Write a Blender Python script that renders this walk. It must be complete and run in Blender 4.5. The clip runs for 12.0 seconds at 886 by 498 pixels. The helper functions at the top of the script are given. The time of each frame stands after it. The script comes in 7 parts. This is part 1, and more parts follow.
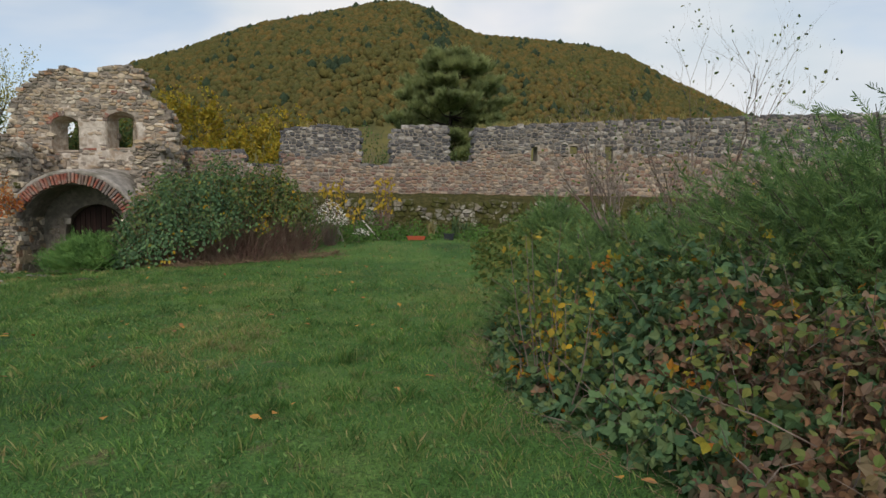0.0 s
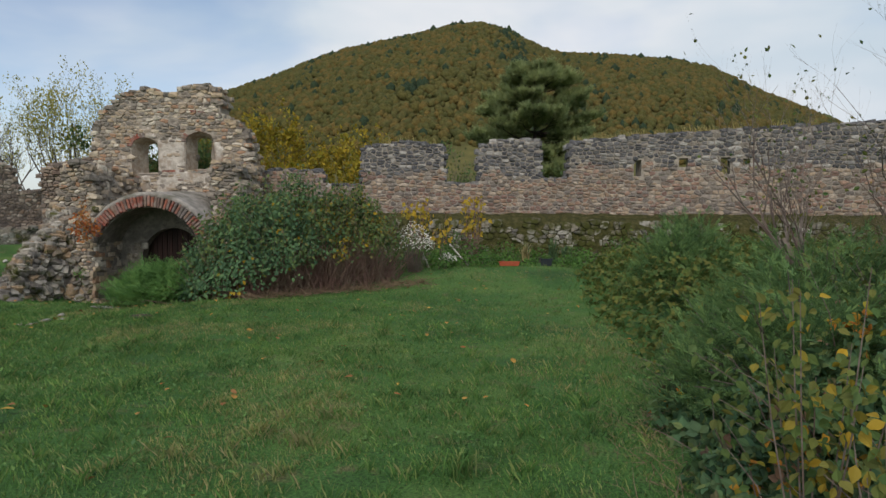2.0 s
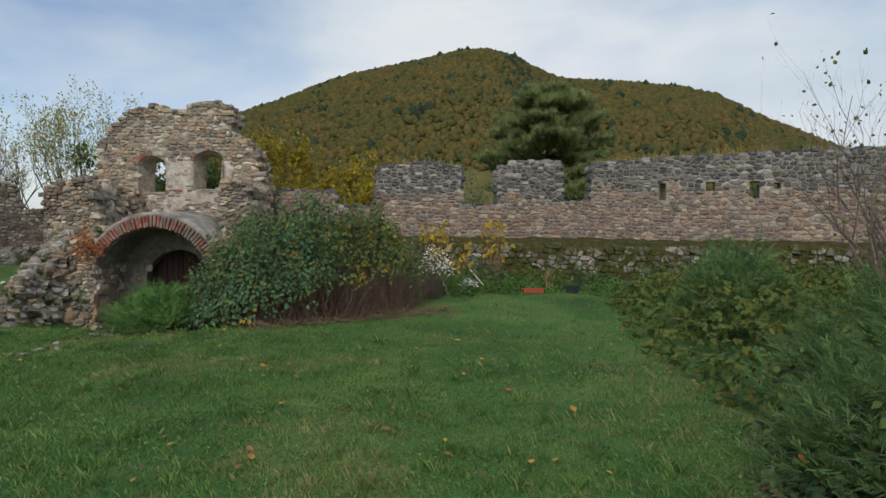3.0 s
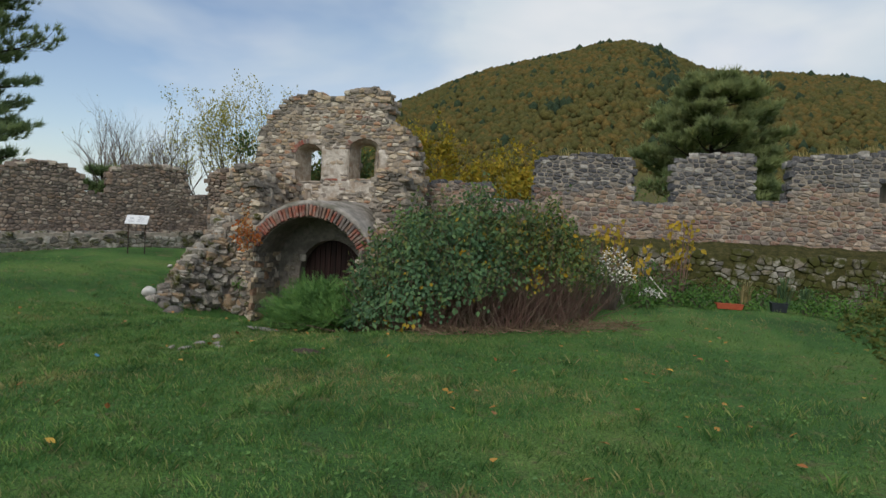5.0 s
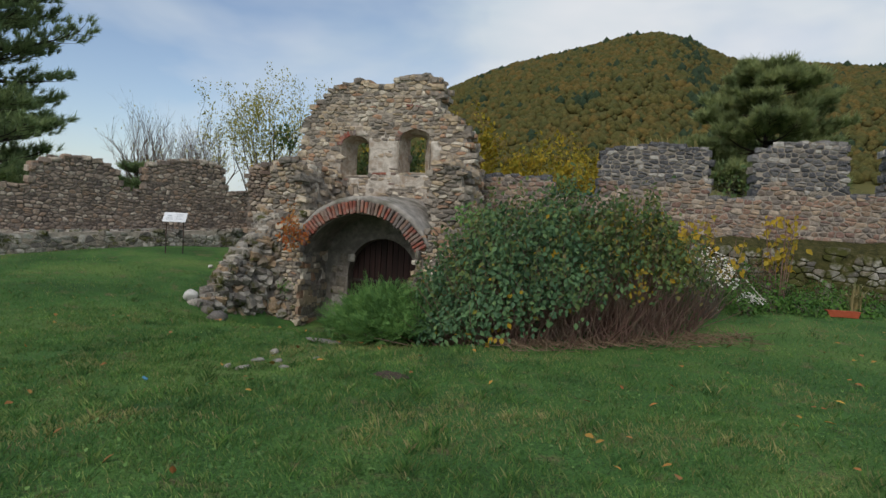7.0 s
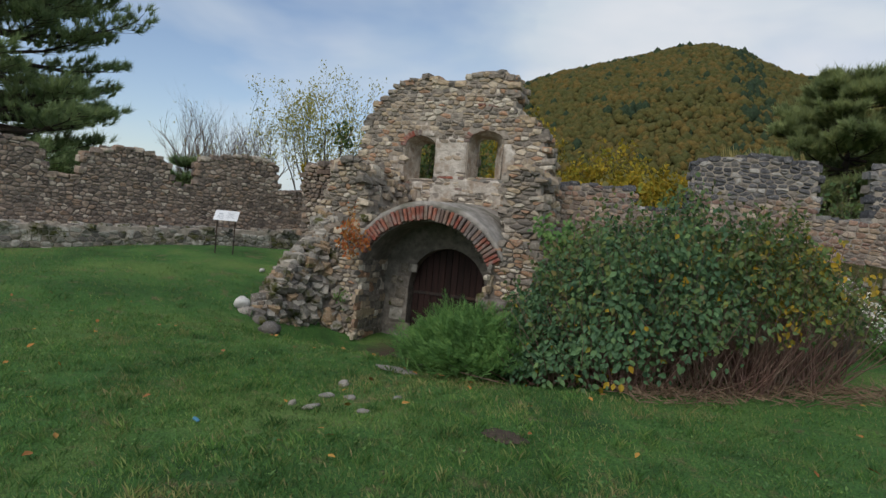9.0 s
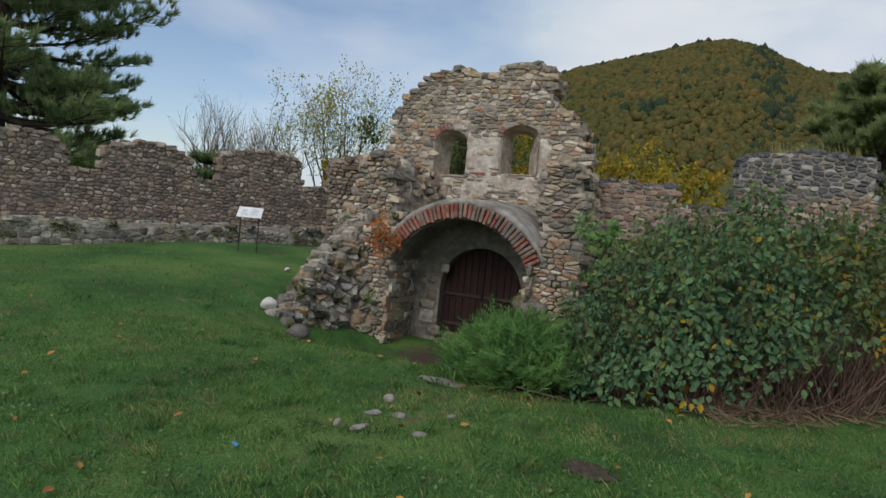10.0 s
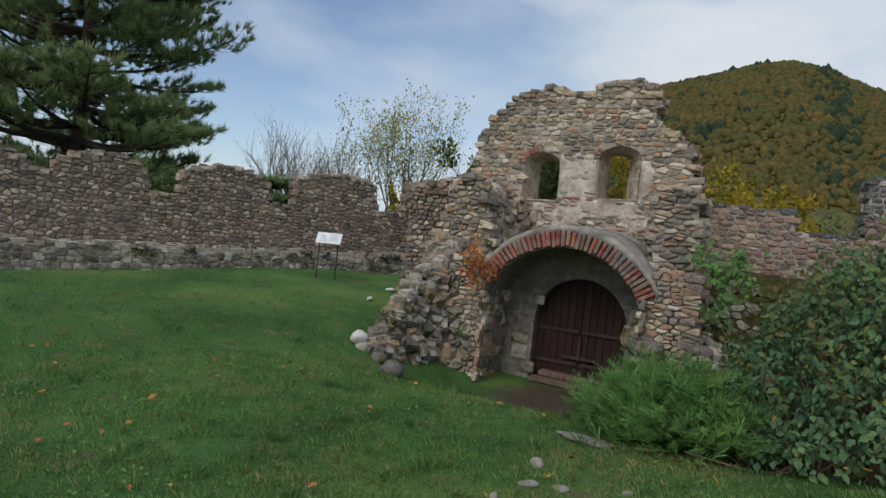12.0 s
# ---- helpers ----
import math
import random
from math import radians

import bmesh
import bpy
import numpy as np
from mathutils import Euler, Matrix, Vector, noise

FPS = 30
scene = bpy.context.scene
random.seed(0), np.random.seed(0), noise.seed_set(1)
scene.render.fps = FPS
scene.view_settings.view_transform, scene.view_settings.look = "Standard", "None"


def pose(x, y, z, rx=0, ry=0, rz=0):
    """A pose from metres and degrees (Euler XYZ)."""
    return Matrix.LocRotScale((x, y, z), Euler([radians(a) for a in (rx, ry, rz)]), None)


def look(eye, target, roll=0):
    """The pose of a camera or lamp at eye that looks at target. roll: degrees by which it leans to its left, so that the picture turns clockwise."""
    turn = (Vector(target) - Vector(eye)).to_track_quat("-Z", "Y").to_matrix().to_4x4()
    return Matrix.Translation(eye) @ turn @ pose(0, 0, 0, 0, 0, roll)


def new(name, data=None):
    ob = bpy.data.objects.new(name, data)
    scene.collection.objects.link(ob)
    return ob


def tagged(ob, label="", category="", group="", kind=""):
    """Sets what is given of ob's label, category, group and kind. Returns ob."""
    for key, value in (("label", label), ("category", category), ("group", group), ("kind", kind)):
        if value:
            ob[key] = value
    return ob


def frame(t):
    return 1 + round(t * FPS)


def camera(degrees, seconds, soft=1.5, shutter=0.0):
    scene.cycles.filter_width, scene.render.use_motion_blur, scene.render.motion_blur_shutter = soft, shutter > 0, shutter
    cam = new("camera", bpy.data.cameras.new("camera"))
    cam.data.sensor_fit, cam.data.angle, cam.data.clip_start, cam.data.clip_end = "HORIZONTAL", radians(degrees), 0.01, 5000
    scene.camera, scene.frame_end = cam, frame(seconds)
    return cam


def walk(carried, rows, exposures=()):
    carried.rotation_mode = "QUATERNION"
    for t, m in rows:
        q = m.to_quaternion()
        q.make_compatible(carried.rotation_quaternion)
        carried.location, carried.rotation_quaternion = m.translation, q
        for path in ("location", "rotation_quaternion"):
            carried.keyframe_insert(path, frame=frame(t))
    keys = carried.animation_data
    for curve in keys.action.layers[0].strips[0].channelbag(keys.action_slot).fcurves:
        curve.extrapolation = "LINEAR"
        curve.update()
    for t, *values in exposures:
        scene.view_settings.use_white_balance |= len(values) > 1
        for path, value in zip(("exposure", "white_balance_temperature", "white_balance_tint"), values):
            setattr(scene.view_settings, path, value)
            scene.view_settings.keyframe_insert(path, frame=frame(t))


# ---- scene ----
cam = camera(71.0, 12.0)
PATH = [
    (0, (1.588, 0.023, 1.486), (0.952, 1.912, 1.329), 0.8),
    (0.5, (1.392, 0.414, 1.487), (0.704, 2.283, 1.309), 0.8),
    (1, (1.091, 0.839, 1.525), (0.395, 2.71, 1.402), -0.1),
    (1.5, (0.771, 1.313, 1.507), (-0.003, 3.154, 1.406), -0.6),
    (2, (0.471, 1.684, 1.53), (-0.394, 3.485, 1.432), 0.3),
    (2.5, (0.094, 2.008, 1.551), (-0.757, 3.818, 1.513), 1.0),
    (3, (-0.266, 2.284, 1.527), (-1.144, 4.081, 1.505), 0.8),
    (3.5, (-0.634, 2.61, 1.522), (-1.656, 4.329, 1.487), 1.9),
    (3.7, (-0.743, 2.713, 1.542), (-1.839, 4.385, 1.501), 1.6),
    (5.3, (-2.073, 3.262, 1.557), (-3.329, 4.818, 1.501), 2.6),
    (5.5, (-2.223, 3.32, 1.564), (-3.506, 4.853, 1.499), 2.1),
    (6, (-2.565, 3.435, 1.568), (-3.871, 4.947, 1.49), 2.1),
    (6.5, (-2.953, 3.516, 1.571), (-4.245, 5.041, 1.495), 2.6),
    (7, (-3.327, 3.645, 1.552), (-4.611, 5.177, 1.486), 2.9),
    (7.2, (-3.502, 3.743, 1.532), (-4.792, 5.27, 1.473), 3.0),
    (9, (-4.825, 4.191, 1.607), (-6.199, 5.643, 1.55), 5.3),
    (9.5, (-5.208, 4.305, 1.63), (-6.601, 5.739, 1.564), 5.2),
    (10, (-5.583, 4.351, 1.603), (-6.988, 5.773, 1.532), 5.6),
    (10.5, (-5.9, 4.314, 1.612), (-7.304, 5.737, 1.54), 5.6),
    (11, (-6.217, 4.325, 1.58), (-7.636, 5.732, 1.497), 5.5),
    (11.5, (-6.572, 4.329, 1.591), (-8.018, 5.708, 1.508), 5.2),
    (12, (-6.889, 4.28, 1.586), (-8.405, 5.585, 1.577), 6.0),
]
walk(cam, [(t, look(eye, target, roll)) for t, eye, target, roll in PATH], [(0.0, 0.33, 7120, 15), (2.5, 0.23, 6750, 13), (5.5, 0.17, 6750, 12), (9.0, 0.13, 6620, 13), (12.0, 0.11, 6520, 13)])

# ---- world, sun ----
SUN_EL, SUN_AZ = 0.75, 2.9
world = bpy.data.worlds.new("sky")
scene.world = world
world.use_nodes = True
wt = world.node_tree
wt.nodes.clear()


def wnode(kind, **props):
    n = wt.nodes.new(kind)
    for k, v in props.items():
        n.inputs[k].default_value = v
    return n


w_out = wt.nodes.new("ShaderNodeOutputWorld")
w_bg = wt.nodes.new("ShaderNodeBackground")
w_sky = wt.nodes.new("ShaderNodeTexSky")
w_sky.sky_type = "NISHITA"
w_sky.sun_disc = False
w_sky.sun_elevation, w_sky.sun_rotation = SUN_EL, SUN_AZ
w_co = wt.nodes.new("ShaderNodeTexCoord")
w_map = wt.nodes.new("ShaderNodeMapping")
w_map.inputs["Scale"].default_value = (1.0, 1.0, 2.6)
w_map.inputs["Location"].default_value = (0.35, 0.1, 0.0)
w_noise = wnode("ShaderNodeTexNoise", Scale=1.7, Detail=5.0, Roughness=0.5, Distortion=0.3)
w_ramp = wt.nodes.new("ShaderNodeValToRGB")
w_ramp.color_ramp.elements[0].position, w_ramp.color_ramp.elements[1].position = 0.30, 0.52
w_noise2 = wnode("ShaderNodeTexNoise", Scale=2.4, Detail=4.0, Roughness=0.5)
w_ramp2 = wt.nodes.new("ShaderNodeValToRGB")
w_ramp2.color_ramp.elements[0].position, w_ramp2.color_ramp.elements[1].position = 0.3, 0.7
w_ramp2.color_ramp.elements[0].color = (3.4, 4.4, 5.2, 1)
w_ramp2.color_ramp.elements[1].color = (5.6, 5.9, 6.2, 1)
w_mix = wt.nodes.new("ShaderNodeMix")
w_mix.data_type = "RGBA"
wl = wt.links.new
wl(w_co.outputs["Generated"], w_map.inputs["Vector"])
wl(w_map.outputs["Vector"], w_noise.inputs["Vector"])
wl(w_map.outputs["Vector"], w_noise2.inputs["Vector"])
# a clearer opening in the clouds to the west
w_dot = wt.nodes.new("ShaderNodeVectorMath")
w_dot.operation = "DOT_PRODUCT"
w_dot.inputs[1].default_value = (-0.80, 0.36, 0.48)
w_gap = wt.nodes.new("ShaderNodeMapRange")
w_gap.inputs["From Min"].default_value, w_gap.inputs["From Max"].default_value = 0.72, 1.0
w_gap.inputs["To Min"].default_value, w_gap.inputs["To Max"].default_value = 0.0, 0.17
w_sub = wt.nodes.new("ShaderNodeMath")
w_sub.operation = "SUBTRACT"
wl(w_co.outputs["Generated"], w_dot.inputs[0])
wl(w_dot.outputs["Value"], w_gap.inputs["Value"])
wl(w_noise.outputs["Fac"], w_sub.inputs[0])
wl(w_gap.outputs["Result"], w_sub.inputs[1])
wl(w_sub.outputs[0], w_ramp.inputs["Fac"])
wl(w_noise2.outputs["Fac"], w_ramp2.inputs["Fac"])
wl(w_ramp.outputs["Color"], w_mix.inputs["Factor"])
wl(w_sky.outputs["Color"], w_mix.inputs["A"])
wl(w_ramp2.outputs["Color"], w_mix.inputs["B"])
wl(w_mix.outputs["Result"], w_bg.inputs["Color"])
w_bg.inputs["Strength"].default_value = 0.122
wl(w_bg.outputs["Background"], w_out.inputs["Surface"])

sun = new("sun", bpy.data.lights.new("sun", "SUN"))
sun.data.energy, sun.data.angle, sun.data.color = 1.5, radians(30), (1.0, 0.95, 0.88)
sun.matrix_world = look((30 * math.sin(SUN_AZ), 30 * math.cos(SUN_AZ), 30 * math.tan(SUN_EL)), (0, 0, 0))

# ---- materials ----


def material(name, build):
    m = bpy.data.materials.new(name)
    m.use_nodes = True
    t = m.node_tree
    b = t.nodes["Principled BSDF"]
    b.inputs["Specular IOR Level"].default_value = 0.25
    build(t, b, t.links.new)
    return m


def ramp_of(t, colours, stops=None):
    r = t.nodes.new("ShaderNodeValToRGB")
    e = r.color_ramp.elements
    n = len(colours)
    while len(e) < n:
        e.new(0.5)
    for i, c in enumerate(colours):
        e[i].position = stops[i] if stops else i / (n - 1)
        e[i].color = (*c, 1)
    return r


def noise_of(t, scale, detail=4.0, rough=0.6, coord="Object", distort=0.0):
    co = t.nodes.new("ShaderNodeTexCoord")
    n = t.nodes.new("ShaderNodeTexNoise")
    n.inputs["Scale"].default_value, n.inputs["Detail"].default_value = scale, detail
    n.inputs["Roughness"].default_value, n.inputs["Distortion"].default_value = rough, distort
    if coord == "World":
        g = t.nodes.new("ShaderNodeNewGeometry")
        t.links.new(g.outputs["Position"], n.inputs["Vector"])
    else:
        t.links.new(co.outputs[coord], n.inputs["Vector"])
    return n


def mixed(t, a, b, fac, mode="MIX"):
    m = t.nodes.new("ShaderNodeMix")
    m.data_type, m.blend_type = "RGBA", mode
    for key, v in (("A", a), ("B", b), ("Factor", fac)):
        if isinstance(v, (tuple, float, int)):
            m.inputs[key].default_value = (*v, 1) if isinstance(v, tuple) else v
        else:
            t.links.new(v, m.inputs[key])
    return m.outputs["Result"]


def bumped(t, b, height, strength=0.5, distance=0.02):
    n = t.nodes.new("ShaderNodeBump")
    n.inputs["Strength"].default_value, n.inputs["Distance"].default_value = strength, distance
    t.links.new(height, n.inputs["Height"])
    t.links.new(n.outputs["Normal"], b.inputs["Normal"])


def varied(t, islands):
    if islands:
        return t.nodes.new("ShaderNodeNewGeometry").outputs["Random Per Island"]
    return t.nodes.new("ShaderNodeObjectInfo").outputs["Random"]


def stone_material(name, colours, islands, stain=(0.09, 0.085, 0.08), lichen=(0.42, 0.42, 0.38), moss=0.0):
    """Weathered rubble: a colour a stone, mottling, dark weather stains, pale lichen, moss where damp."""
    def build(t, b, link):
        r = ramp_of(t, colours + colours[-1:])
        r.color_ramp.interpolation = "CONSTANT"
        link(varied(t, islands), r.inputs["Fac"])
        n1 = noise_of(t, 9.0, 6.0, 0.65, "World")
        n2 = noise_of(t, 1.1, 4.0, 0.6, "World")
        n3 = noise_of(t, 28.0, 3.0, 0.6, "World")
        mott = ramp_of(t, [(0.55, 0.55, 0.55), (1.25, 1.22, 1.18)], [0.3, 0.72])
        link(n1.outputs["Fac"], mott.inputs["Fac"])
        c = mixed(t, r.outputs["Color"], mott.outputs["Color"], 1.0, "MULTIPLY")
        s1 = ramp_of(t, [(0, 0, 0), (0.55, 0.55, 0.55)], [0.52, 0.72])
        link(n2.outputs["Fac"], s1.inputs["Fac"])
        c = mixed(t, c, stain, s1.outputs["Color"])
        s2 = ramp_of(t, [(0, 0, 0), (0.65, 0.65, 0.65)], [0.58, 0.70])
        link(n3.outputs["Fac"], s2.inputs["Fac"])
        c = mixed(t, c, lichen, s2.outputs["Color"])
        if moss:
            n4 = noise_of(t, 2.3, 5.0, 0.7, "World")
            s3 = ramp_of(t, [(0, 0, 0), (1, 1, 1)], [0.62 - moss * 0.25, 0.7 - moss * 0.2])
            link(n4.outputs["Fac"], s3.inputs["Fac"])
            c = mixed(t, c, (0.065, 0.068, 0.018), s3.outputs["Color"])
        link(c, b.inputs["Base Color"])
        b.inputs["Roughness"].default_value = 0.92
        bumped(t, b, n1.outputs["Fac"], 0.9, 0.035)
    return material(name, build)


def mottled(name, dark, light, scale, rough=0.9, bump=0.4, scale2=None, third=None, coord="World", dist=0.02):
    def build(t, b, link):
        n1, n2 = noise_of(t, scale, 6.0, 0.65, coord), noise_of(t, scale2 or scale * 0.12, 3.0, 0.6, coord)
        r = ramp_of(t, [dark, light], [0.3, 0.7])
        link(n1.outputs["Fac"], r.inputs["Fac"])
        c = r.outputs["Color"]
        if third:
            s = ramp_of(t, [(0, 0, 0), (1, 1, 1)], [0.48, 0.62])
            link(n2.outputs["Fac"], s.inputs["Fac"])
            c = mixed(t, c, third, s.outputs["Color"])
        link(c, b.inputs["Base Color"])
        b.inputs["Roughness"].default_value = rough
        bumped(t, b, n1.outputs["Fac"], bump, dist)
    return material(name, build)


def leaf_material(name, colours, stops=None, rough=0.55, through_light=0.25, patch=1.6, swing=(0.58, 1.42)):
    """Leaves: a colour a leaf, a little light through the blade."""
    def build(t, b, link):
        r = ramp_of(t, colours, stops)
        link(varied(t, True), r.inputs["Fac"])
        n = noise_of(t, patch, 5.0, 0.65, "World")
        lo, hi = swing
        s = ramp_of(t, [(lo, lo + 0.06, lo + 0.04), (hi, hi - 0.12, hi - 0.32)], [0.3, 0.7])
        link(n.outputs["Fac"], s.inputs["Fac"])
        c = mixed(t, r.outputs["Color"], s.outputs["Color"], 1.0, "MULTIPLY")
        link(c, b.inputs["Base Color"])
        b.inputs["Roughness"].default_value = max(rough, 0.68)
        b.inputs["Specular IOR Level"].default_value = 0.14
        tr = t.nodes.new("ShaderNodeBsdfTranslucent")
        link(c, tr.inputs["Color"])
        mx = t.nodes.new("ShaderNodeMixShader")
        mx.inputs[0].default_value = through_light
        out = t.nodes["Material Output"]
        link(b.outputs[0], mx.inputs[1])
        link(tr.outputs[0], mx.inputs[2])
        link(mx.outputs[0], out.inputs["Surface"])
    return material(name, build)


RUIN_C = [(0.195, 0.178, 0.155), (0.39, 0.315, 0.23), (0.47, 0.375, 0.26), (0.28, 0.245, 0.205), (0.54, 0.465, 0.36), (0.41, 0.255, 0.165), (0.32, 0.285, 0.24), (0.62, 0.565, 0.475), (0.24, 0.21, 0.18), (0.43, 0.36, 0.28)]
SLATE_C = [(0.085, 0.088, 0.098), (0.13, 0.131, 0.14), (0.24, 0.235, 0.23), (0.10, 0.103, 0.113), (0.27, 0.24, 0.205), (0.15, 0.15, 0.158), (0.42, 0.405, 0.38), (0.11, 0.11, 0.12), (0.18, 0.175, 0.17)]
TAN_C = [(0.31, 0.222, 0.163), (0.235, 0.187, 0.156), (0.40, 0.31, 0.228), (0.245, 0.156, 0.13), (0.29, 0.25, 0.217), (0.345, 0.228, 0.172), (0.20, 0.173, 0.156), (0.44, 0.365, 0.295)]
WEST_C = [(0.20, 0.160, 0.135), (0.275, 0.222, 0.178), (0.35, 0.28, 0.225), (0.165, 0.134, 0.115), (0.32, 0.232, 0.173), (0.49, 0.425, 0.355), (0.24, 0.193, 0.16), (0.295, 0.237, 0.193)]
BASE_C = [(0.26, 0.25, 0.22), (0.14, 0.13, 0.12), (0.37, 0.355, 0.32), (0.20, 0.18, 0.15), (0.30, 0.265, 0.22), (0.44, 0.42, 0.38)]
HEAP_C = [(0.31, 0.285, 0.245), (0.19, 0.172, 0.15), (0.42, 0.39, 0.34), (0.26, 0.215, 0.17), (0.15, 0.138, 0.125), (0.36, 0.26, 0.165), (0.35, 0.33, 0.295)]
MATS = {}
for key, cols, extra in (("ruin", RUIN_C, {}), ("slate", SLATE_C, {}), ("tan", TAN_C, {}), ("west", WEST_C, {}), ("base", BASE_C, {"moss": 0.4}), ("heap", HEAP_C, {"moss": 0.36}), ("mossy", BASE_C, {"moss": 0.85})):
    MATS[key] = stone_material(key + "_stone", cols, False, **extra)
    MATS[key + "_many"] = stone_material(key + "_stones", cols, True, **extra)
M_MORTAR = mottled("mortar", (0.21, 0.185, 0.155), (0.44, 0.39, 0.325), 7.0, 0.95, 0.9, 0.8, (0.25, 0.22, 0.19))
M_MORTAR_D = mottled("dark_mortar", (0.10, 0.088, 0.078), (0.25, 0.22, 0.19), 7.0, 0.95, 0.9, 0.8, (0.125, 0.11, 0.10))
M_PLASTER = mottled("old_plaster", (0.34, 0.30, 0.25), (0.66, 0.61, 0.54), 6.0, 0.92, 1.0, 2.2, (0.34, 0.275, 0.215), dist=0.06)
M_SPLAY = mottled("splay_render", (0.33, 0.27, 0.215), (0.66, 0.59, 0.49), 9.0, 0.93, 1.0, 2.6, (0.36, 0.27, 0.20), dist=0.10)
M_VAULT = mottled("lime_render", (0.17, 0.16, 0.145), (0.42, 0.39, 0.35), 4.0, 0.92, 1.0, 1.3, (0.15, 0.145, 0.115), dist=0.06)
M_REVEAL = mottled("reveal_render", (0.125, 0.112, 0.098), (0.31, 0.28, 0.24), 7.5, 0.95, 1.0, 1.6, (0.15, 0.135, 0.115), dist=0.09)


def brick_build(t, b, link):
    r = ramp_of(t, [(0.30, 0.085, 0.06), (0.20, 0.09, 0.07), (0.36, 0.13, 0.085), (0.16, 0.11, 0.095), (0.25, 0.17, 0.13), (0.13, 0.12, 0.12)])
    link(varied(t, False), r.inputs["Fac"])
    n = noise_of(t, 14.0, 5.0, 0.65, "World")
    s = ramp_of(t, [(0.6, 0.6, 0.6), (1.25, 1.2, 1.2)], [0.3, 0.7])
    link(n.outputs["Fac"], s.inputs["Fac"])
    c = mixed(t, r.outputs["Color"], s.outputs["Color"], 1.0, "MULTIPLY")
    n2 = noise_of(t, 5.0, 5.0, 0.7, "World")
    w = ramp_of(t, [(0, 0, 0), (0.8, 0.8, 0.8)], [0.46, 0.66])
    link(n2.outputs["Fac"], w.inputs["Fac"])
    c = mixed(t, c, (0.27, 0.235, 0.205), w.outputs["Color"])
    link(c, b.inputs["Base Color"])
    b.inputs["Roughness"].default_value = 0.9
    bumped(t, b, n.outputs["Fac"], 0.9, 0.03)


M_BRICK = material("weathered_brick", brick_build)


def wood_material(name, dark, light, rough=0.75):
    def build(t, b, link):
        co = t.nodes.new("ShaderNodeTexCoord")
        mp = t.nodes.new("ShaderNodeMapping")
        mp.inputs["Scale"].default_value = (22.0, 22.0, 1.6)
        n = t.nodes.new("ShaderNodeTexNoise")
        n.inputs["Scale"].default_value, n.inputs["Detail"].default_value = 1.0, 6.0
        link(co.outputs["Object"], mp.inputs["Vector"])
        link(mp.outputs["Vector"], n.inputs["Vector"])
        r = ramp_of(t, [dark, light], [0.3, 0.75])
        link(n.outputs["Fac"], r.inputs["Fac"])
        k = ramp_of(t, [(0.75, 0.75, 0.75), (1.2, 1.2, 1.2)])
        link(varied(t, False), k.inputs["Fac"])
        link(mixed(t, r.outputs["Color"], k.outputs["Color"], 1.0, "MULTIPLY"), b.inputs["Base Color"])
        b.inputs["Roughness"].default_value = rough
        bumped(t, b, n.outputs["Fac"], 0.5, 0.01)
    return material(name, build)


M_DOOR = wood_material("dark_red_door_boards", (0.014, 0.008, 0.007), (0.042, 0.019, 0.016), 0.7)
M_PLANK = wood_material("grey_brown_plank", (0.07, 0.05, 0.04), (0.20, 0.14, 0.11), 0.85)
M_PALE = wood_material("bleached_board", (0.32, 0.30, 0.27), (0.60, 0.58, 0.54), 0.8)
M_BARK = mottled("grey_bark", (0.05, 0.042, 0.036), (0.16, 0.14, 0.12), 12.0, 0.9, 0.7, 2.0, (0.10, 0.085, 0.07))
M_PINEBARK = mottled("pine_bark", (0.030, 0.024, 0.020), (0.085, 0.06, 0.048), 8.0, 0.92, 0.9, 1.5, (0.05, 0.042, 0.036))
M_TWIG = mottled("dry_twig", (0.11, 0.085, 0.07), (0.24, 0.20, 0.17), 18.0, 0.85, 0.2, 2.0, (0.14, 0.10, 0.085))
M_CANE = mottled("red_brown_cane", (0.11, 0.06, 0.05), (0.27, 0.165, 0.13), 9.0, 0.85, 0.2, 2.5, (0.23, 0.17, 0.125))
M_IRON = mottled("rusty_iron", (0.02, 0.018, 0.017), (0.055, 0.042, 0.036), 25.0, 0.6, 0.3, 3.0, (0.07, 0.04, 0.028))


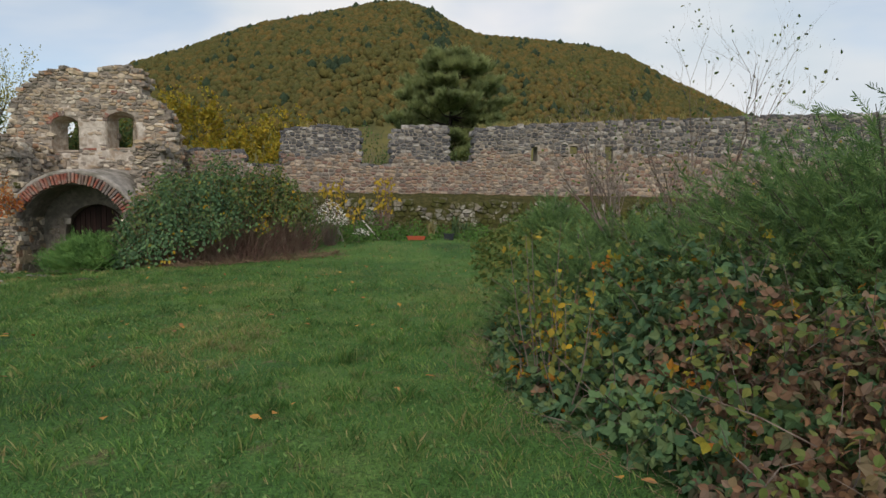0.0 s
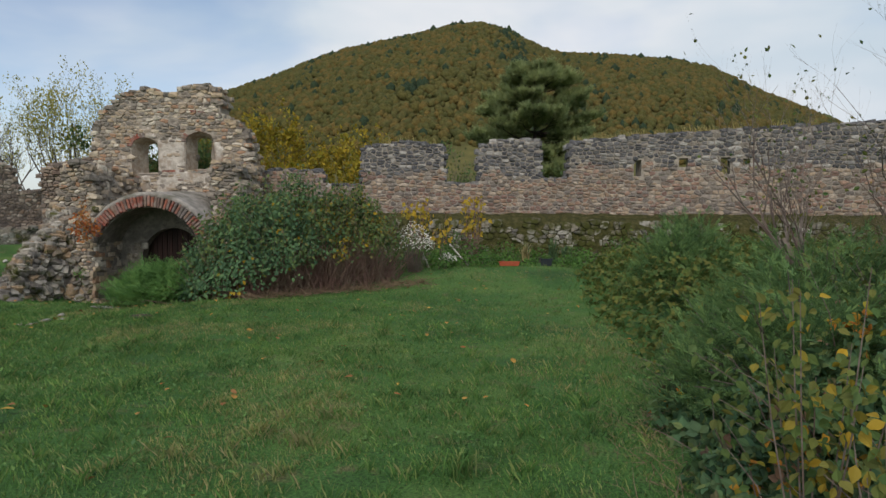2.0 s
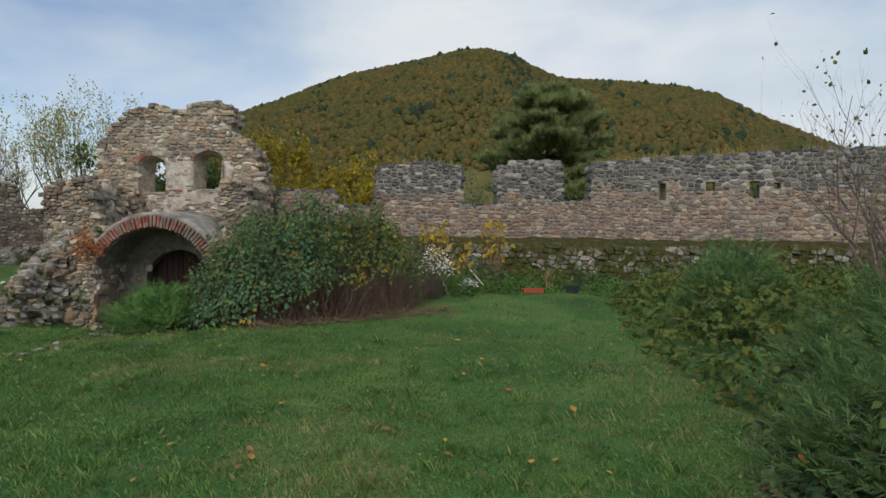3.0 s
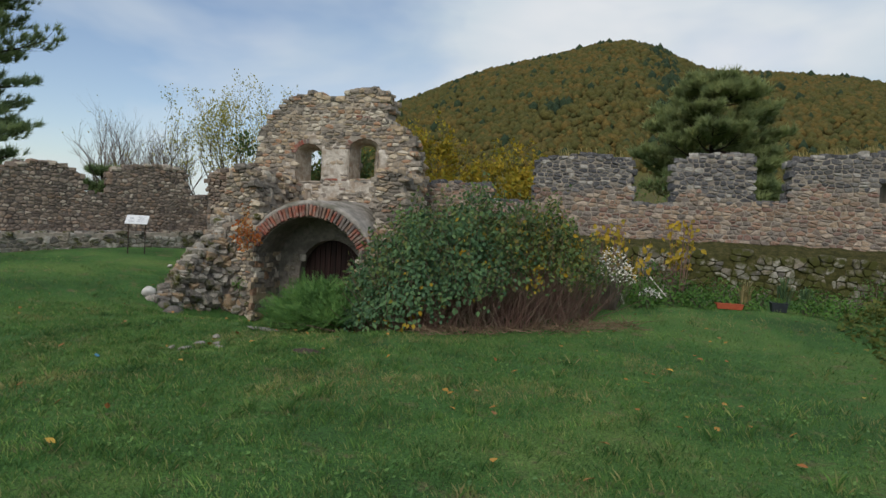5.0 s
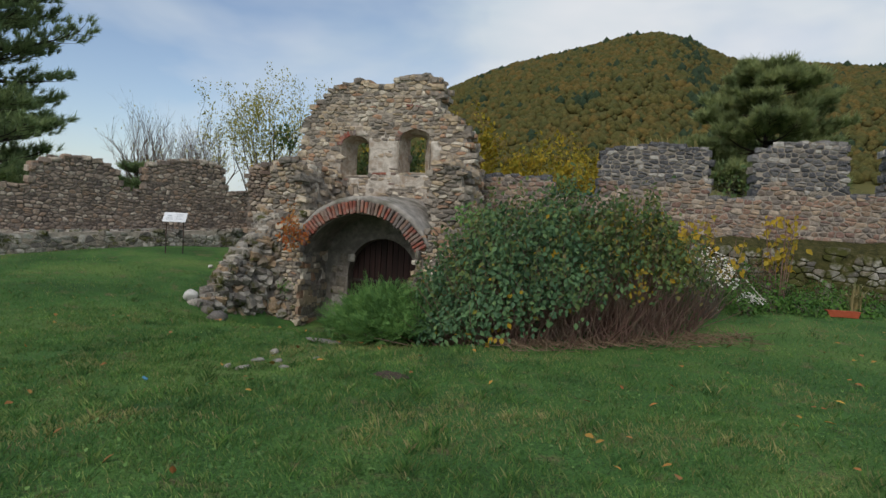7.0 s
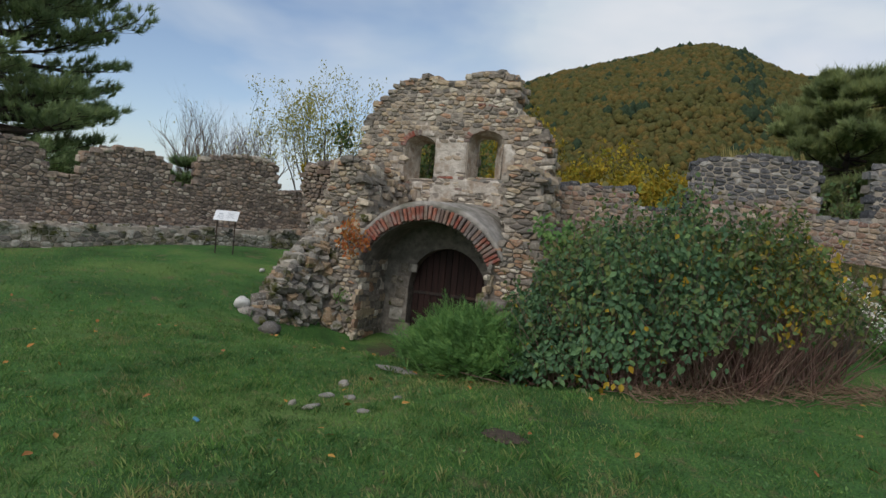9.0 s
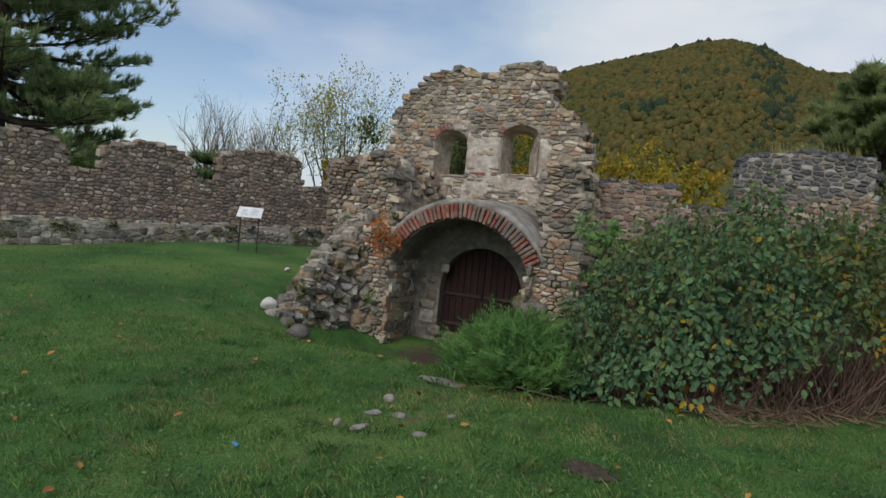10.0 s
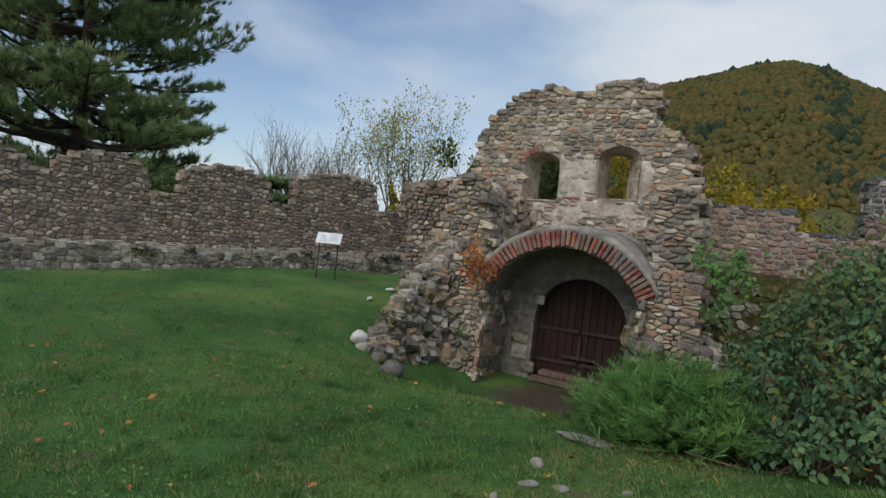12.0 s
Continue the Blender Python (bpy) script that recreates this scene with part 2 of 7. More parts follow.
def ground_build(t, b, link):
    """Lawn soil under the blades: mottled greens, worn straw patches, damp dark hollows."""
    n1, n2, n3 = noise_of(t, 0.45, 4.0, 0.6, "World", 0.4), noise_of(t, 3.2, 5.0, 0.65, "World"), noise_of(t, 45.0, 4.0, 0.7, "World")
    r = ramp_of(t, [(0.032, 0.088, 0.022), (0.058, 0.146, 0.034), (0.112, 0.190, 0.048)], [0.34, 0.5, 0.66])
    link(n1.outputs["Fac"], r.inputs["Fac"])
    s = ramp_of(t, [(0, 0, 0), (0.8, 0.8, 0.8)], [0.56, 0.68])
    link(n2.outputs["Fac"], s.inputs["Fac"])
    c = mixed(t, r.outputs["Color"], (0.15, 0.13, 0.065), s.outputs["Color"])
    # trodden earth before the gate
    geo = t.nodes.new("ShaderNodeNewGeometry")
    far = t.nodes.new("ShaderNodeVectorMath")
    far.operation = "DISTANCE"
    far.inputs[1].default_value = (-13.45, 13.35, -1.2)
    link(geo.outputs["Position"], far.inputs[0])
    wob = t.nodes.new("ShaderNodeMath")
    wob.operation = "MULTIPLY_ADD"
    wob.inputs[1].default_value = 1.6
    link(n2.outputs["Fac"], wob.inputs[0])
    link(far.outputs["Value"], wob.inputs[2])
    worn = ramp_of(t, [(1, 1, 1), (0, 0, 0)], [0.24, 0.34])
    div = t.nodes.new("ShaderNodeMath")
    div.operation = "DIVIDE"
    div.inputs[1].default_value = 8.0
    link(wob.outputs[0], div.inputs[0])
    link(div.outputs[0], worn.inputs["Fac"])
    c = mixed(t, c, (0.075, 0.055, 0.04), worn.outputs["Color"])
    g = ramp_of(t, [(0.35, 0.35, 0.35), (1.55, 1.55, 1.5)], [0.32, 0.68])
    link(n3.outputs["Fac"], g.inputs["Fac"])
    link(mixed(t, c, g.outputs["Color"], 1.0, "MULTIPLY"), b.inputs["Base Color"])
    b.inputs["Roughness"].default_value = 0.95
    bumped(t, b, n3.outputs["Fac"], 0.8, 0.04)


M_GROUND = material("lawn_ground", ground_build)

# ---- mesh helpers ----


class Soup:
    """Collects vertices and faces for one mesh."""

    def __init__(self):
        self.v, self.f, self.n = [], [], 0

    def add(self, verts, faces):
        verts = np.asarray(verts, float).reshape(-1, 3)
        self.v.append(verts)
        self.f.extend([tuple(int(i) + self.n for i in f) for f in faces])
        self.n += len(verts)

    def many(self, template, faces, turns, places):
        """A template at many places; turns: (n, 3, 3), places: (n, 3)."""
        if not len(places):
            return
        pts = np.einsum("nij,kj->nki", turns, np.asarray(template, float)) + np.asarray(places)[:, None, :]
        k = len(template)
        base = self.n + k * np.arange(len(places))
        for f in faces:
            self.f.extend(map(tuple, (base[:, None] + np.array(f)[None]).tolist()))
        self.v.append(pts.reshape(-1, 3))
        self.n += k * len(places)

    def mesh(self, name, mat, smooth=False):
        me = bpy.data.meshes.new(name)
        me.from_pydata(np.concatenate(self.v).tolist() if self.v else [], [], self.f)
        me.materials.append(mat)
        if smooth:
            me.polygons.foreach_set("use_smooth", [True] * len(me.polygons))
        me.update()
        return me


def part_of(name, soup, mat, parent, label="", smooth=False, kind=""):
    ob = new(name, soup.mesh(name, mat, smooth) if isinstance(soup, Soup) else soup)
    ob.parent = parent
    return tagged(ob, label, kind=kind)


def part(name, bm, mat, parent, label="", smooth=False):
    me = bpy.data.meshes.new(name)
    bm.to_mesh(me)
    bm.free()
    me.materials.append(mat)
    if smooth:
        me.polygons.foreach_set("use_smooth", [True] * len(me.polygons))
    return part_of(name, me, mat, parent, label)


def thing(name, label, category, m=None, kind="", group=""):
    ob = new(name)
    ob.matrix_world = m or Matrix()
    return tagged(ob, label, category, group, kind)


def thing_mesh(name, soup, mat, label, category, kind="", group="", smooth=False, m=None):
    ob = new(name, soup.mesh(name, mat, smooth))
    if m:
        ob.matrix_world = m
    return tagged(ob, label, category, group, kind)


def prism(outline, holes, y0, y1, jitter=0.0):
    """A slab with the (x, z) outline between two depths, with openings cut through."""
    bm = bmesh.new()
    edges = []
    for loop in [outline, *holes]:
        vs = [bm.verts.new((x, y0, z)) for x, z in loop]
        edges += [bm.edges.new((a, b)) for a, b in zip(vs, vs[1:] + vs[:1])]
    bmesh.ops.triangle_fill(bm, use_beauty=True, edges=edges)
    got = bmesh.ops.extrude_face_region(bm, geom=bm.faces[:])
    for v in got["geom"]:
        if isinstance(v, bmesh.types.BMVert):
            v.co.y = y1
    bmesh.ops.recalc_face_normals(bm, faces=bm.faces[:])
    return bm


def box(bm, size, centre, turn=(0, 0, 0), bevel=0.0):
    m = pose(*centre, *turn) @ Matrix.Diagonal((*size, 1))
    got = bmesh.ops.create_cube(bm, size=1, matrix=m)
    if bevel:
        es = list({e for v in got["verts"] for e in v.link_edges})
        bmesh.ops.bevel(bm, geom=es, offset=bevel, segments=1, affect="EDGES")
    return bm


def rough_edge(points, step, amount, rng):
    """An outline with in-between points and a ragged course."""
    out = []
    for (x0, z0), (x1, z1) in zip(points, points[1:]):
        n = max(1, int(math.hypot(x1 - x0, z1 - z0) / step))
        for i in range(n):
            k = i / n
            j = 0 if i == 0 else amount
            out.append((x0 + (x1 - x0) * k + rng.uniform(-j, j), z0 + (z1 - z0) * k + rng.uniform(-j, j)))
    return out + [points[-1]]


def turns_to(dirs, rolls=None, scale=1.0):
    """Turns that carry the template's +y to dirs, rolled about it; columns scaled."""
    d = np.asarray(dirs, float)
    d = d / np.linalg.norm(d, axis=1, keepdims=True)
    up = np.where(np.abs(d[:, 2:3]) > 0.95, [[1.0, 0, 0]], [[0, 0, 1.0]])
    x = np.cross(d, up)
    x /= np.linalg.norm(x, axis=1, keepdims=True)
    z = np.cross(x, d)
    if rolls is not None:
        c, s = np.cos(rolls)[:, None], np.sin(rolls)[:, None]
        x, z = c * x + s * z, c * z - s * x
    m = np.stack([x, d, z], -1)
    return m * (np.asarray(scale, float).reshape(-1, 1, 1) if np.ndim(scale) else scale)


def tube(soup, pts, radii, sides=5):
    """A tapered round limb along points."""
    pts = [Vector(p) for p in pts]
    verts, faces = [], []
    for i, p in enumerate(pts):
        d = (pts[min(i + 1, len(pts) - 1)] - pts[max(i - 1, 0)]).normalized()
        a = d.orthogonal().normalized()
        b = d.cross(a)
        for k in range(sides):
            w = 2 * math.pi * k / sides
            verts.append(p + (a * math.cos(w) + b * math.sin(w)) * radii[i])
    for i in range(len(pts) - 1):
        for k in range(sides):
            faces.append((i * sides + k, i * sides + (k + 1) % sides, (i + 1) * sides + (k + 1) % sides, (i + 1) * sides + k))
    soup.add(verts, faces)


def smooth(a, b, x):
    k = min(1.0, max(0.0, (x - a) / (b - a)))
    return k * k * (3 - 2 * k)


# ---- the ground ----
RUIN = pose(-13.82, 13.625, 0, 0, 0, 22)
RUIN_INV = RUIN.inverted()
NWALL = pose(-7.53, 21.12, 0, 0, 0, 28)


def ground_z(x, y):
    p = RUIN_INV @ Vector((x, y, 0))
    u, d = p.x, p.y
    z = 0.30 * smooth(11.5, 17.0, y) * smooth(-10.0, -7.0, x)
    z += 0.55 * smooth(-15.5, -22.0, x) * smooth(5.0, 14.0, y)
    z -= 0.24 * smooth(-8.0, -10.0, x) * (1 - smooth(-15.5, -17.5, x)) * (1 - smooth(11, 14, y))
    across = 1 - smooth(1.3, 3.3, abs(u + 0.35))
    z -= 0.95 * across * smooth(-4.6, -0.6, d)
    z += 0.03 * noise.noise((x * 0.5, y * 0.5, 0.3)) + 0.012 * noise.noise((x * 2.1, y * 2.1, 4.0))
    far = math.hypot(x + 8, y - 10)
    return z - 6.0 * smooth(28, 120, far)


def build_ground():
    bm = bmesh.new()
    xs = [-900, -500, -300, -180, -110, -70, -50, -38, -31] + [-27 + 0.3 * i for i in range(int(40 / 0.3))] + [14, 18, 25, 40, 70, 120, 200, 400, 900]
    ys = [-900, -400, -200, -90, -40, -20, -10, -6] + [-4 + 0.3 * i for i in range(int(32 / 0.3))] + [29, 32, 37, 45, 60, 90, 140, 220, 400, 900, 1500]
    grid = [[bm.verts.new((x, y, ground_z(x, y))) for y in ys] for x in xs]
    for i in range(len(xs) - 1):
        for j in range(len(ys) - 1):
            bm.faces.new((grid[i][j], grid[i + 1][j], grid[i + 1][j + 1], grid[i][j + 1]))
    ob = part("ground", bm, M_GROUND, None, "uneven mown lawn with worn patches, dipping to the gate", True)
    tagged(ob, category="ground", kind="structure")


build_ground()

# ---- stone work ----


def stone_mesh(name, seed, mat, square=0.6):
    """A worn rubble stone of about one metre cube, to be scaled."""
    rng = random.Random(seed)
    bm = bmesh.new()
    bmesh.ops.create_cube(bm, size=1)
    bmesh.ops.subdivide_edges(bm, edges=bm.edges[:], cuts=1, use_grid_fill=True)
    for v in bm.verts:
        ball = v.co.normalized() * 0.56
        v.co = v.co * square + ball * (1 - square)
        v.co += Vector([rng.uniform(-0.055, 0.055) for _ in range(3)])
    me = bpy.data.meshes.new(name)
    bm.to_mesh(me)
    bm.free()
    me.materials.append(mat)
    me.polygons.foreach_set("use_smooth", [seed % 3 != 0] * len(me.polygons))
    return me


SHAPES = {}
for key in ("ruin", "slate", "tan", "west", "base", "heap", "mossy"):
    SHAPES[key] = [stone_mesh(key + "_stone", 11 * i + 3, MATS[key], 0.70 if key != "heap" else 0.6) for i in range(9)]
SHAPE_ARRAYS = [(np.array([v.co[:] for v in me.vertices]), [tuple(p.vertices) for p in me.polygons]) for me in SHAPES["ruin"]]
SHAPE_ARRAYS_B = [(np.array([v.co[:] for v in me.vertices]), [tuple(p.vertices) for p in me.polygons]) for me in SHAPES["heap"]]


def lay_courses(rng, x0, x1, z0, z1, inside, height=(0.10, 0.22), width=(0.16, 0.42)):
    """Rubble courses: (x, z, w, h) of stones whose middle lies inside."""
    out, z = [], z0
    while z < z1:
        h = rng.uniform(*height)
        x = x0 - rng.uniform(0, width[1])
        while x < x1:
            w = rng.uniform(*width) * (0.7 + 0.6 * rng.random())
            hh = h * rng.uniform(0.72, 1.12)
            cx = x + w / 2
            cz = z + h / 2 + rng.uniform(-0.035, 0.035) + 0.16 * noise.noise((cx * 0.55, z * 0.5, z0)) + 0.05 * noise.noise((cx * 2.1, z * 1.3, 5.0))
            if inside(cx, cz):
                if rng.random() < 0.16 and w > 0.25:
                    out.append((cx - w * 0.25, cz, w * 0.46, hh * 0.9))
                    out.append((cx + w * 0.25, cz + 0.02, w * 0.46, hh * 0.7))
                else:
                    out.append((cx, cz, w * 0.98, hh * (1.55 if rng.random() < 0.08 else 1.0)))
            x += w
        z += h * 0.96
    return out


def set_stones(parent, cells, key, rng, depth, face=lambda x, z: (x, 0.0, z), singles=300, turn=0.0, proud=0.06, wob=9, chosen=None, blocky=True):
    """Stones of a face: the first ones as pieces of their own, the rest joined. face gives the place of the outer skin."""
    cells = list(cells)
    order = cells if chosen is None else sorted(cells, key=lambda c: not chosen(c))
    arrays = SHAPE_ARRAYS if blocky else SHAPE_ARRAYS_B
    shapes = SHAPES[key]
    soups = Soup()
    for i, (x, z, w, h) in enumerate(order):
        d = depth * rng.uniform(0.75, 1.1)
        px, py, pz = face(x, z)
        m = pose(px, py + d / 2 - proud * rng.uniform(0.2, 1.3), pz, rng.uniform(-wob, wob), rng.uniform(-wob, wob), turn + rng.uniform(-wob, wob)) @ Matrix.Diagonal((w, d, h, 1))
        k = rng.randrange(9)
        if i < singles:
            ob = new("stone", shapes[k])
            ob.parent = parent
            ob.matrix_local = m
        else:
            vs, fs = arrays[k]
            r = np.array(m.to_3x3())
            soups.add(vs @ r.T + np.array(m.translation), fs)
    if soups.n:
        part_of("stones", soups, MATS[key + "_many"], parent, kind="stuff")


def rubble_cells(rng, x0, x1, z0, z1, inside, size=(0.27, 0.17)):
    """Irregular close-set stones over a face: the (x, z) outlines of the cells round jittered points."""
    w, h = size
    pts = []
    nz, nx = int((z1 - z0) / h) + 2, int((x1 - x0) / w) + 2
    for j in range(-1, nz):
        i = -1.0 - rng.random()
        while i < nx:
            step = rng.choice((0.5, 0.7, 0.85, 1.0, 1.2, 1.6))
            px = i + step / 2
            pz = j + rng.uniform(-0.2, 0.2) + 0.9 * noise.noise((px * w * 0.6, j * h * 0.8, 2.5)) + (0.5 if rng.random() < 0.1 else 0)
            if rng.random() > 0.07:
                pts.append((px, pz))
            if step > 1.1 and rng.random() < 0.3:
                pts.append((px + 0.1, pz + 0.45))
            i += step
    grid = {}
    for p in pts:
        grid.setdefault((int(p[0] // 2), int(p[1] // 2)), []).append(p)
    out = []
    for p in pts:
        cx, cz = x0 + p[0] * w, z0 + p[1] * h
        if not inside(cx, cz):
            continue
        poly = [(-1.1, -1.0), (1.1, -1.0), (1.1, 1.0), (-1.1, 1.0)]
        gx, gz = int(p[0] // 2), int(p[1] // 2)
        for a in (-1, 0, 1):
            for b in (-1, 0, 1):
                for q in grid.get((gx + a, gz + b), ()):
                    dx, dz = q[0] - p[0], q[1] - p[1]
                    dd = dx * dx + dz * dz
                    if dd == 0 or dd > 7 or len(poly) < 3:
                        continue
                    cut, new_poly = dd / 2, []
                    for (ax, az), (bx, bz) in zip(poly, poly[1:] + poly[:1]):
                        sa, sb = ax * dx + az * dz - cut, bx * dx + bz * dz - cut
                        if sa <= 0:
                            new_poly.append((ax, az))
                        if sa * sb < 0:
                            k = sa / (sa - sb)
                            new_poly.append((ax + (bx - ax) * k, az + (bz - az) * k))
                    poly = new_poly
        if len(poly) < 3:
            continue
        poly = [(x * w, z * h) for x, z in poly]
        round_poly = []
        for (ax, az), (bx, bz) in zip(poly, poly[1:] + poly[:1]):
            if math.hypot(bx - ax, bz - az) < 0.03:
                round_poly.append(((ax + bx) / 2, (az + bz) / 2))
            else:
                round_poly += [(ax * 0.80 + bx * 0.20, az * 0.80 + bz * 0.20), (ax * 0.20 + bx * 0.80, az * 0.20 + bz * 0.80)]
        out.append((cx, cz, round_poly))
    return out


def set_rubble(parent, cells, key, rng, y, singles, chosen=None, gap=0.008, proud=0.03):
    """Builds the stones of rubble_cells at depth y: the chosen ones as pieces, the rest joined."""
    order = list(cells) if chosen is None else sorted(cells, key=lambda c: not chosen(c))
    rest = Soup()
    for i, (cx, cz, poly) in enumerate(order):
        n = len(poly)
        mx, mz = sum(p[0] for p in poly) / n, sum(p[1] for p in poly) / n
        out = proud * rng.uniform(0.25, 1.25)
        tx, tz = rng.uniform(-0.09, 0.09), rng.uniform(-0.16, 0.10)
        v = []
        for ring, (shrink, depth) in enumerate(((gap, 0.06), (gap * 1.3, -out * 0.45), (gap * 1.3 + 0.014, -out))):
            for x, z in poly:
                r = math.hypot(x - mx, z - mz) + 1e-6
                k = max(0.25, 1 - (shrink + rng.uniform(0, 0.008)) / r)
                v.append((mx + (x - mx) * k, depth + tx * (x - mx) + tz * (z - mz) + rng.uniform(-0.006, 0.006), mz + (z - mz) * k))
        v.append((mx, -out - rng.uniform(0.0, 0.016), mz))
        f = []
        for a in range(n):
            b = (a + 1) % n
            f += [(a, b, n + b, n + a), (n + a, n + b, 2 * n + b, 2 * n + a), (2 * n + a, 2 * n + b, 3 * n)]
        if i < singles:
            s = Soup()
            s.add(v, f)
            ob = part_of("stone", s, MATS[key], parent)
            ob.location = (cx, y, cz)
        else:
            rest.add(np.array(v) + [cx, y, cz], f)
    if rest.n:
        part_of("stones", rest, MATS[key + "_many"], parent, kind="stuff")


# ---- north wall with merlons ----
N_TOP = [(-7.7, 3.05), (-6.6, 3.15), (-5.25, 3.1), (-5.2, 2.66), (-3.92, 2.66), (-3.9, 3.92), (-3.3, 4.04), (-2.4, 4.1), (-1.2, 3.98), (-1.15, 2.74),
         (-0.03, 2.76), (0.0, 3.95), (0.35, 4.14), (1.5, 4.26), (2.05, 4.18), (2.1, 2.92), (3.05, 2.96), (3.08, 4.12), (3.8, 4.22), (6.0, 4.42)]


def top_at(line, x):
    for (x0, z0), (x1, z1) in zip(line, line[1:]):
        if x0 <= x <= x1:
            return z0 + (z1 - z0) * (x - x0) / max(1e-6, x1 - x0)
    return -9


def slit(x, z0, z1, w):
    return [(x - w / 2, z0), (x + w / 2, z0), (x + w / 2, z1), (x - w / 2, z1)]


def wall_with_stones(name, m, line, z0, thick, holes, seed, label, upper, lower, split, singles, chosen, size=(0.205, 0.12), mortar=None, core_gap=0.06):
    rng = random.Random(seed)
    wall = thing(name, label, "wall", m, "structure")
    outline = rough_edge(line, 0.25, 0.025, rng)
    outline = [(x, z - core_gap) for x, z in outline]
    x0, x1 = line[0][0], line[-1][0]
    outline = [(x0, z0)] + outline + [(x1, z0)]
    part("core", prism(outline, holes, 0.004, thick - 0.06), mortar or M_MORTAR, wall)

    def open_at(x, z):
        return any(min(p[0] for p in h) - 0.05 < x < max(p[0] for p in h) + 0.05 and min(p[1] for p in h) - 0.05 < z < max(p[1] for p in h) + 0.05 for h in holes)

    cells = rubble_cells(rng, x0, x1, z0 + 0.3, max(z for _, z in line), lambda x, z: z < top_at(line, x) - 0.05 and not open_at(x, z), size)
    up = [c for c in cells if c[1] > split(c[0])]
    low = [c for c in cells if c[1] <= split(c[0])]
    n_up = singles // 2
    set_rubble(wall, up, upper, rng, 0.0, n_up, chosen)
    set_rubble(wall, low, lower, rng, 0.0, singles - n_up, chosen)
    # capping stones across the thickness and the flanks of the merlons
    cap, s = [], Soup()
    for (ax, az), (bx, bz) in zip(line, line[1:]):
        length = math.hypot(bx - ax, bz - az)
        steep = abs(bz - az) > abs(bx - ax)
        n = max(1, int(length / 0.24))
        for i in range(n):
            k = (i + 0.5) / n
            for j in range(max(2, int(thick / 0.28))):
                y = (j + 0.5) * thick / max(2, int(thick / 0.28))
                w = rng.uniform(0.2, 0.34)
                m2 = pose(ax + (bx - ax) * k + rng.uniform(-0.04, 0.04), y, az + (bz - az) * k - (0 if steep else 0.05) + rng.uniform(-0.03, 0.04), rng.uniform(-9, 9), rng.uniform(-9, 9), rng.uniform(-20, 20))
                m2 = m2 @ Matrix.Diagonal((0.16 if steep else w, 0.34, 0.19 if steep else rng.uniform(0.10, 0.17), 1))
                vs, fs = SHAPE_ARRAYS[rng.randrange(9)]
                s.add(vs @ np.array(m2.to_3x3()).T + np.array(m2.translation), fs)
    part_of("coping", s, MATS[upper + "_many"], wall, kind="stuff")
    return wall


NLABEL = "grey rubble curtain wall with merlons, tan stone below"
north = wall_with_stones("wall_north", NWALL, N_TOP, -0.2, 0.62, [slit(5.4, 3.0, 3.55, 0.26)], 5, NLABEL, "slate", "tan",
                         lambda x: 3.0 + 0.35 * noise.noise((x * 0.9, 0.2, 0)) + (0.35 if x > 3 else 0), 300, lambda c: -4.2 < c[0] < 3.5 and c[1] > 1.7)

BEND = NWALL @ Vector((6.0, 0, 0))
NWALL2 = pose(BEND.x, BEND.y, 0, 0, 0, 10)
N2_TOP = [(0, 4.42), (2.0, 4.5), (5.0, 4.6), (8.0, 4.68), (14.0, 4.75), (24.0, 4.8)]
north2 = wall_with_stones("wall_north_east", NWALL2, N2_TOP, -0.2, 0.62, [slit(0.9, 3.3, 3.6, 0.28), slit(2.2, 3.05, 3.6, 0.3), slit(2.85, 3.35, 3.55, 0.22)], 6,
                          "long grey rubble wall with small beam holes", "slate", "tan", lambda x: 3.35 - 0.03 * x + 0.4 * noise.noise((x * 0.7, 3.2, 0)), 300, lambda c: c[0] < 6 and c[1] > 1.6, (0.22, 0.13))


def build_ledge(name, m, x0, x1, seed, singles):
    """The mossy bench at the wall's foot: a sloped top over rough stones."""
    rng = random.Random(seed)
    led = thing(name, "low stone bench along the wall, thick with moss", "wall", m, "structure")
    bm = bmesh.new()
    n = int((x1 - x0) / 0.2)
    prof = [(-1.0, -0.3), (-1.0, 0.55), (-0.97, 1.22), (-0.85, 1.38), (-0.45, 1.56), (0.02, 1.72)]
    rows = []
    for i in range(n + 1):
        x = x0 + (x1 - x0) * i / n
        rows.append([bm.verts.new((x, y + 0.05 * noise.noise((x * 2, y * 3, 1)), z + 0.06 * noise.noise((x * 1.7, z * 2, 2)))) for y, z in prof])
    for a, b in zip(rows, rows[1:]):
        for k in range(len(prof) - 1):
            bm.faces.new((a[k], b[k], b[k + 1], a[k + 1]))
    bmesh.ops.recalc_face_normals(bm, faces=bm.faces[:])
    part("bench_core", bm, M_MOSS, led, "moss-covered top", True)
    cells = rubble_cells(rng, x0, x1, 0.1, 1.2, lambda x, z: rng.random() < 0.8, (0.26, 0.17))
    set_rubble(led, cells, "mossy", rng, -1.0, singles)
    return led


def moss_build(t, b, link):
    n1, n2 = noise_of(t, 6.0, 6.0, 0.7, "World"), noise_of(t, 40.0, 4.0, 0.7, "World")
    r = ramp_of(t, [(0.016, 0.018, 0.008), (0.045, 0.047, 0.014), (0.085, 0.078, 0.026), (0.17, 0.15, 0.11)], [0.25, 0.45, 0.6, 0.72])
    link(n1.outputs["Fac"], r.inputs["Fac"])
    link(r.outputs["Color"], b.inputs["Base Color"])
    b.inputs["Roughness"].default_value = 1.0
    bumped(t, b, n2.outputs["Fac"], 0.9, 0.05)


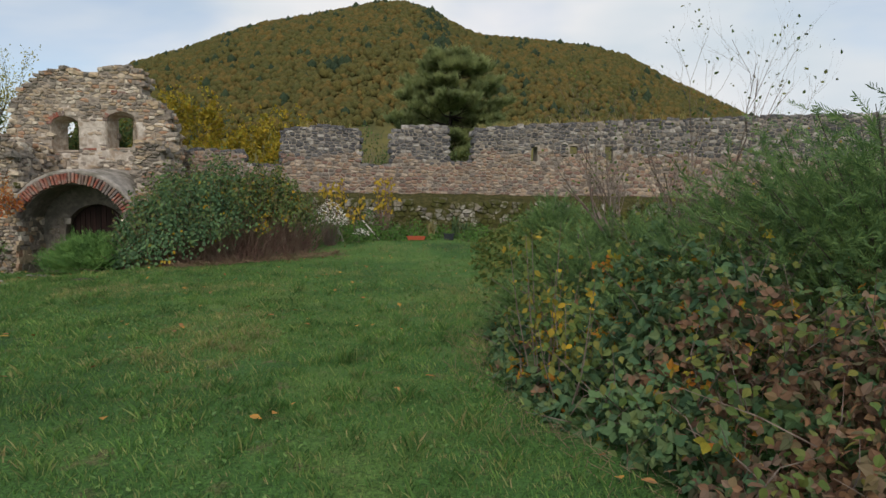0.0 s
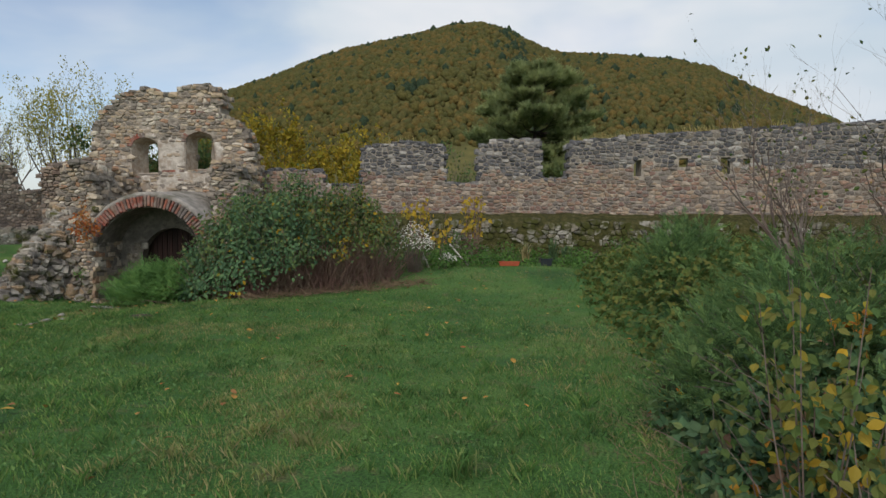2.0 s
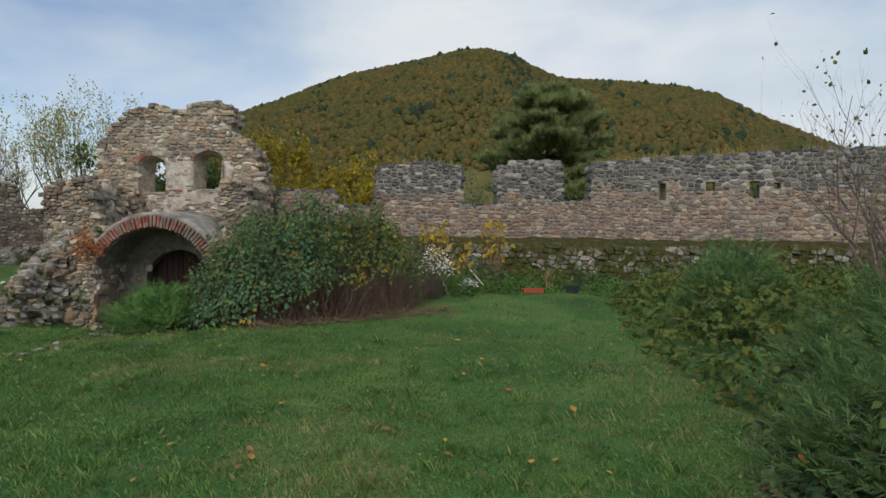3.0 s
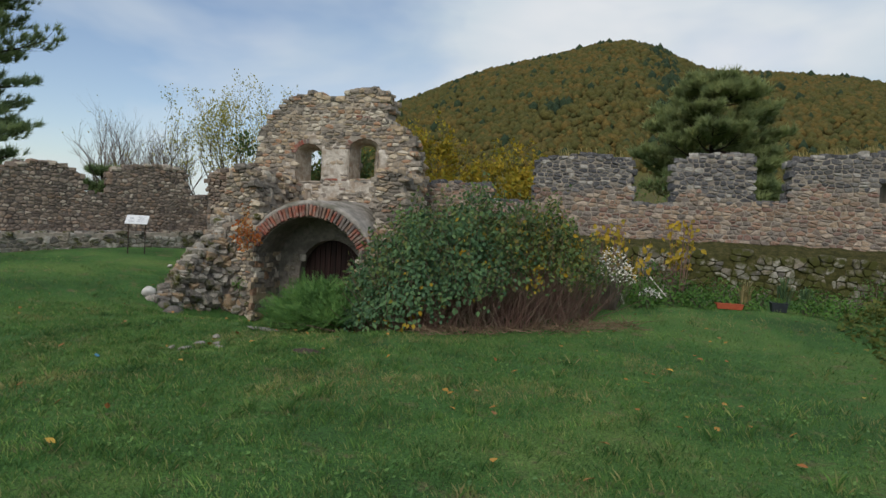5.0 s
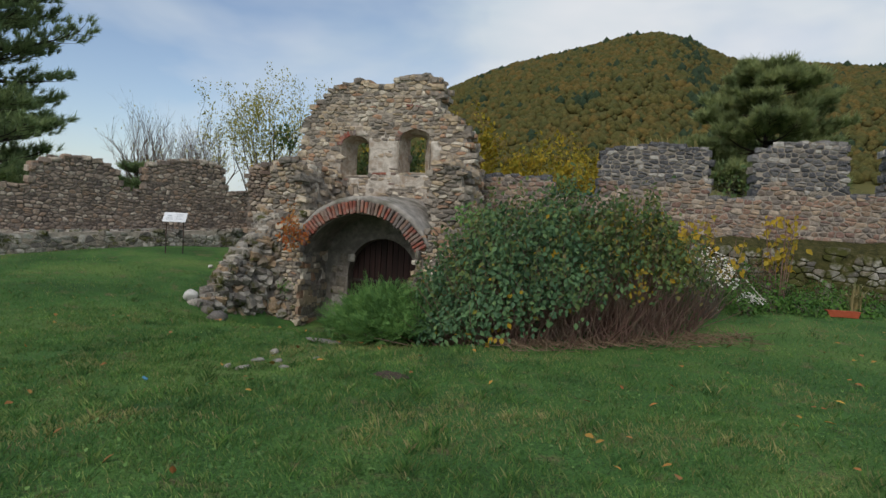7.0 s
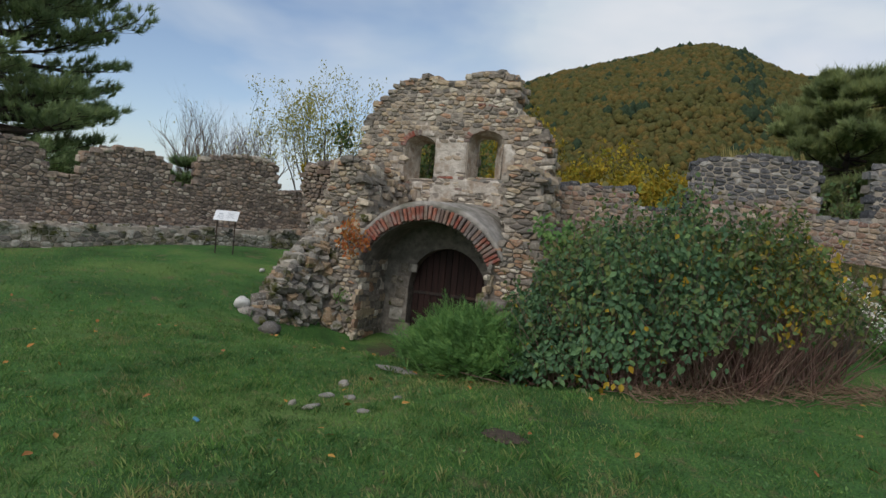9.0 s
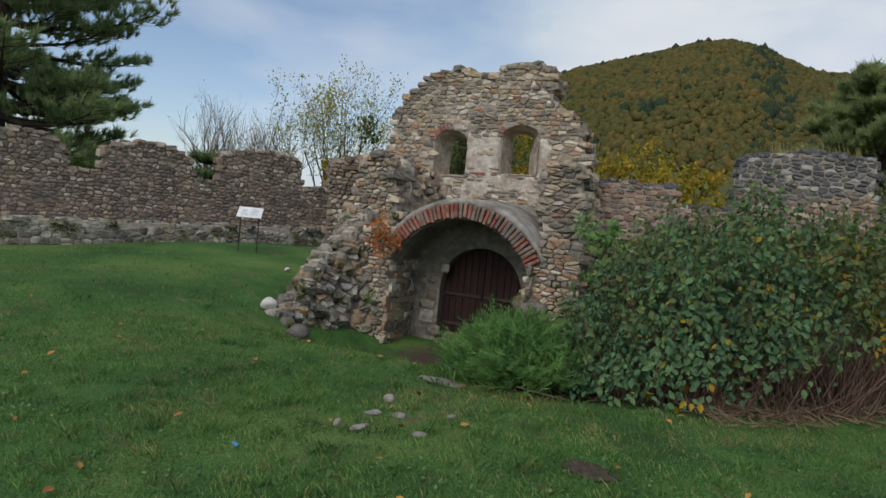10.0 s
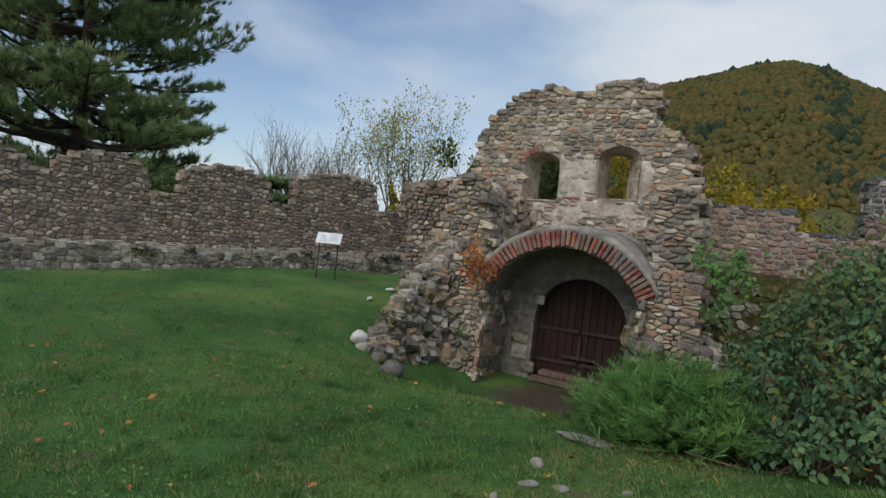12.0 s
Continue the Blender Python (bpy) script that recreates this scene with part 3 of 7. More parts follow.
M_MOSS = material("thick_moss", moss_build)
build_ledge("bench_north", NWALL, -7.0, 6.2, 21, 150)
build_ledge("bench_north_east", NWALL2, 0.0, 14.0, 22, 60)

# ---- west wall ----
WWALL = pose(-24.75, 7.3, 0, 0, 0, 81.0)
# x runs along the wall (away), y to the left of it; local y < 0 faces the lawn
W_TOP = [(-12.0, 3.0), (-2.2, 3.0), (-1.5, 2.92), (-1.1, 2.65), (-1.0, 2.45), (-0.45, 2.45), (-0.35, 2.8), (0.1, 3.0), (0.6, 3.1), (1.2, 3.08), (1.55, 2.85), (1.72, 2.22), (2.52, 2.2),
         (2.56, 2.85), (3.0, 3.07), (3.6, 3.2), (4.4, 3.15), (4.8, 2.95), (4.95, 2.3), (5.65, 2.3), (5.68, 3.08), (6.1, 3.3), (7.0, 3.46), (7.7, 3.44), (8.2, 3.32), (8.35, 2.42),
         (9.4, 2.55), (9.45, 3.5), (9.8, 3.62), (14.0, 3.7)]
west = wall_with_stones("wall_west", WWALL, W_TOP, -0.4, 0.45, [], 8, "brown-grey rubble wall with rounded weathered merlons", "west", "west", lambda x: 2.0, 300, lambda c: -2 < c[0] < 10 and c[1] > 1.0, (0.175, 0.12), mortar=M_MORTAR_D)


def build_west_bench():
    rng = random.Random(31)
    led = thing("bench_west", "low lichen-spotted rubble bench along the wall", "wall", WWALL, "structure")
    bm = prism(rough_edge([(-12, -0.4), (-12, 0.68), (0, 0.74), (10.2, 1.2)], 0.4, 0.015, rng) + [(10.2, -0.4)], [], -0.94, 0.02)
    part("bench_core", bm, M_MORTAR, led)
    cells = rubble_cells(rng, -12, 10.2, -0.2, 1.3, lambda x, z: z < 0.70 + 0.045 * max(0, x), (0.22, 0.15))
    set_rubble(led, cells, "base", rng, -0.95, 280, lambda c: -1 < c[0] < 9)
    s = Soup()
    for i in range(150):
        x, y = rng.uniform(-12, 10.2), rng.uniform(-0.95, -0.05)
        m = pose(x, y, 0.73 + 0.045 * max(0, x) + rng.uniform(-0.02, 0.03), rng.uniform(-8, 8), rng.uniform(-8, 8), rng.uniform(0, 360)) @ Matrix.Diagonal((rng.uniform(0.2, 0.45), rng.uniform(0.2, 0.35), 0.12, 1))
        vs, fs = SHAPE_ARRAYS[rng.randrange(9)]
        s.add(vs @ np.array(m.to_3x3()).T + np.array(m.translation), fs)
    part_of("coping", s, MATS["base_many"], led, kind="stuff")


build_west_bench()

# ---- gatehouse ruin ----
ruin = thing("gatehouse_ruin", "ruined rubble gatehouse wall with two empty windows", "ruin", RUIN, "structure")
R_TOP = [(-3.55, 3.2), (-3.5, 4.25), (-3.3, 4.7), (-2.88, 5.13), (-2.45, 5.44), (-1.86, 5.55), (-1.41, 5.42), (-0.95, 5.33), (-0.78, 5.52), (-0.38, 5.66), (0.3, 5.62), (0.52, 5.46),
         (0.58, 4.76), (1.0, 4.5), (1.35, 4.18), (1.52, 3.3), (1.58, 2.8)]


def arched(x, w, z0, z1, rise, n=8):
    """A window opening with a segmental head."""
    pts = [(x - w / 2, z0), (x + w / 2, z0)]
    for i in range(n + 1):
        a = math.pi * i / n
        pts.append((x + w / 2 * math.cos(a), z1 - rise + rise * math.sin(a)))
    return pts


# splayed embrasures: wide at the front, narrow at the back
EMBRASURES = [(arched(-1.87, 0.86, 2.88, 4.02, 0.28), arched(-1.88, 0.50, 2.98, 3.92, 0.14)), (arched(-0.09, 0.90, 3.0, 4.2, 0.28), arched(-0.24, 0.46, 3.09, 4.08, 0.08))]
WINDOWS = [a for a, _ in EMBRASURES]
rr = random.Random(77)
r_line = [(-3.55, -1.2)] + rough_edge(R_TOP, 0.2, 0.03, rr) + [(1.6, -1.2)]
part("core", prism([(x, z - 0.05 if z > 0 else z) for x, z in r_line], WINDOWS, 2.652, 3.32), M_MORTAR, ruin)


def in_outline(line, x, z):
    hit = False
    for (x0, z0), (x1, z1) in zip(line, line[1:] + line[:1]):
        if (z0 > z) != (z1 > z) and x < (x1 - x0) * (z - z0) / (z1 - z0) + x0:
            hit = not hit
    return hit


def near_window(x, z, pad):
    return any(min(p[0] for p in h) - pad < x < max(p[0] for p in h) + pad and min(p[1] for p in h) - pad < z < max(p[1] for p in h) + pad for h in WINDOWS)


def plastered(x, z):
    """Where old render still covers the stones."""
    n = noise.noise((x * 2.0, z * 2.0, 7.7)) + 0.5 * noise.noise((x * 5.0, z * 5.0, 1.7))
    e = math.hypot(max(0, abs(x + 0.8) - 1.1) / 0.7, max(0, abs(z - 3.2) - 0.55) / 0.55)
    return e + n * 1.0 < 0.62


r_cells = rubble_cells(rr, -3.7, 1.7, 1.4, 5.7, lambda x, z: in_outline(r_line, x, z) and not near_window(x, z, 0.03) and not (plastered(x, z) and rr.random() < 0.62) and not (abs(x + 0.35) < 1.5 and z < 2.0), (0.205, 0.108))
set_rubble(ruin, r_cells, "ruin", rr, 2.66, 300, lambda c: c[1] > 2.3, 0.006, 0.042)
# stones along the broken outline, through the wall
s = Soup()
for (ax, az), (bx, bz) in zip(R_TOP, R_TOP[1:]):
    n = max(1, int(math.hypot(bx - ax, bz - az) / 0.17))
    for i in range(n):
        k = (i + rr.random()) / n
        for y in (2.72, 2.9, 3.1, 3.28):
            m = pose(ax + (bx - ax) * k + rr.uniform(-0.06, 0.04), y, az + (bz - az) * k - 0.05 + rr.uniform(-0.05, 0.06), rr.uniform(-10, 10), rr.uniform(-10, 10), rr.uniform(-25, 25)) @ Matrix.Diagonal((rr.uniform(0.2, 0.38), 0.26, rr.uniform(0.09, 0.17), 1))
            vs, fs = SHAPE_ARRAYS[rr.randrange(9)]
            s.add(vs @ np.array(m.to_3x3()).T + np.array(m.translation), fs)
part_of("broken_crown", s, MATS["ruin_many"], ruin, kind="stuff")
# back face
b_cells = lay_courses(rr, -3.6, 1.6, 0.0, 5.6, lambda x, z: in_outline(r_line, x, z) and not near_window(x, z, 0.1), (0.14, 0.26), (0.25, 0.5))
set_stones(ruin, b_cells, "ruin", rr, 0.2, face=lambda x, z: (x, 3.2, z), singles=0, proud=0.0)


def plaster_patch():
    """Thin remains of render round the windows, with a ragged rim."""
    bm = bmesh.new()
    step = 0.07
    grid = {}
    for i in range(60):
        for j in range(40):
            x, z = -2.7 + i * step, 2.2 + j * step
            if plastered(x, z) and not near_window(x, z, 0.0):
                grid[i, j] = bm.verts.new((x + 0.02 * noise.noise((x * 9, z * 9, 0)), 2.635 + 0.03 * noise.noise((x * 3, z * 3, 2)) + 0.012 * noise.noise((x * 14, z * 14, 2)), z + 0.02 * noise.noise((x * 9, z * 9, 5))))
    for (i, j) in list(grid):
        q = [grid.get(k) for k in ((i, j), (i + 1, j), (i + 1, j + 1), (i, j + 1))]
        if all(q):
            bm.faces.new(q)
    for v in [v for v in bm.verts if not v.link_faces]:
        bm.verts.remove(v)
    got = bmesh.ops.extrude_face_region(bm, geom=bm.faces[:])
    for v in got["geom"]:
        if isinstance(v, bmesh.types.BMVert):
            v.co.y += 0.08
    bmesh.ops.recalc_face_normals(bm, faces=bm.faces[:])
    part("plaster_patch", bm, M_PLASTER, ruin, "pale flaking lime plaster", True)


plaster_patch()
# window reveals: rough rendered splays, with what is left of their brick heads


def splay(front_line, back_line):
    bm = bmesh.new()
    rows = []
    for j in range(5):
        k = j / 4
        y = 2.625 + 0.685 * k
        rows.append([bm.verts.new((a[0] + (b[0] - a[0]) * k + 0.022 * noise.noise((a[0] * 7, y * 6, a[1] * 7)), y, a[1] + (b[1] - a[1]) * k + 0.022 * noise.noise((a[1] * 7, y * 6, a[0] * 7)))) for a, b in zip(front_line, back_line)])
    rows.append([bm.verts.new((a[0], 3.31, a[1])) for a in front_line])
    n = len(front_line)
    for p, q in zip(rows, rows[1:]):
        for i in range(n):
            bm.faces.new((p[i], p[(i + 1) % n], q[(i + 1) % n], q[i]))
    bmesh.ops.recalc_face_normals(bm, faces=bm.faces[:])
    return bm


def finer(line):
    out = []
    for (ax, az), (bx, bz) in zip(line, line[1:] + line[:1]):
        for i in range(6):
            out.append((ax + (bx - ax) * i / 6, az + (bz - az) * i / 6))
    return out


for front_line, back_line in EMBRASURES:
    part("window_splay", splay(finer(front_line), finer(back_line)), M_SPLAY, ruin, "worn rendered window splay")
bm = bmesh.new()
box(bm, (0.075, 0.2, 0.15), (0, 0, 0), bevel=0.012)
head_me = bpy.data.meshes.new("brick")
bm.to_mesh(head_me)
bm.free()
head_me.materials.append(M_BRICK)
for wx, ww, spring, rise, a0, a1, n in ((-1.87, 0.86, 3.74, 0.28, 95, 172, 8), (-0.09, 0.90, 3.92, 0.28, 150, 178, 3)):
    for i in range(n):
        a = radians(a0 + (a1 - a0) * i / (n - 1))
        ob = new("brick", head_me)
        ob.parent = ruin
        ob.matrix_local = pose(wx + (ww / 2 + 0.07) * math.cos(a), 2.70 + rr.uniform(0, 0.02), spring + (rise + 0.08) * math.sin(a), rr.uniform(-4, 4), 90 - math.degrees(a), 0)
for bx, bz, bw in ((-2.42, 2.80, 0.26), (-2.16, 2.79, 0.22), (-1.2, 2.97, 0.24), (-0.98, 2.98, 0.2), (-0.68, 2.98, 0.16), (-0.72, 2.70, 0.18), (0.0, 4.82, 0.24), (-0.3, 4.84, 0.2)):
    ob = new("brick", head_me)
    ob.parent = ruin
    ob.matrix_local = pose(bx, 2.715, bz, rr.uniform(-3, 3), rr.uniform(-3, 3), 0) @ Matrix.Diagonal((bw / 0.075, 1, 0.42, 1))
bm = bmesh.new()
box(bm, (0.98, 0.34, 0.09), (-0.05, 2.80, 2.95), (0, 1.5, 0), 0.02)
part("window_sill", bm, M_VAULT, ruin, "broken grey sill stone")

# ---- arch and gate passage ----
AX, AZ, R_IN, R_OUT = -0.35, 0.21, 1.58, 1.93
A0 = radians(36)


def arch_outline(r, a0, n=24):
    return [(AX + r * math.cos(a0 + (math.pi - 2 * a0) * i / n), AZ + r * math.sin(a0 + (math.pi - 2 * a0) * i / n)) for i in range(n + 1)]


inner = arch_outline(R_IN, A0)
jl, jr = -1.83, 1.12
opening = [(jl, -1.7)] + [(jl, 0.75)] + inner[::-1] + [(jr, 0.75), (jr, -1.7)]
front = [(-2.35, -1.7), (-2.35, 1.0)] + arch_outline(R_OUT - 0.03, A0)[::-1] + [(1.55, 1.0), (1.55, -1.7)]


def ring_prism(inner_line, outer_line, y0, y1):
    """A slab between two open lines of equal count."""
    bm = bmesh.new()
    lay = [[bm.verts.new((x, y, z)) for x, z in line] for y in (y0, y1) for line in (inner_line, outer_line)]
    n = len(inner_line)
    for i in range(n - 1):
        bm.faces.new((lay[0][i], lay[0][i + 1], lay[1][i + 1], lay[1][i]))
        bm.faces.new((lay[2][i], lay[3][i], lay[3][i + 1], lay[2][i + 1]))
        bm.faces.new((lay[0][i], lay[2][i], lay[2][i + 1], lay[0][i + 1]))
        bm.faces.new((lay[1][i], lay[1][i + 1], lay[3][i + 1], lay[3][i]))
    for i in (0, n - 1):
        bm.faces.new((lay[0][i], lay[1][i], lay[3][i], lay[2][i]))
    bmesh.ops.recalc_face_normals(bm, faces=bm.faces[:])
    return bm


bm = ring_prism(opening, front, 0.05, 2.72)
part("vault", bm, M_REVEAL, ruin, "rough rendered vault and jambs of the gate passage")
bm = bmesh.new()
roof_rows = []
for j in range(20):
    y = 0.0 + 2.7 * j / 19
    roof_rows.append([bm.verts.new((x, y, z + 0.05 + 0.35 * y / 2.7 * 0.4 + 0.03 * noise.noise((x * 3, y * 3, z)))) for x, z in arch_outline(R_OUT + 0.02, radians(28), 28)])
for a, b in zip(roof_rows, roof_rows[1:]):
    for k in range(28):
        bm.faces.new((a[k], a[k + 1], b[k + 1], b[k]))
got = bmesh.ops.extrude_face_region(bm, geom=bm.faces[:])
for v in got["geom"]:
    if isinstance(v, bmesh.types.BMVert):
        v.co.z -= 0.14
bmesh.ops.recalc_face_normals(bm, faces=bm.faces[:])
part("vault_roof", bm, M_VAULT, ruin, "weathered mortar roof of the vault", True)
# brick ring, bricks on edge
NB = 40
bm = bmesh.new()
box(bm, (0.078, 0.30, 0.30), (0, 0, 0), bevel=0.014)
brick_me = bpy.data.meshes.new("brick")
bm.to_mesh(brick_me)
bm.free()
brick_me.materials.append(M_BRICK)
for i in range(NB):
    a = radians(28) + (math.pi - 2 * radians(28)) * (i + 0.5) / NB
    ob = new("brick", brick_me)
    ob.parent = ruin
    r = R_IN + 0.17 + rr.uniform(-0.015, 0.015)
    ob.matrix_local = pose(AX + r * math.cos(a), 0.09 + rr.uniform(-0.015, 0.03), AZ + r * math.sin(a), rr.uniform(-2, 2), 90 - math.degrees(a) + rr.uniform(-3, 3), rr.uniform(-3, 3)) @ Matrix.Diagonal((rr.uniform(0.85, 1.05), 1, rr.uniform(0.9, 1.05), 1))
# inner door wall with a round-headed opening
DX, DW, DZ, DB = -0.24, 0.94, 0.28, -1.25
door_hole = [(DX - DW, -1.7)] + [(DX + DW * math.cos(math.pi - math.pi * i / 20), DZ + DW * math.sin(math.pi * i / 20)) for i in range(21)] + [(DX + DW, -1.7)]
inner_edge = [(jl - 0.04, -1.7)] + [(AX + 1.62 * math.cos(math.pi - A0 * 0.6 - (math.pi - 1.2 * A0) * i / 20), AZ + 1.62 * math.sin(A0 * 0.6 + (math.pi - 1.2 * A0) * i / 20)) for i in range(21)] + [(jr + 0.04, -1.7)]
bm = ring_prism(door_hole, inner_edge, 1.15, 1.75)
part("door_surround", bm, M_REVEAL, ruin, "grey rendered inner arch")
for side, x0, x1 in (("l", DX - DW - 0.34, DX - DW), ("r", DX + DW, DX + DW + 0.34)):
    cells = lay_courses(rr, x0, x1, -1.3, 0.6, lambda x, z: x0 < x < x1, (0.2, 0.32), (0.28, 0.36))
    set_stones(ruin, cells, "base", rr, 0.1, face=lambda x, z: (x, 1.14, z), singles=40, proud=0.02, wob=3)
jcells = lay_courses(rr, 0.1, 1.2, -1.5, 1.0, lambda x, z: True, (0.1, 0.2), (0.16, 0.4))
s = Soup()
for x, z, w, h in jcells:
    for xx in (jl - 0.01, jr + 0.01):
        m = pose(xx + rr.uniform(-0.03, 0.03), x, z, rr.uniform(-8, 8), rr.uniform(-8, 8), rr.uniform(-8, 8)) @ Matrix.Diagonal((0.09, w, h, 1))
        vs, fs = SHAPE_ARRAYS[rr.randrange(9)]
        s.add(vs @ np.array(m.to_3x3()).T + np.array(m.translation), fs)
part_of("jamb_stones", s, MATS["ruin_many"], ruin, kind="stuff")

fcells = rubble_cells(rr, -2.4, 1.6, -1.4, 1.35, lambda x, z: x < -1.9 or x > 1.2, (0.17, 0.10))
set_rubble(ruin, fcells, "ruin", rr, 0.04, 0)

# gate: two board leaves with iron straps
gate = thing("door_1", "closed dark red-brown double gate of boards with iron straps", "door", RUIN, "structure")


def board_top(x):
    k = max(-1, min(1, (x - DX) / (DW - 0.01)))
    return DZ + (DW - 0.01) * math.sqrt(max(0, 1 - k * k))


for leaf in (0, 1):
    body = new("leaf")
    body.parent = gate
    for i in range(6):
        x0 = DX + (leaf - 1) * DW + i * DW / 6
        bm = bmesh.new()
        a, b = x0 + 0.006, x0 + DW / 6 - 0.006
        bmz = [(a, DB), (b, DB), (b, board_top(b)), ((a + b) / 2, board_top((a + b) / 2)), (a, board_top(a))]
        bm.free()
        y = 1.42 + 0.006 * (i % 2) + (0.012 if leaf else 0)
        part("board", prism(bmz, [], y, y + 0.045), M_DOOR, body)
    for z in (0.12, -0.55):
        bm = bmesh.new()
        box(bm, (DW * 0.93, 0.02, 0.07), (DX + (leaf - 0.5) * DW, 1.40, z), bevel=0.005)
        part("strap", bm, M_IRON, body, "rusty iron strap")
bm = bmesh.new()
box(bm, (0.66, 0.04, 0.06), (DX, 1.375, -0.42), bevel=0.008)
box(bm, (0.05, 0.05, 0.5), (DX + 0.0, 1.372, -0.22), bevel=0.008)
part("latch_bar", bm, M_IRON, gate, "iron bolt across both leaves")
steps = thing("threshold_planks", "two rough grey planks stacked as a step before the gate", "step", RUIN)
for y, z, w in ((1.14, 0.17, 1.5), (0.92, 0.06, 1.75)):
    gate_foot = RUIN @ Vector((DX, y, 0))
    z += ground_z(gate_foot.x, gate_foot.y)
    bm = bmesh.new()
    box(bm, (w, 0.26, 0.10), (DX + 0.05, y, z), (0, rr.uniform(-1.5, 1.5), rr.uniform(-3, 3)), 0.012)
    part("plank", bm, M_PLANK, steps)

# side masses: right pier, left stub, back link wall


def block_with_stones(name, label, m, outline, y0, y1, key, seed, singles, size, mortar):
    rng = random.Random(seed)
    ob = thing(name, label, "wall", m, "structure")
    part("core", prism([(x, z - 0.03) for x, z in outline], [], y0 + 0.012, y1 - 0.06), mortar, ob)
    xs, zs = [p[0] for p in outline], [p[1] for p in outline]
    cells = rubble_cells(rng, min(xs), max(xs), min(zs), max(zs), lambda x, z: in_outline(outline, x, z), size)
    set_rubble(ob, cells, key, rng, y0, singles, None, 0.009, 0.06)
    s = Soup()
    for (ax, az), (bx, bz) in zip(outline, outline[1:]):
        n = max(1, int(math.hypot(bx - ax, bz - az) / 0.18))
        for i in range(n):
            for j in range(max(2, int((y1 - y0) / 0.26))):
                k = (i + rng.random()) / n
                m2 = pose(ax + (bx - ax) * k, y0 + (j + rng.random()) * (y1 - y0) / max(2, int((y1 - y0) / 0.26)), az + (bz - az) * k - 0.03, rng.uniform(-14, 14), rng.uniform(-14, 14), rng.uniform(-30, 30)) @ Matrix.Diagonal((rng.uniform(0.18, 0.34), rng.uniform(0.2, 0.32), rng.uniform(0.1, 0.18), 1))
                vs, fs = SHAPE_ARRAYS[rng.randrange(9)]
                s.add(vs @ np.array(m2.to_3x3()).T + np.array(m2.translation), fs)
    part_of("edge_stones", s, MATS[key + "_many"], ob, kind="stuff")
    return ob


block_with_stones("wall_pier", "rubble pier beside the gate arch with mossy courses", RUIN, rough_edge([(1.95, -1.3), (1.9, 1.4), (1.78, 3.0), (1.5, 3.15), (1.0, 3.1), (0.98, 2.2), (1.15, 1.5), (1.2, -1.3)], 0.3, 0.03, rr), 0.95, 2.6, "ruin", 41, 200, (0.24, 0.105), M_MORTAR)
block_with_stones("wall_stub", "broken rubble wall stub left of the gate arch", RUIN, rough_edge([(-2.02, -1.3), (-2.0, 1.75), (-2.15, 2.6), (-2.45, 3.1), (-2.95, 3.0), (-3.15, 2.2), (-3.4, 1.3), (-3.5, -1.3)][::-1], 0.3, 0.04, rr), 0.35, 2.7, "ruin", 42, 220, (0.19, 0.11), M_MORTAR)
block_with_stones("wall_link", "dark rubble wall between the gatehouse and the far wall", RUIN, rough_edge([(-3.4, -1.0), (-3.3, 3.5), (-4.0, 3.38), (-4.7, 3.2), (-5.35, 3.0), (-5.4, -1.0)][::-1], 0.3, 0.03, rr), 2.7, 3.3, "west", 43, 200, (0.18, 0.12), M_MORTAR_D)

beam = thing("wall_beam", "weathered red-brown timber built into the dark link wall", "beam", RUIN)
bm = bmesh.new()
box(bm, (0.86, 0.14, 0.11), (-4.5, 2.66, 2.93), (0, -1.5, 0), 0.012)
part("timber", bm, M_PLANK, beam)


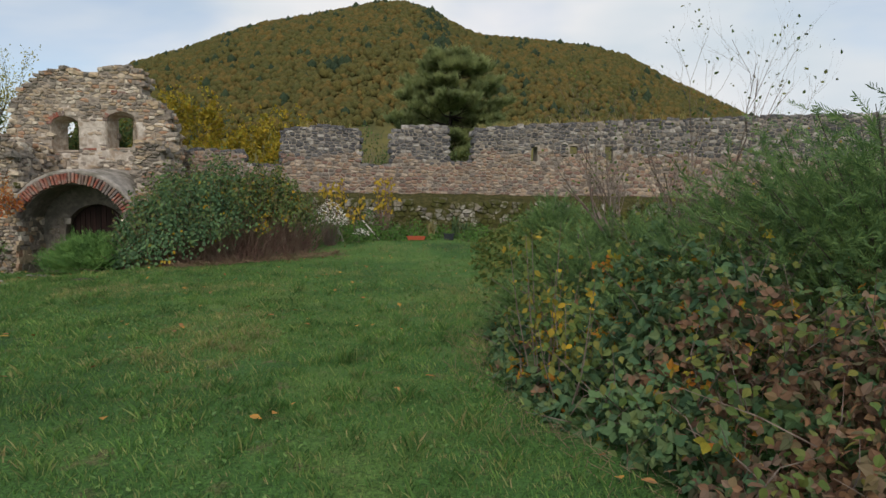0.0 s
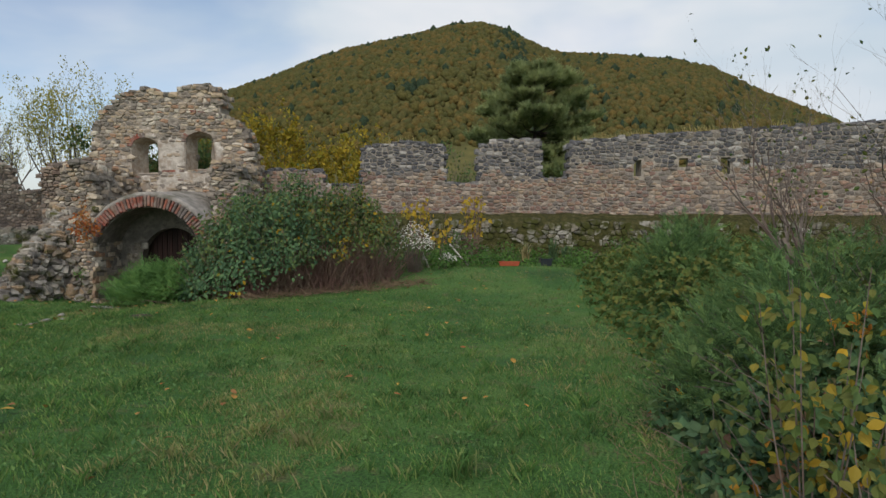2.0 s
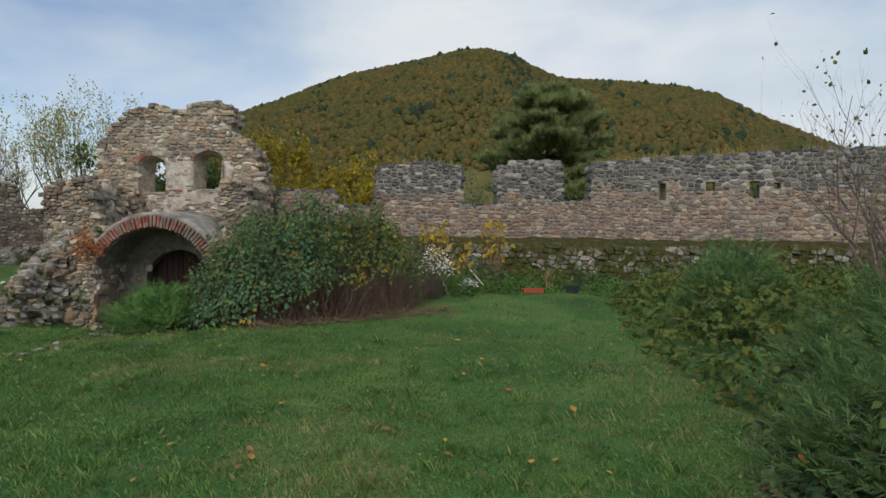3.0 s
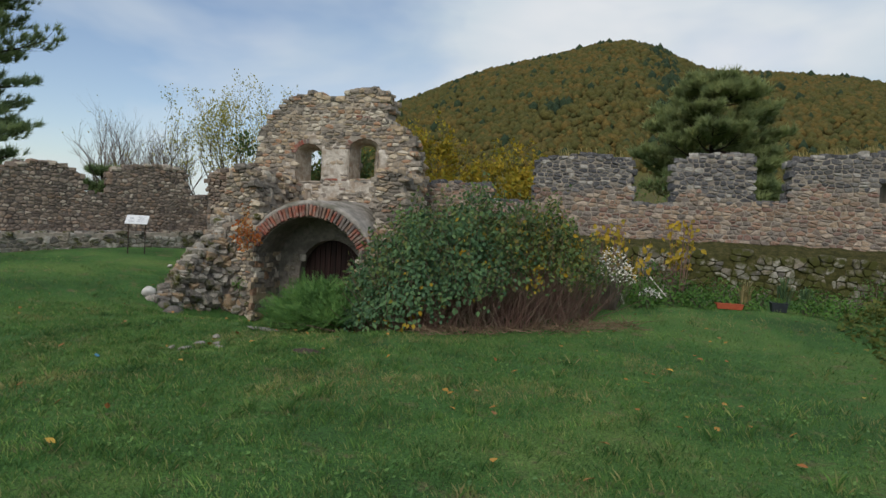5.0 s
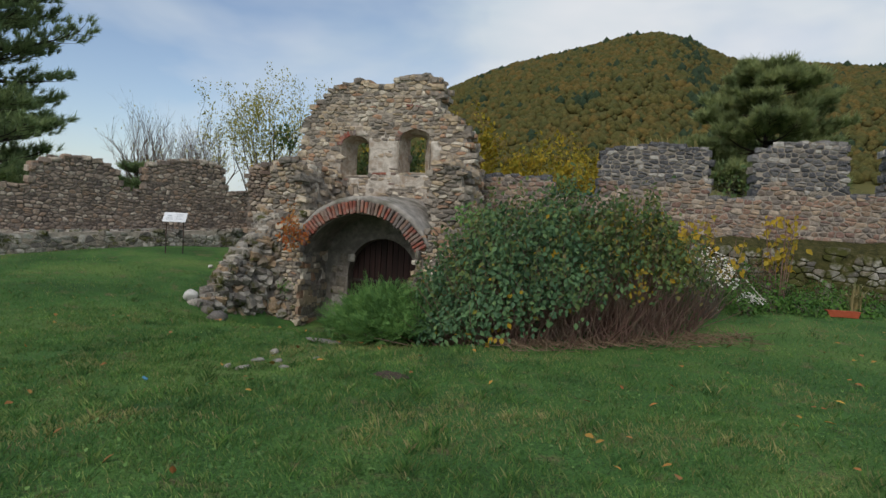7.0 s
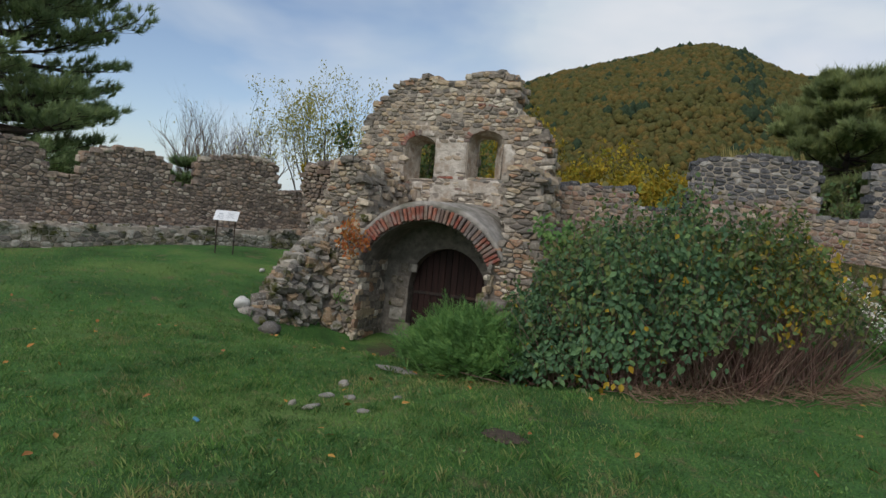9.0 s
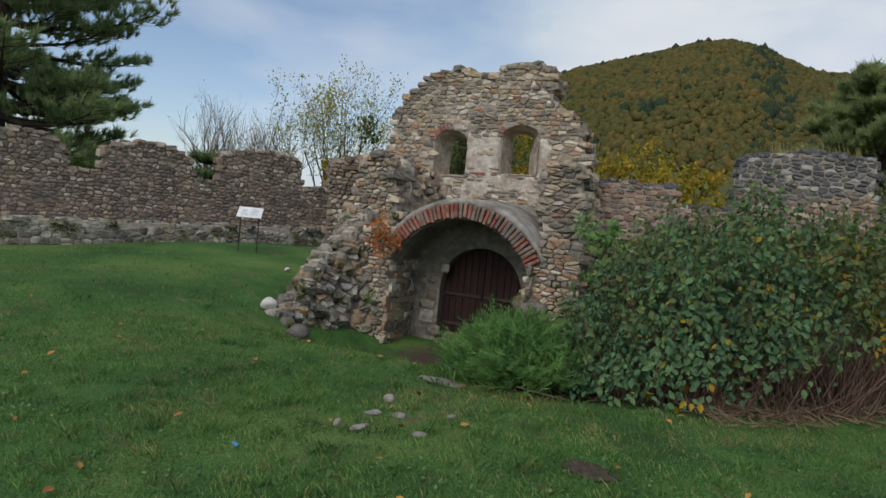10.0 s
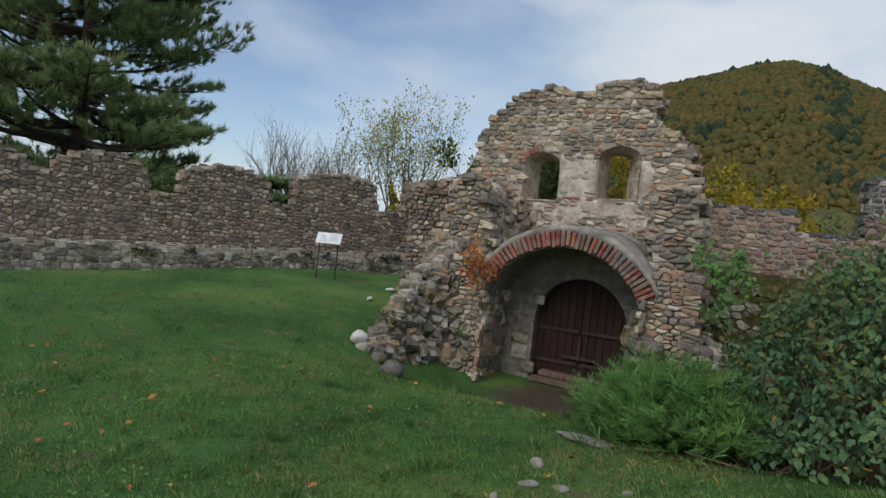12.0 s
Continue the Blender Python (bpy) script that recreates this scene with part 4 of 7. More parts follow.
def heap(name, label, u0, u1, d0, d1, top, n, seed, size=(0.16, 0.36), singles=300, pile=None):
    """Loose fallen masonry: a lumpy core set with tumbled stones."""
    rng = random.Random(seed)
    ob = thing(name, label, "rubble", RUIN)
    bm = bmesh.new()
    step = 0.16
    us, ds = int((u1 - u0) / step) + 1, int((d1 - d0) / step) + 1
    g = {}
    for i in range(us):
        for j in range(ds):
            u, d = u0 + i * step, d0 + j * step
            g[i, j] = bm.verts.new((u, d, top(u, d) - 0.10 + 0.05 * noise.noise((u * 4, d * 4, 0))))
    for i in range(us - 1):
        for j in range(ds - 1):
            bm.faces.new((g[i, j], g[i + 1, j], g[i + 1, j + 1], g[i, j + 1]))
    part("heap_core", bm, M_MORTAR_D, ob, "earth and broken mortar", True)
    soup = Soup()
    count = 0
    for _ in range(n * 6):
        if count >= n:
            break
        u, d = rng.uniform(u0, u1), rng.uniform(d0, d1)
        z = top(u, d)
        p = RUIN @ Vector((u, d, 0))
        if z < ground_z(p.x, p.y) - (0.4 if u > -2.1 else 0.05):
            continue
        # stones lie denser on the steep front
        du, dd = (top(u + 0.05, d) - top(u - 0.05, d)) * 10, (top(u, d + 0.05) - top(u, d - 0.05)) * 10
        steep = math.hypot(du, dd)
        if rng.random() > 0.3 + 0.25 * steep and u < -2.1:
            continue
        nrm = Vector((-du * 0.16, -dd * 0.16, 1)).normalized()
        w = rng.uniform(*size) * rng.choice((0.7, 1, 1, 1.25))
        m = Matrix.Translation((u, d, z - 0.02)) @ nrm.to_track_quat("Z", "Y").to_matrix().to_4x4() @ pose(0, 0, 0, rng.uniform(-15, 15), rng.uniform(-15, 15), rng.uniform(0, 360)) @ Matrix.Diagonal((w, w * rng.uniform(0.6, 0.9), w * rng.uniform(0.45, 0.75), 1))
        k = rng.randrange(9)
        if count < singles:
            st = new("stone", SHAPES["heap"][k])
            st.parent = ob
            st.matrix_local = m
        else:
            vs, fs = SHAPE_ARRAYS_B[k]
            soup.add(vs @ np.array(m.to_3x3()).T + np.array(m.translation), fs)
        count += 1
    if soup.n:
        part_of("stones", soup, MATS["heap_many"], ob, kind="stuff")
    return ob


def left_top(u, d):
    """Spill of the left flank: high at the stub, falling outward and forward."""
    crest = 1.75 - 2.1 * max(0, -3.1 - u)
    near_jamb = smooth(-3.3, -2.05, u)
    fall = 0.85 + 7.5 * near_jamb ** 2.5
    a = crest - fall * max(0, 0.35 - d) ** 0.95
    return max(-1.6, a - 0.3 * noise.noise((u * 1.3, d * 1.3, 3)) * (1 - 0.6 * near_jamb))


heap("rubble_heap", "collapsed rubble flank of the gatehouse, loose mossy stones", -4.9, -2.0, -2.4, 2.5, left_top, 1700, 51, (0.14, 0.32))


def right_top(u, d):
    a = 0.42 - 1.2 * max(0, abs(u - 1.6) - 0.5) - 1.0 * max(0, 0.3 - d)
    return max(-1.6, a + 0.1 * noise.noise((u * 2, d * 2, 8)))


heap("rubble_heap", "fallen stones at the foot of the pier", 0.95, 2.6, -1.0, 1.2, right_top, 90, 52, (0.2, 0.45))

# ---- wooded hill ----
HILL_D = 460.0
HILL = [(64, -2.0), (52, -1.5), (49.5, 4.0), (47, 9.0), (44.6, 11.0), (40.8, 12.4), (37.7, 13.9), (34.4, 15.1), (29.8, 16.1), (24.8, 17.15), (22.3, 17.3), (19.8, 16.65), (16.7, 15.2), (15.0, 14.7), (12.4, 14.6), (9.5, 14.35), (5.7, 13.8), (2.5, 12.9), (-0.5, 11.1), (-3.8, 9.3), (-8, 7.2), (-14, 4.7), (-24, 2.5), (-45, 1.0), (-70, 0)]


def hill_el(az):
    for (a0, e0), (a1, e1) in zip(HILL, HILL[1:]):
        if a1 <= az <= a0:
            return e0 + (e1 - e0) * (a0 - az) / (a0 - a1) - 0.42
    return -1.0


def hill_point(az, k):
    """k from 0 at the foot to 1 on the ridge."""
    d = 130 + (HILL_D - 130) * k
    ridge = max(0.0, math.tan(radians(hill_el(az)))) * HILL_D
    x, y = -d * math.sin(radians(az)), d * math.cos(radians(az))
    z = -8 + (ridge + 8) * (0.25 * k + 0.75 * smooth(0, 1, k)) + 6 * k * (1 - k) * 4 * noise.noise((x * 0.012, y * 0.012, 0)) - 3 * k
    return x, y, z


def build_hill():
    bm = bmesh.new()
    A, K = 110, 34
    g = [[bm.verts.new(hill_point(64 - 134 * i / A, j / K)) for j in range(K + 1)] for i in range(A + 1)]
    for i in range(A):
        for j in range(K):
            bm.faces.new((g[i][j], g[i + 1][j], g[i + 1][j + 1], g[i][j + 1]))
    bmesh.ops.recalc_face_normals(bm, faces=bm.faces[:])
    ob = part("hill", bm, M_FOREST_FLOOR, None, "steep hill under autumn forest", True)
    tagged(ob, category="hill", kind="structure")
    rng = random.Random(9)
    bmi = bmesh.new()
    bmesh.ops.create_icosphere(bmi, subdivisions=1, radius=1)
    tv, tf = np.array([v.co[:] for v in bmi.verts]), [tuple(v.index for v in f.verts) for f in bmi.faces]
    bmi.free()
    kinds = []
    for s in range(6):
        v = tv.copy()
        for q in range(len(v)):
            p = Vector(v[q])
            v[q] = v[q] * (1 + 0.5 * noise.noise(p * 2.1 + Vector((s * 9, 0, 0))) + 0.34 * noise.noise(p * 4.7 + Vector((s * 5, 3, 0))))
        kinds.append(v)
    groups = {"leafy": [[] for _ in range(6)], "dark": [[] for _ in range(6)]}
    for _ in range(34000):
        az = rng.uniform(-22, 58)
        k = math.sqrt(rng.uniform(0.10, 1.0))
        x, y, z = hill_point(az, k)
        r = rng.uniform(1.0, 2.1) * (1.35 if rng.random() < 0.3 else 1.0)
        dark = noise.noise((x * 0.02 + 4, y * 0.02, 1.7)) > 0.55 or (abs(az - 20.5 + 4 * (1 - k)) < 1.3 and rng.random() < 0.2) or rng.random() < 0.02
        groups["dark" if dark else "leafy"][rng.randrange(6)].append((x, y, z + r * 0.35, r, rng.uniform(0, 6.28), 1.7 if dark else rng.uniform(0.85, 1.2)))
    for key, mat, label in (("leafy", M_FOREST, "dense autumn broadleaf crowns, olive and ochre"), ("dark", M_FOREST_D, "dark green conifer crowns among the broadleaves")):
        soup = Soup()
        for s, rows in enumerate(groups[key]):
            a = np.array(rows)
            c, n = np.cos(a[:, 4]), np.sin(a[:, 4])
            t = np.zeros((len(a), 3, 3))
            t[:, 0, 0], t[:, 0, 1], t[:, 1, 0], t[:, 1, 1], t[:, 2, 2] = c * a[:, 3], -n * a[:, 3], n * a[:, 3], c * a[:, 3], a[:, 3] * a[:, 5]
            soup.many(kinds[s], tf, t, a[:, :3])
        thing_mesh("forest", soup, mat, label, "forest", "stuff", smooth=True)


def crown_material(name, colours):
    def build(t, b, link):
        r = ramp_of(t, colours)
        big = noise_of(t, 0.022, 6.0, 0.66, "World")
        add = t.nodes.new("ShaderNodeMath")
        add.operation = "MULTIPLY_ADD"
        add.inputs[1].default_value = 0.32
        link(varied(t, True), add.inputs[0])
        sub = t.nodes.new("ShaderNodeMath")
        sub.operation = "SUBTRACT"
        sub.inputs[1].default_value = 0.2
        link(big.outputs["Fac"], sub.inputs[0])
        link(sub.outputs[0], add.inputs[2])
        link(add.outputs[0], r.inputs["Fac"])
        n = noise_of(t, 1.1, 5.0, 0.7, "World")
        s = ramp_of(t, [(0.55, 0.55, 0.55), (1.3, 1.3, 1.3)], [0.3, 0.72])
        link(n.outputs["Fac"], s.inputs["Fac"])
        link(mixed(t, r.outputs["Color"], s.outputs["Color"], 1.0, "MULTIPLY"), b.inputs["Base Color"])
        b.inputs["Roughness"].default_value = 0.95
        b.inputs["Specular IOR Level"].default_value = 0.05
        bumped(t, b, n.outputs["Fac"], 0.6, 0.8)
    return material(name, build)


M_FOREST = crown_material("autumn_forest", [(0.036, 0.052, 0.027), (0.064, 0.074, 0.030), (0.108, 0.096, 0.032), (0.076, 0.082, 0.031), (0.145, 0.104, 0.034), (0.074, 0.080, 0.032), (0.160, 0.120, 0.036), (0.135, 0.084, 0.036)])
M_FOREST_D = crown_material("conifer_forest", [(0.026, 0.044, 0.028), (0.036, 0.056, 0.031), (0.050, 0.068, 0.034)])
M_FOREST_FLOOR = mottled("forest_floor", (0.055, 0.06, 0.022), (0.13, 0.115, 0.035), 0.12, 0.95, 0.2)
build_hill()

# ---- vegetation ----
nr = np.random.RandomState(4)
OVATE = ([(0, 0, 0), (-0.28, 0.25, 0.06), (-0.34, 0.5, 0.07), (-0.18, 0.8, 0.02), (0, 1.05, -0.08), (0.18, 0.8, 0.02), (0.34, 0.5, 0.07), (0.28, 0.25, 0.06), (0, 0.5, -0.02)],
         [(0, 8, 1), (1, 8, 2), (2, 8, 3), (3, 8, 4), (4, 8, 5), (5, 8, 6), (6, 8, 7), (7, 8, 0)])
SIMPLE = ([(0, 0, 0), (-0.3, 0.45, 0.07), (0, 1, -0.05), (0.3, 0.45, 0.07)], [(0, 2, 1), (0, 3, 2)])
BLADE = ([(-0.5, 0, 0), (0.5, 0, 0), (0.28, 0.0, 0.6), (0, 0.22, 1.0)], [(0, 1, 2), (0, 2, 3)])


def spray(shoots=15, seed=2):
    """A plume of scale-leaved juniper twigs along +y, forward-swept and uneven."""
    r = random.Random(seed)
    v, f = [], []
    for i in range(shoots):
        y = 0.08 + 0.86 * i / shoots
        side = (1 if i % 2 else -1) * r.uniform(0.5, 1.0)
        ln = (0.30 * (1 - 0.55 * y)) * r.uniform(0.6, 1.25)
        tip = Vector((side * ln * 0.62, y + ln * r.uniform(0.75, 1.1), 0.12 * y + ln * r.uniform(-0.35, 0.45)))
        base = Vector((0, y, 0.10 * y - 0.08 * y * y))
        mid = base.lerp(tip, 0.55)
        n = len(v)
        v += [tuple(base), tuple(mid + Vector((0.022, -0.012, 0.0))), tuple(tip), tuple(mid + Vector((-0.022, 0.012, 0.012)))]
        f += [(n, n + 1, n + 2), (n, n + 2, n + 3)]
    n = len(v)
    v += [(-0.018, 0, 0), (0.018, 0, 0), (0, 1.12, 0.06)]
    f.append((n, n + 1, n + 2))
    return v, f


def tuft(blades=22, spread=0.62):
    """A round tuft of long needles about +y."""
    r = random.Random(3)
    v, f = [], []
    for i in range(blades):
        a = 2 * math.pi * i / blades
        d = Vector((math.cos(a) * spread * r.uniform(0.5, 1.1), r.uniform(0.35, 1.0), math.sin(a) * spread * r.uniform(0.5, 1.1)))
        side = d.cross(Vector((0.3, 0.9, 0.2))).normalized() * 0.06
        n = len(v)
        b = Vector((0, r.uniform(-0.1, 0.5), 0))
        v += [tuple(b - side), tuple(b + side), tuple(b + d)]
        f.append((n, n + 1, n + 2))
    return v, f


FROND, TUFT = spray(), tuft()


def compound(turned=(0, 68, -68), scale=(0.62, 0.55, 0.55)):
    """A bramble leaf: three toothed leaflets on one stalk."""
    v, f = [], []
    for w, k in zip(turned, scale):
        c, s = math.cos(radians(w)), math.sin(radians(w))
        n = len(v)
        for x, y, z in OVATE[0]:
            x, y = x * 1.15 * k, y * k + 0.04
            v.append((x * c - y * s, 0.38 + x * s + y * c, z * k - 0.06 * abs(w) / 68))
        f += [tuple(i + n for i in q) for q in OVATE[1]]
    n = len(v)
    v += [(-0.012, 0, 0), (0.012, 0, 0), (0, 0.45, 0)]
    f.append((n, n + 1, n + 2))
    return v, f


TRIFOLIATE = compound()


def scatter_leaves(soup, places, dirs, sizes, template, roll=1.2):
    n = len(places)
    if n:
        soup.many(template[0], template[1], turns_to(dirs, nr.uniform(-roll, roll, n), sizes), places)


def facing_leaves(soup, places, normals, sizes, template, droop=0.8):
    """Leaves whose blades face along the normals, hanging downhill."""
    z = normals / np.linalg.norm(normals, axis=1, keepdims=True)
    d = np.stack([nr.normal(0, 0.8, len(z)), nr.normal(0, 0.8, len(z)), nr.normal(-droop, 0.7, len(z))], 1) + z * 0.4
    d -= (d * z).sum(1, keepdims=True) * z * 0.7
    d /= np.linalg.norm(d, axis=1, keepdims=True)
    x = np.cross(d, z)
    x /= np.linalg.norm(x, axis=1, keepdims=True)
    z = np.cross(x, d)
    soup.many(template[0], template[1], np.stack([x, d, z], -1) * np.asarray(sizes).reshape(-1, 1, 1), places)


def mound_points(n, footprint, height, low=0.0, skin=0.5):
    """Places through the outer layer of a mound; footprint gives bounds, height the top (0: outside)."""
    x0, x1, y0, y1 = footprint
    pts, dirs = [], []
    while len(pts) < n:
        x, y = nr.uniform(x0, x1), nr.uniform(y0, y1)
        h = height(x, y)
        if h <= 0.05:
            continue
        hx, hy = (height(x + 0.1, y) - height(x - 0.1, y)) * 5, (height(x, y + 0.1) - height(x, y - 0.1)) * 5
        steep = min(3.0, math.hypot(hx, hy))
        if nr.rand() > (1 + steep) / 4:
            continue
        k = 1 - skin * nr.rand() ** 1.6
        g = ground_z(x, y)
        z = max(low * h, h * k + nr.normal(0, 0.05))
        pts.append((x, y, g + z))
        dirs.append((-hx * 0.6 + nr.normal(0, 0.75), -hy * 0.6 + nr.normal(0, 0.75), 0.7 + nr.normal(0, 0.5)))
    return np.array(pts), np.array(dirs)


GREEN = [(0.055, 0.100, 0.046), (0.082, 0.146, 0.060), (0.115, 0.180, 0.066), (0.070, 0.126, 0.066), (0.150, 0.200, 0.066), (0.095, 0.150, 0.058)]
M_SHRUB = leaf_material("shrub_leaf", GREEN + [(0.165, 0.160, 0.062), (0.150, 0.130, 0.070)], rough=0.5)
M_SHRUB_Y = leaf_material("yellowing_leaf", [(0.310, 0.207, 0.021), (0.238, 0.208, 0.044), (0.393, 0.269, 0.031), (0.149, 0.178, 0.044)])
M_SHRUB_B = leaf_material("deep_green_shrub_leaf", [(0.056, 0.118, 0.070), (0.086, 0.176, 0.094), (0.118, 0.220, 0.106), (0.074, 0.150, 0.098), (0.142, 0.240, 0.104)], rough=0.5)
M_BRAMBLE = leaf_material("bramble_leaf", [(0.050, 0.112, 0.066), (0.075, 0.160, 0.088), (0.104, 0.190, 0.084), (0.060, 0.125, 0.078), (0.140, 0.195, 0.078), (0.090, 0.165, 0.100)])
M_BRAMBLE_R = leaf_material("withered_bramble_leaf", [(0.15, 0.09, 0.07), (0.21, 0.125, 0.085), (0.115, 0.08, 0.066), (0.27, 0.16, 0.10), (0.10, 0.115, 0.065), (0.20, 0.14, 0.115), (0.12, 0.14, 0.08)])
M_BRAMBLE_Y = leaf_material("yellow_bramble_leaf", [(0.414, 0.253, 0.034), (0.460, 0.161, 0.034), (0.230, 0.218, 0.034), (0.345, 0.310, 0.046)])
M_JUNIPER = leaf_material("juniper_spray", [(0.066, 0.140, 0.062), (0.100, 0.190, 0.076), (0.145, 0.245, 0.090), (0.076, 0.155, 0.072), (0.17, 0.27, 0.10)], rough=0.6, through_light=0.3, patch=2.2, swing=(0.5, 1.6))
M_JUNIPER_B = leaf_material("bright_juniper_spray", [(0.083, 0.193, 0.072), (0.127, 0.264, 0.088), (0.165, 0.308, 0.099)], rough=0.6, through_light=0.3)
M_NEEDLE = leaf_material("pine_needle", [(0.17, 0.25, 0.14), (0.23, 0.32, 0.165), (0.29, 0.37, 0.18)], rough=0.6, through_light=0.5, patch=0.8)
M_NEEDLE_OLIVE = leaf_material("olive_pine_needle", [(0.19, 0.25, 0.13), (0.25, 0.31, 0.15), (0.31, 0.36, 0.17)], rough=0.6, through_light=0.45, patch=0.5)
M_ORANGE = leaf_material("orange_creeper_leaf", [(0.40, 0.125, 0.040), (0.30, 0.085, 0.032), (0.42, 0.19, 0.055), (0.24, 0.14, 0.06)])
M_FALLEN = leaf_material("fallen_leaf", [(0.299, 0.115, 0.040), (0.264, 0.140, 0.066), (0.391, 0.230, 0.057), (0.345, 0.149, 0.057), (0.437, 0.322, 0.069)], rough=0.7, through_light=0.05)
M_GRASS = leaf_material("grass_blade", [(0.046, 0.120, 0.034), (0.074, 0.180, 0.050), (0.110, 0.225, 0.062), (0.054, 0.140, 0.050), (0.160, 0.260, 0.080), (0.22, 0.25, 0.11)], rough=0.5, through_light=0.3, patch=1.3, swing=(0.42, 1.62))
M_GRASS_DRY = leaf_material("worn_grass_blade", [(0.23, 0.23, 0.10), (0.13, 0.215, 0.065), (0.30, 0.26, 0.145), (0.17, 0.235, 0.085)], rough=0.6, through_light=0.2, patch=2.0)
M_YELLOW = leaf_material("autumn_yellow_leaf", [(0.253, 0.196, 0.023), (0.368, 0.276, 0.034), (0.231, 0.231, 0.041), (0.299, 0.196, 0.023)])
M_PALELEAF = leaf_material("pale_yellow_leaf", [(0.36, 0.35, 0.10), (0.46, 0.42, 0.15), (0.38, 0.40, 0.14)], through_light=0.4)
M_WHITE = leaf_material("white_petal", [(0.62, 0.64, 0.68), (0.75, 0.76, 0.78)])
M_WEED = leaf_material("weed_leaf", [(0.07, 0.16, 0.06), (0.11, 0.23, 0.075), (0.16, 0.28, 0.095), (0.09, 0.19, 0.085)], patch=1.2)
M_STRAW = mottled("dry_straw", (0.13, 0.09, 0.06), (0.28, 0.20, 0.13), 20.0, 0.9, 0.2)


M_SHOOT = leaf_material("shoot_leaf", [(0.06, 0.12, 0.04), (0.10, 0.15, 0.045), (0.16, 0.16, 0.045), (0.075, 0.13, 0.05)])


def rnd_canes(soup, roots, tips, radius, sag=0.25, sides=3):
    for a, b in zip(roots, tips):
        a, b = Vector(a), Vector(b)
        mid = (a + b) / 2 + Vector((nr.normal(0, 0.08), nr.normal(0, 0.08), sag * (b - a).length * 0.5))
        tube(soup, [a, a * 0.25 + mid * 0.5 + b * 0.25, b], [radius, radius * 0.8, radius * 0.35], sides)


# leafy shrub with red-brown canes before the north wall
SC, SA = (-8.1, 12.35), radians(57)


def shrub_h(x, y):
    dx, dy = x - SC[0], y - SC[1]
    a, b = (dx * math.cos(SA) + dy * math.sin(SA)) / 2.45, (-dx * math.sin(SA) + dy * math.cos(SA)) / 1.5
    k = 1 - (abs(a) ** 2.6 + abs(b) ** 2.6)
    if k <= 0:
        return 0
    return (1.98 + 0.1 * a) * k ** 0.55 + 0.55 * noise.noise((x * 1.5, y * 1.5, 3)) * k ** 0.3 + 0.5 * noise.noise((x * 4.2, y * 4.2, 6)) * k ** 0.3


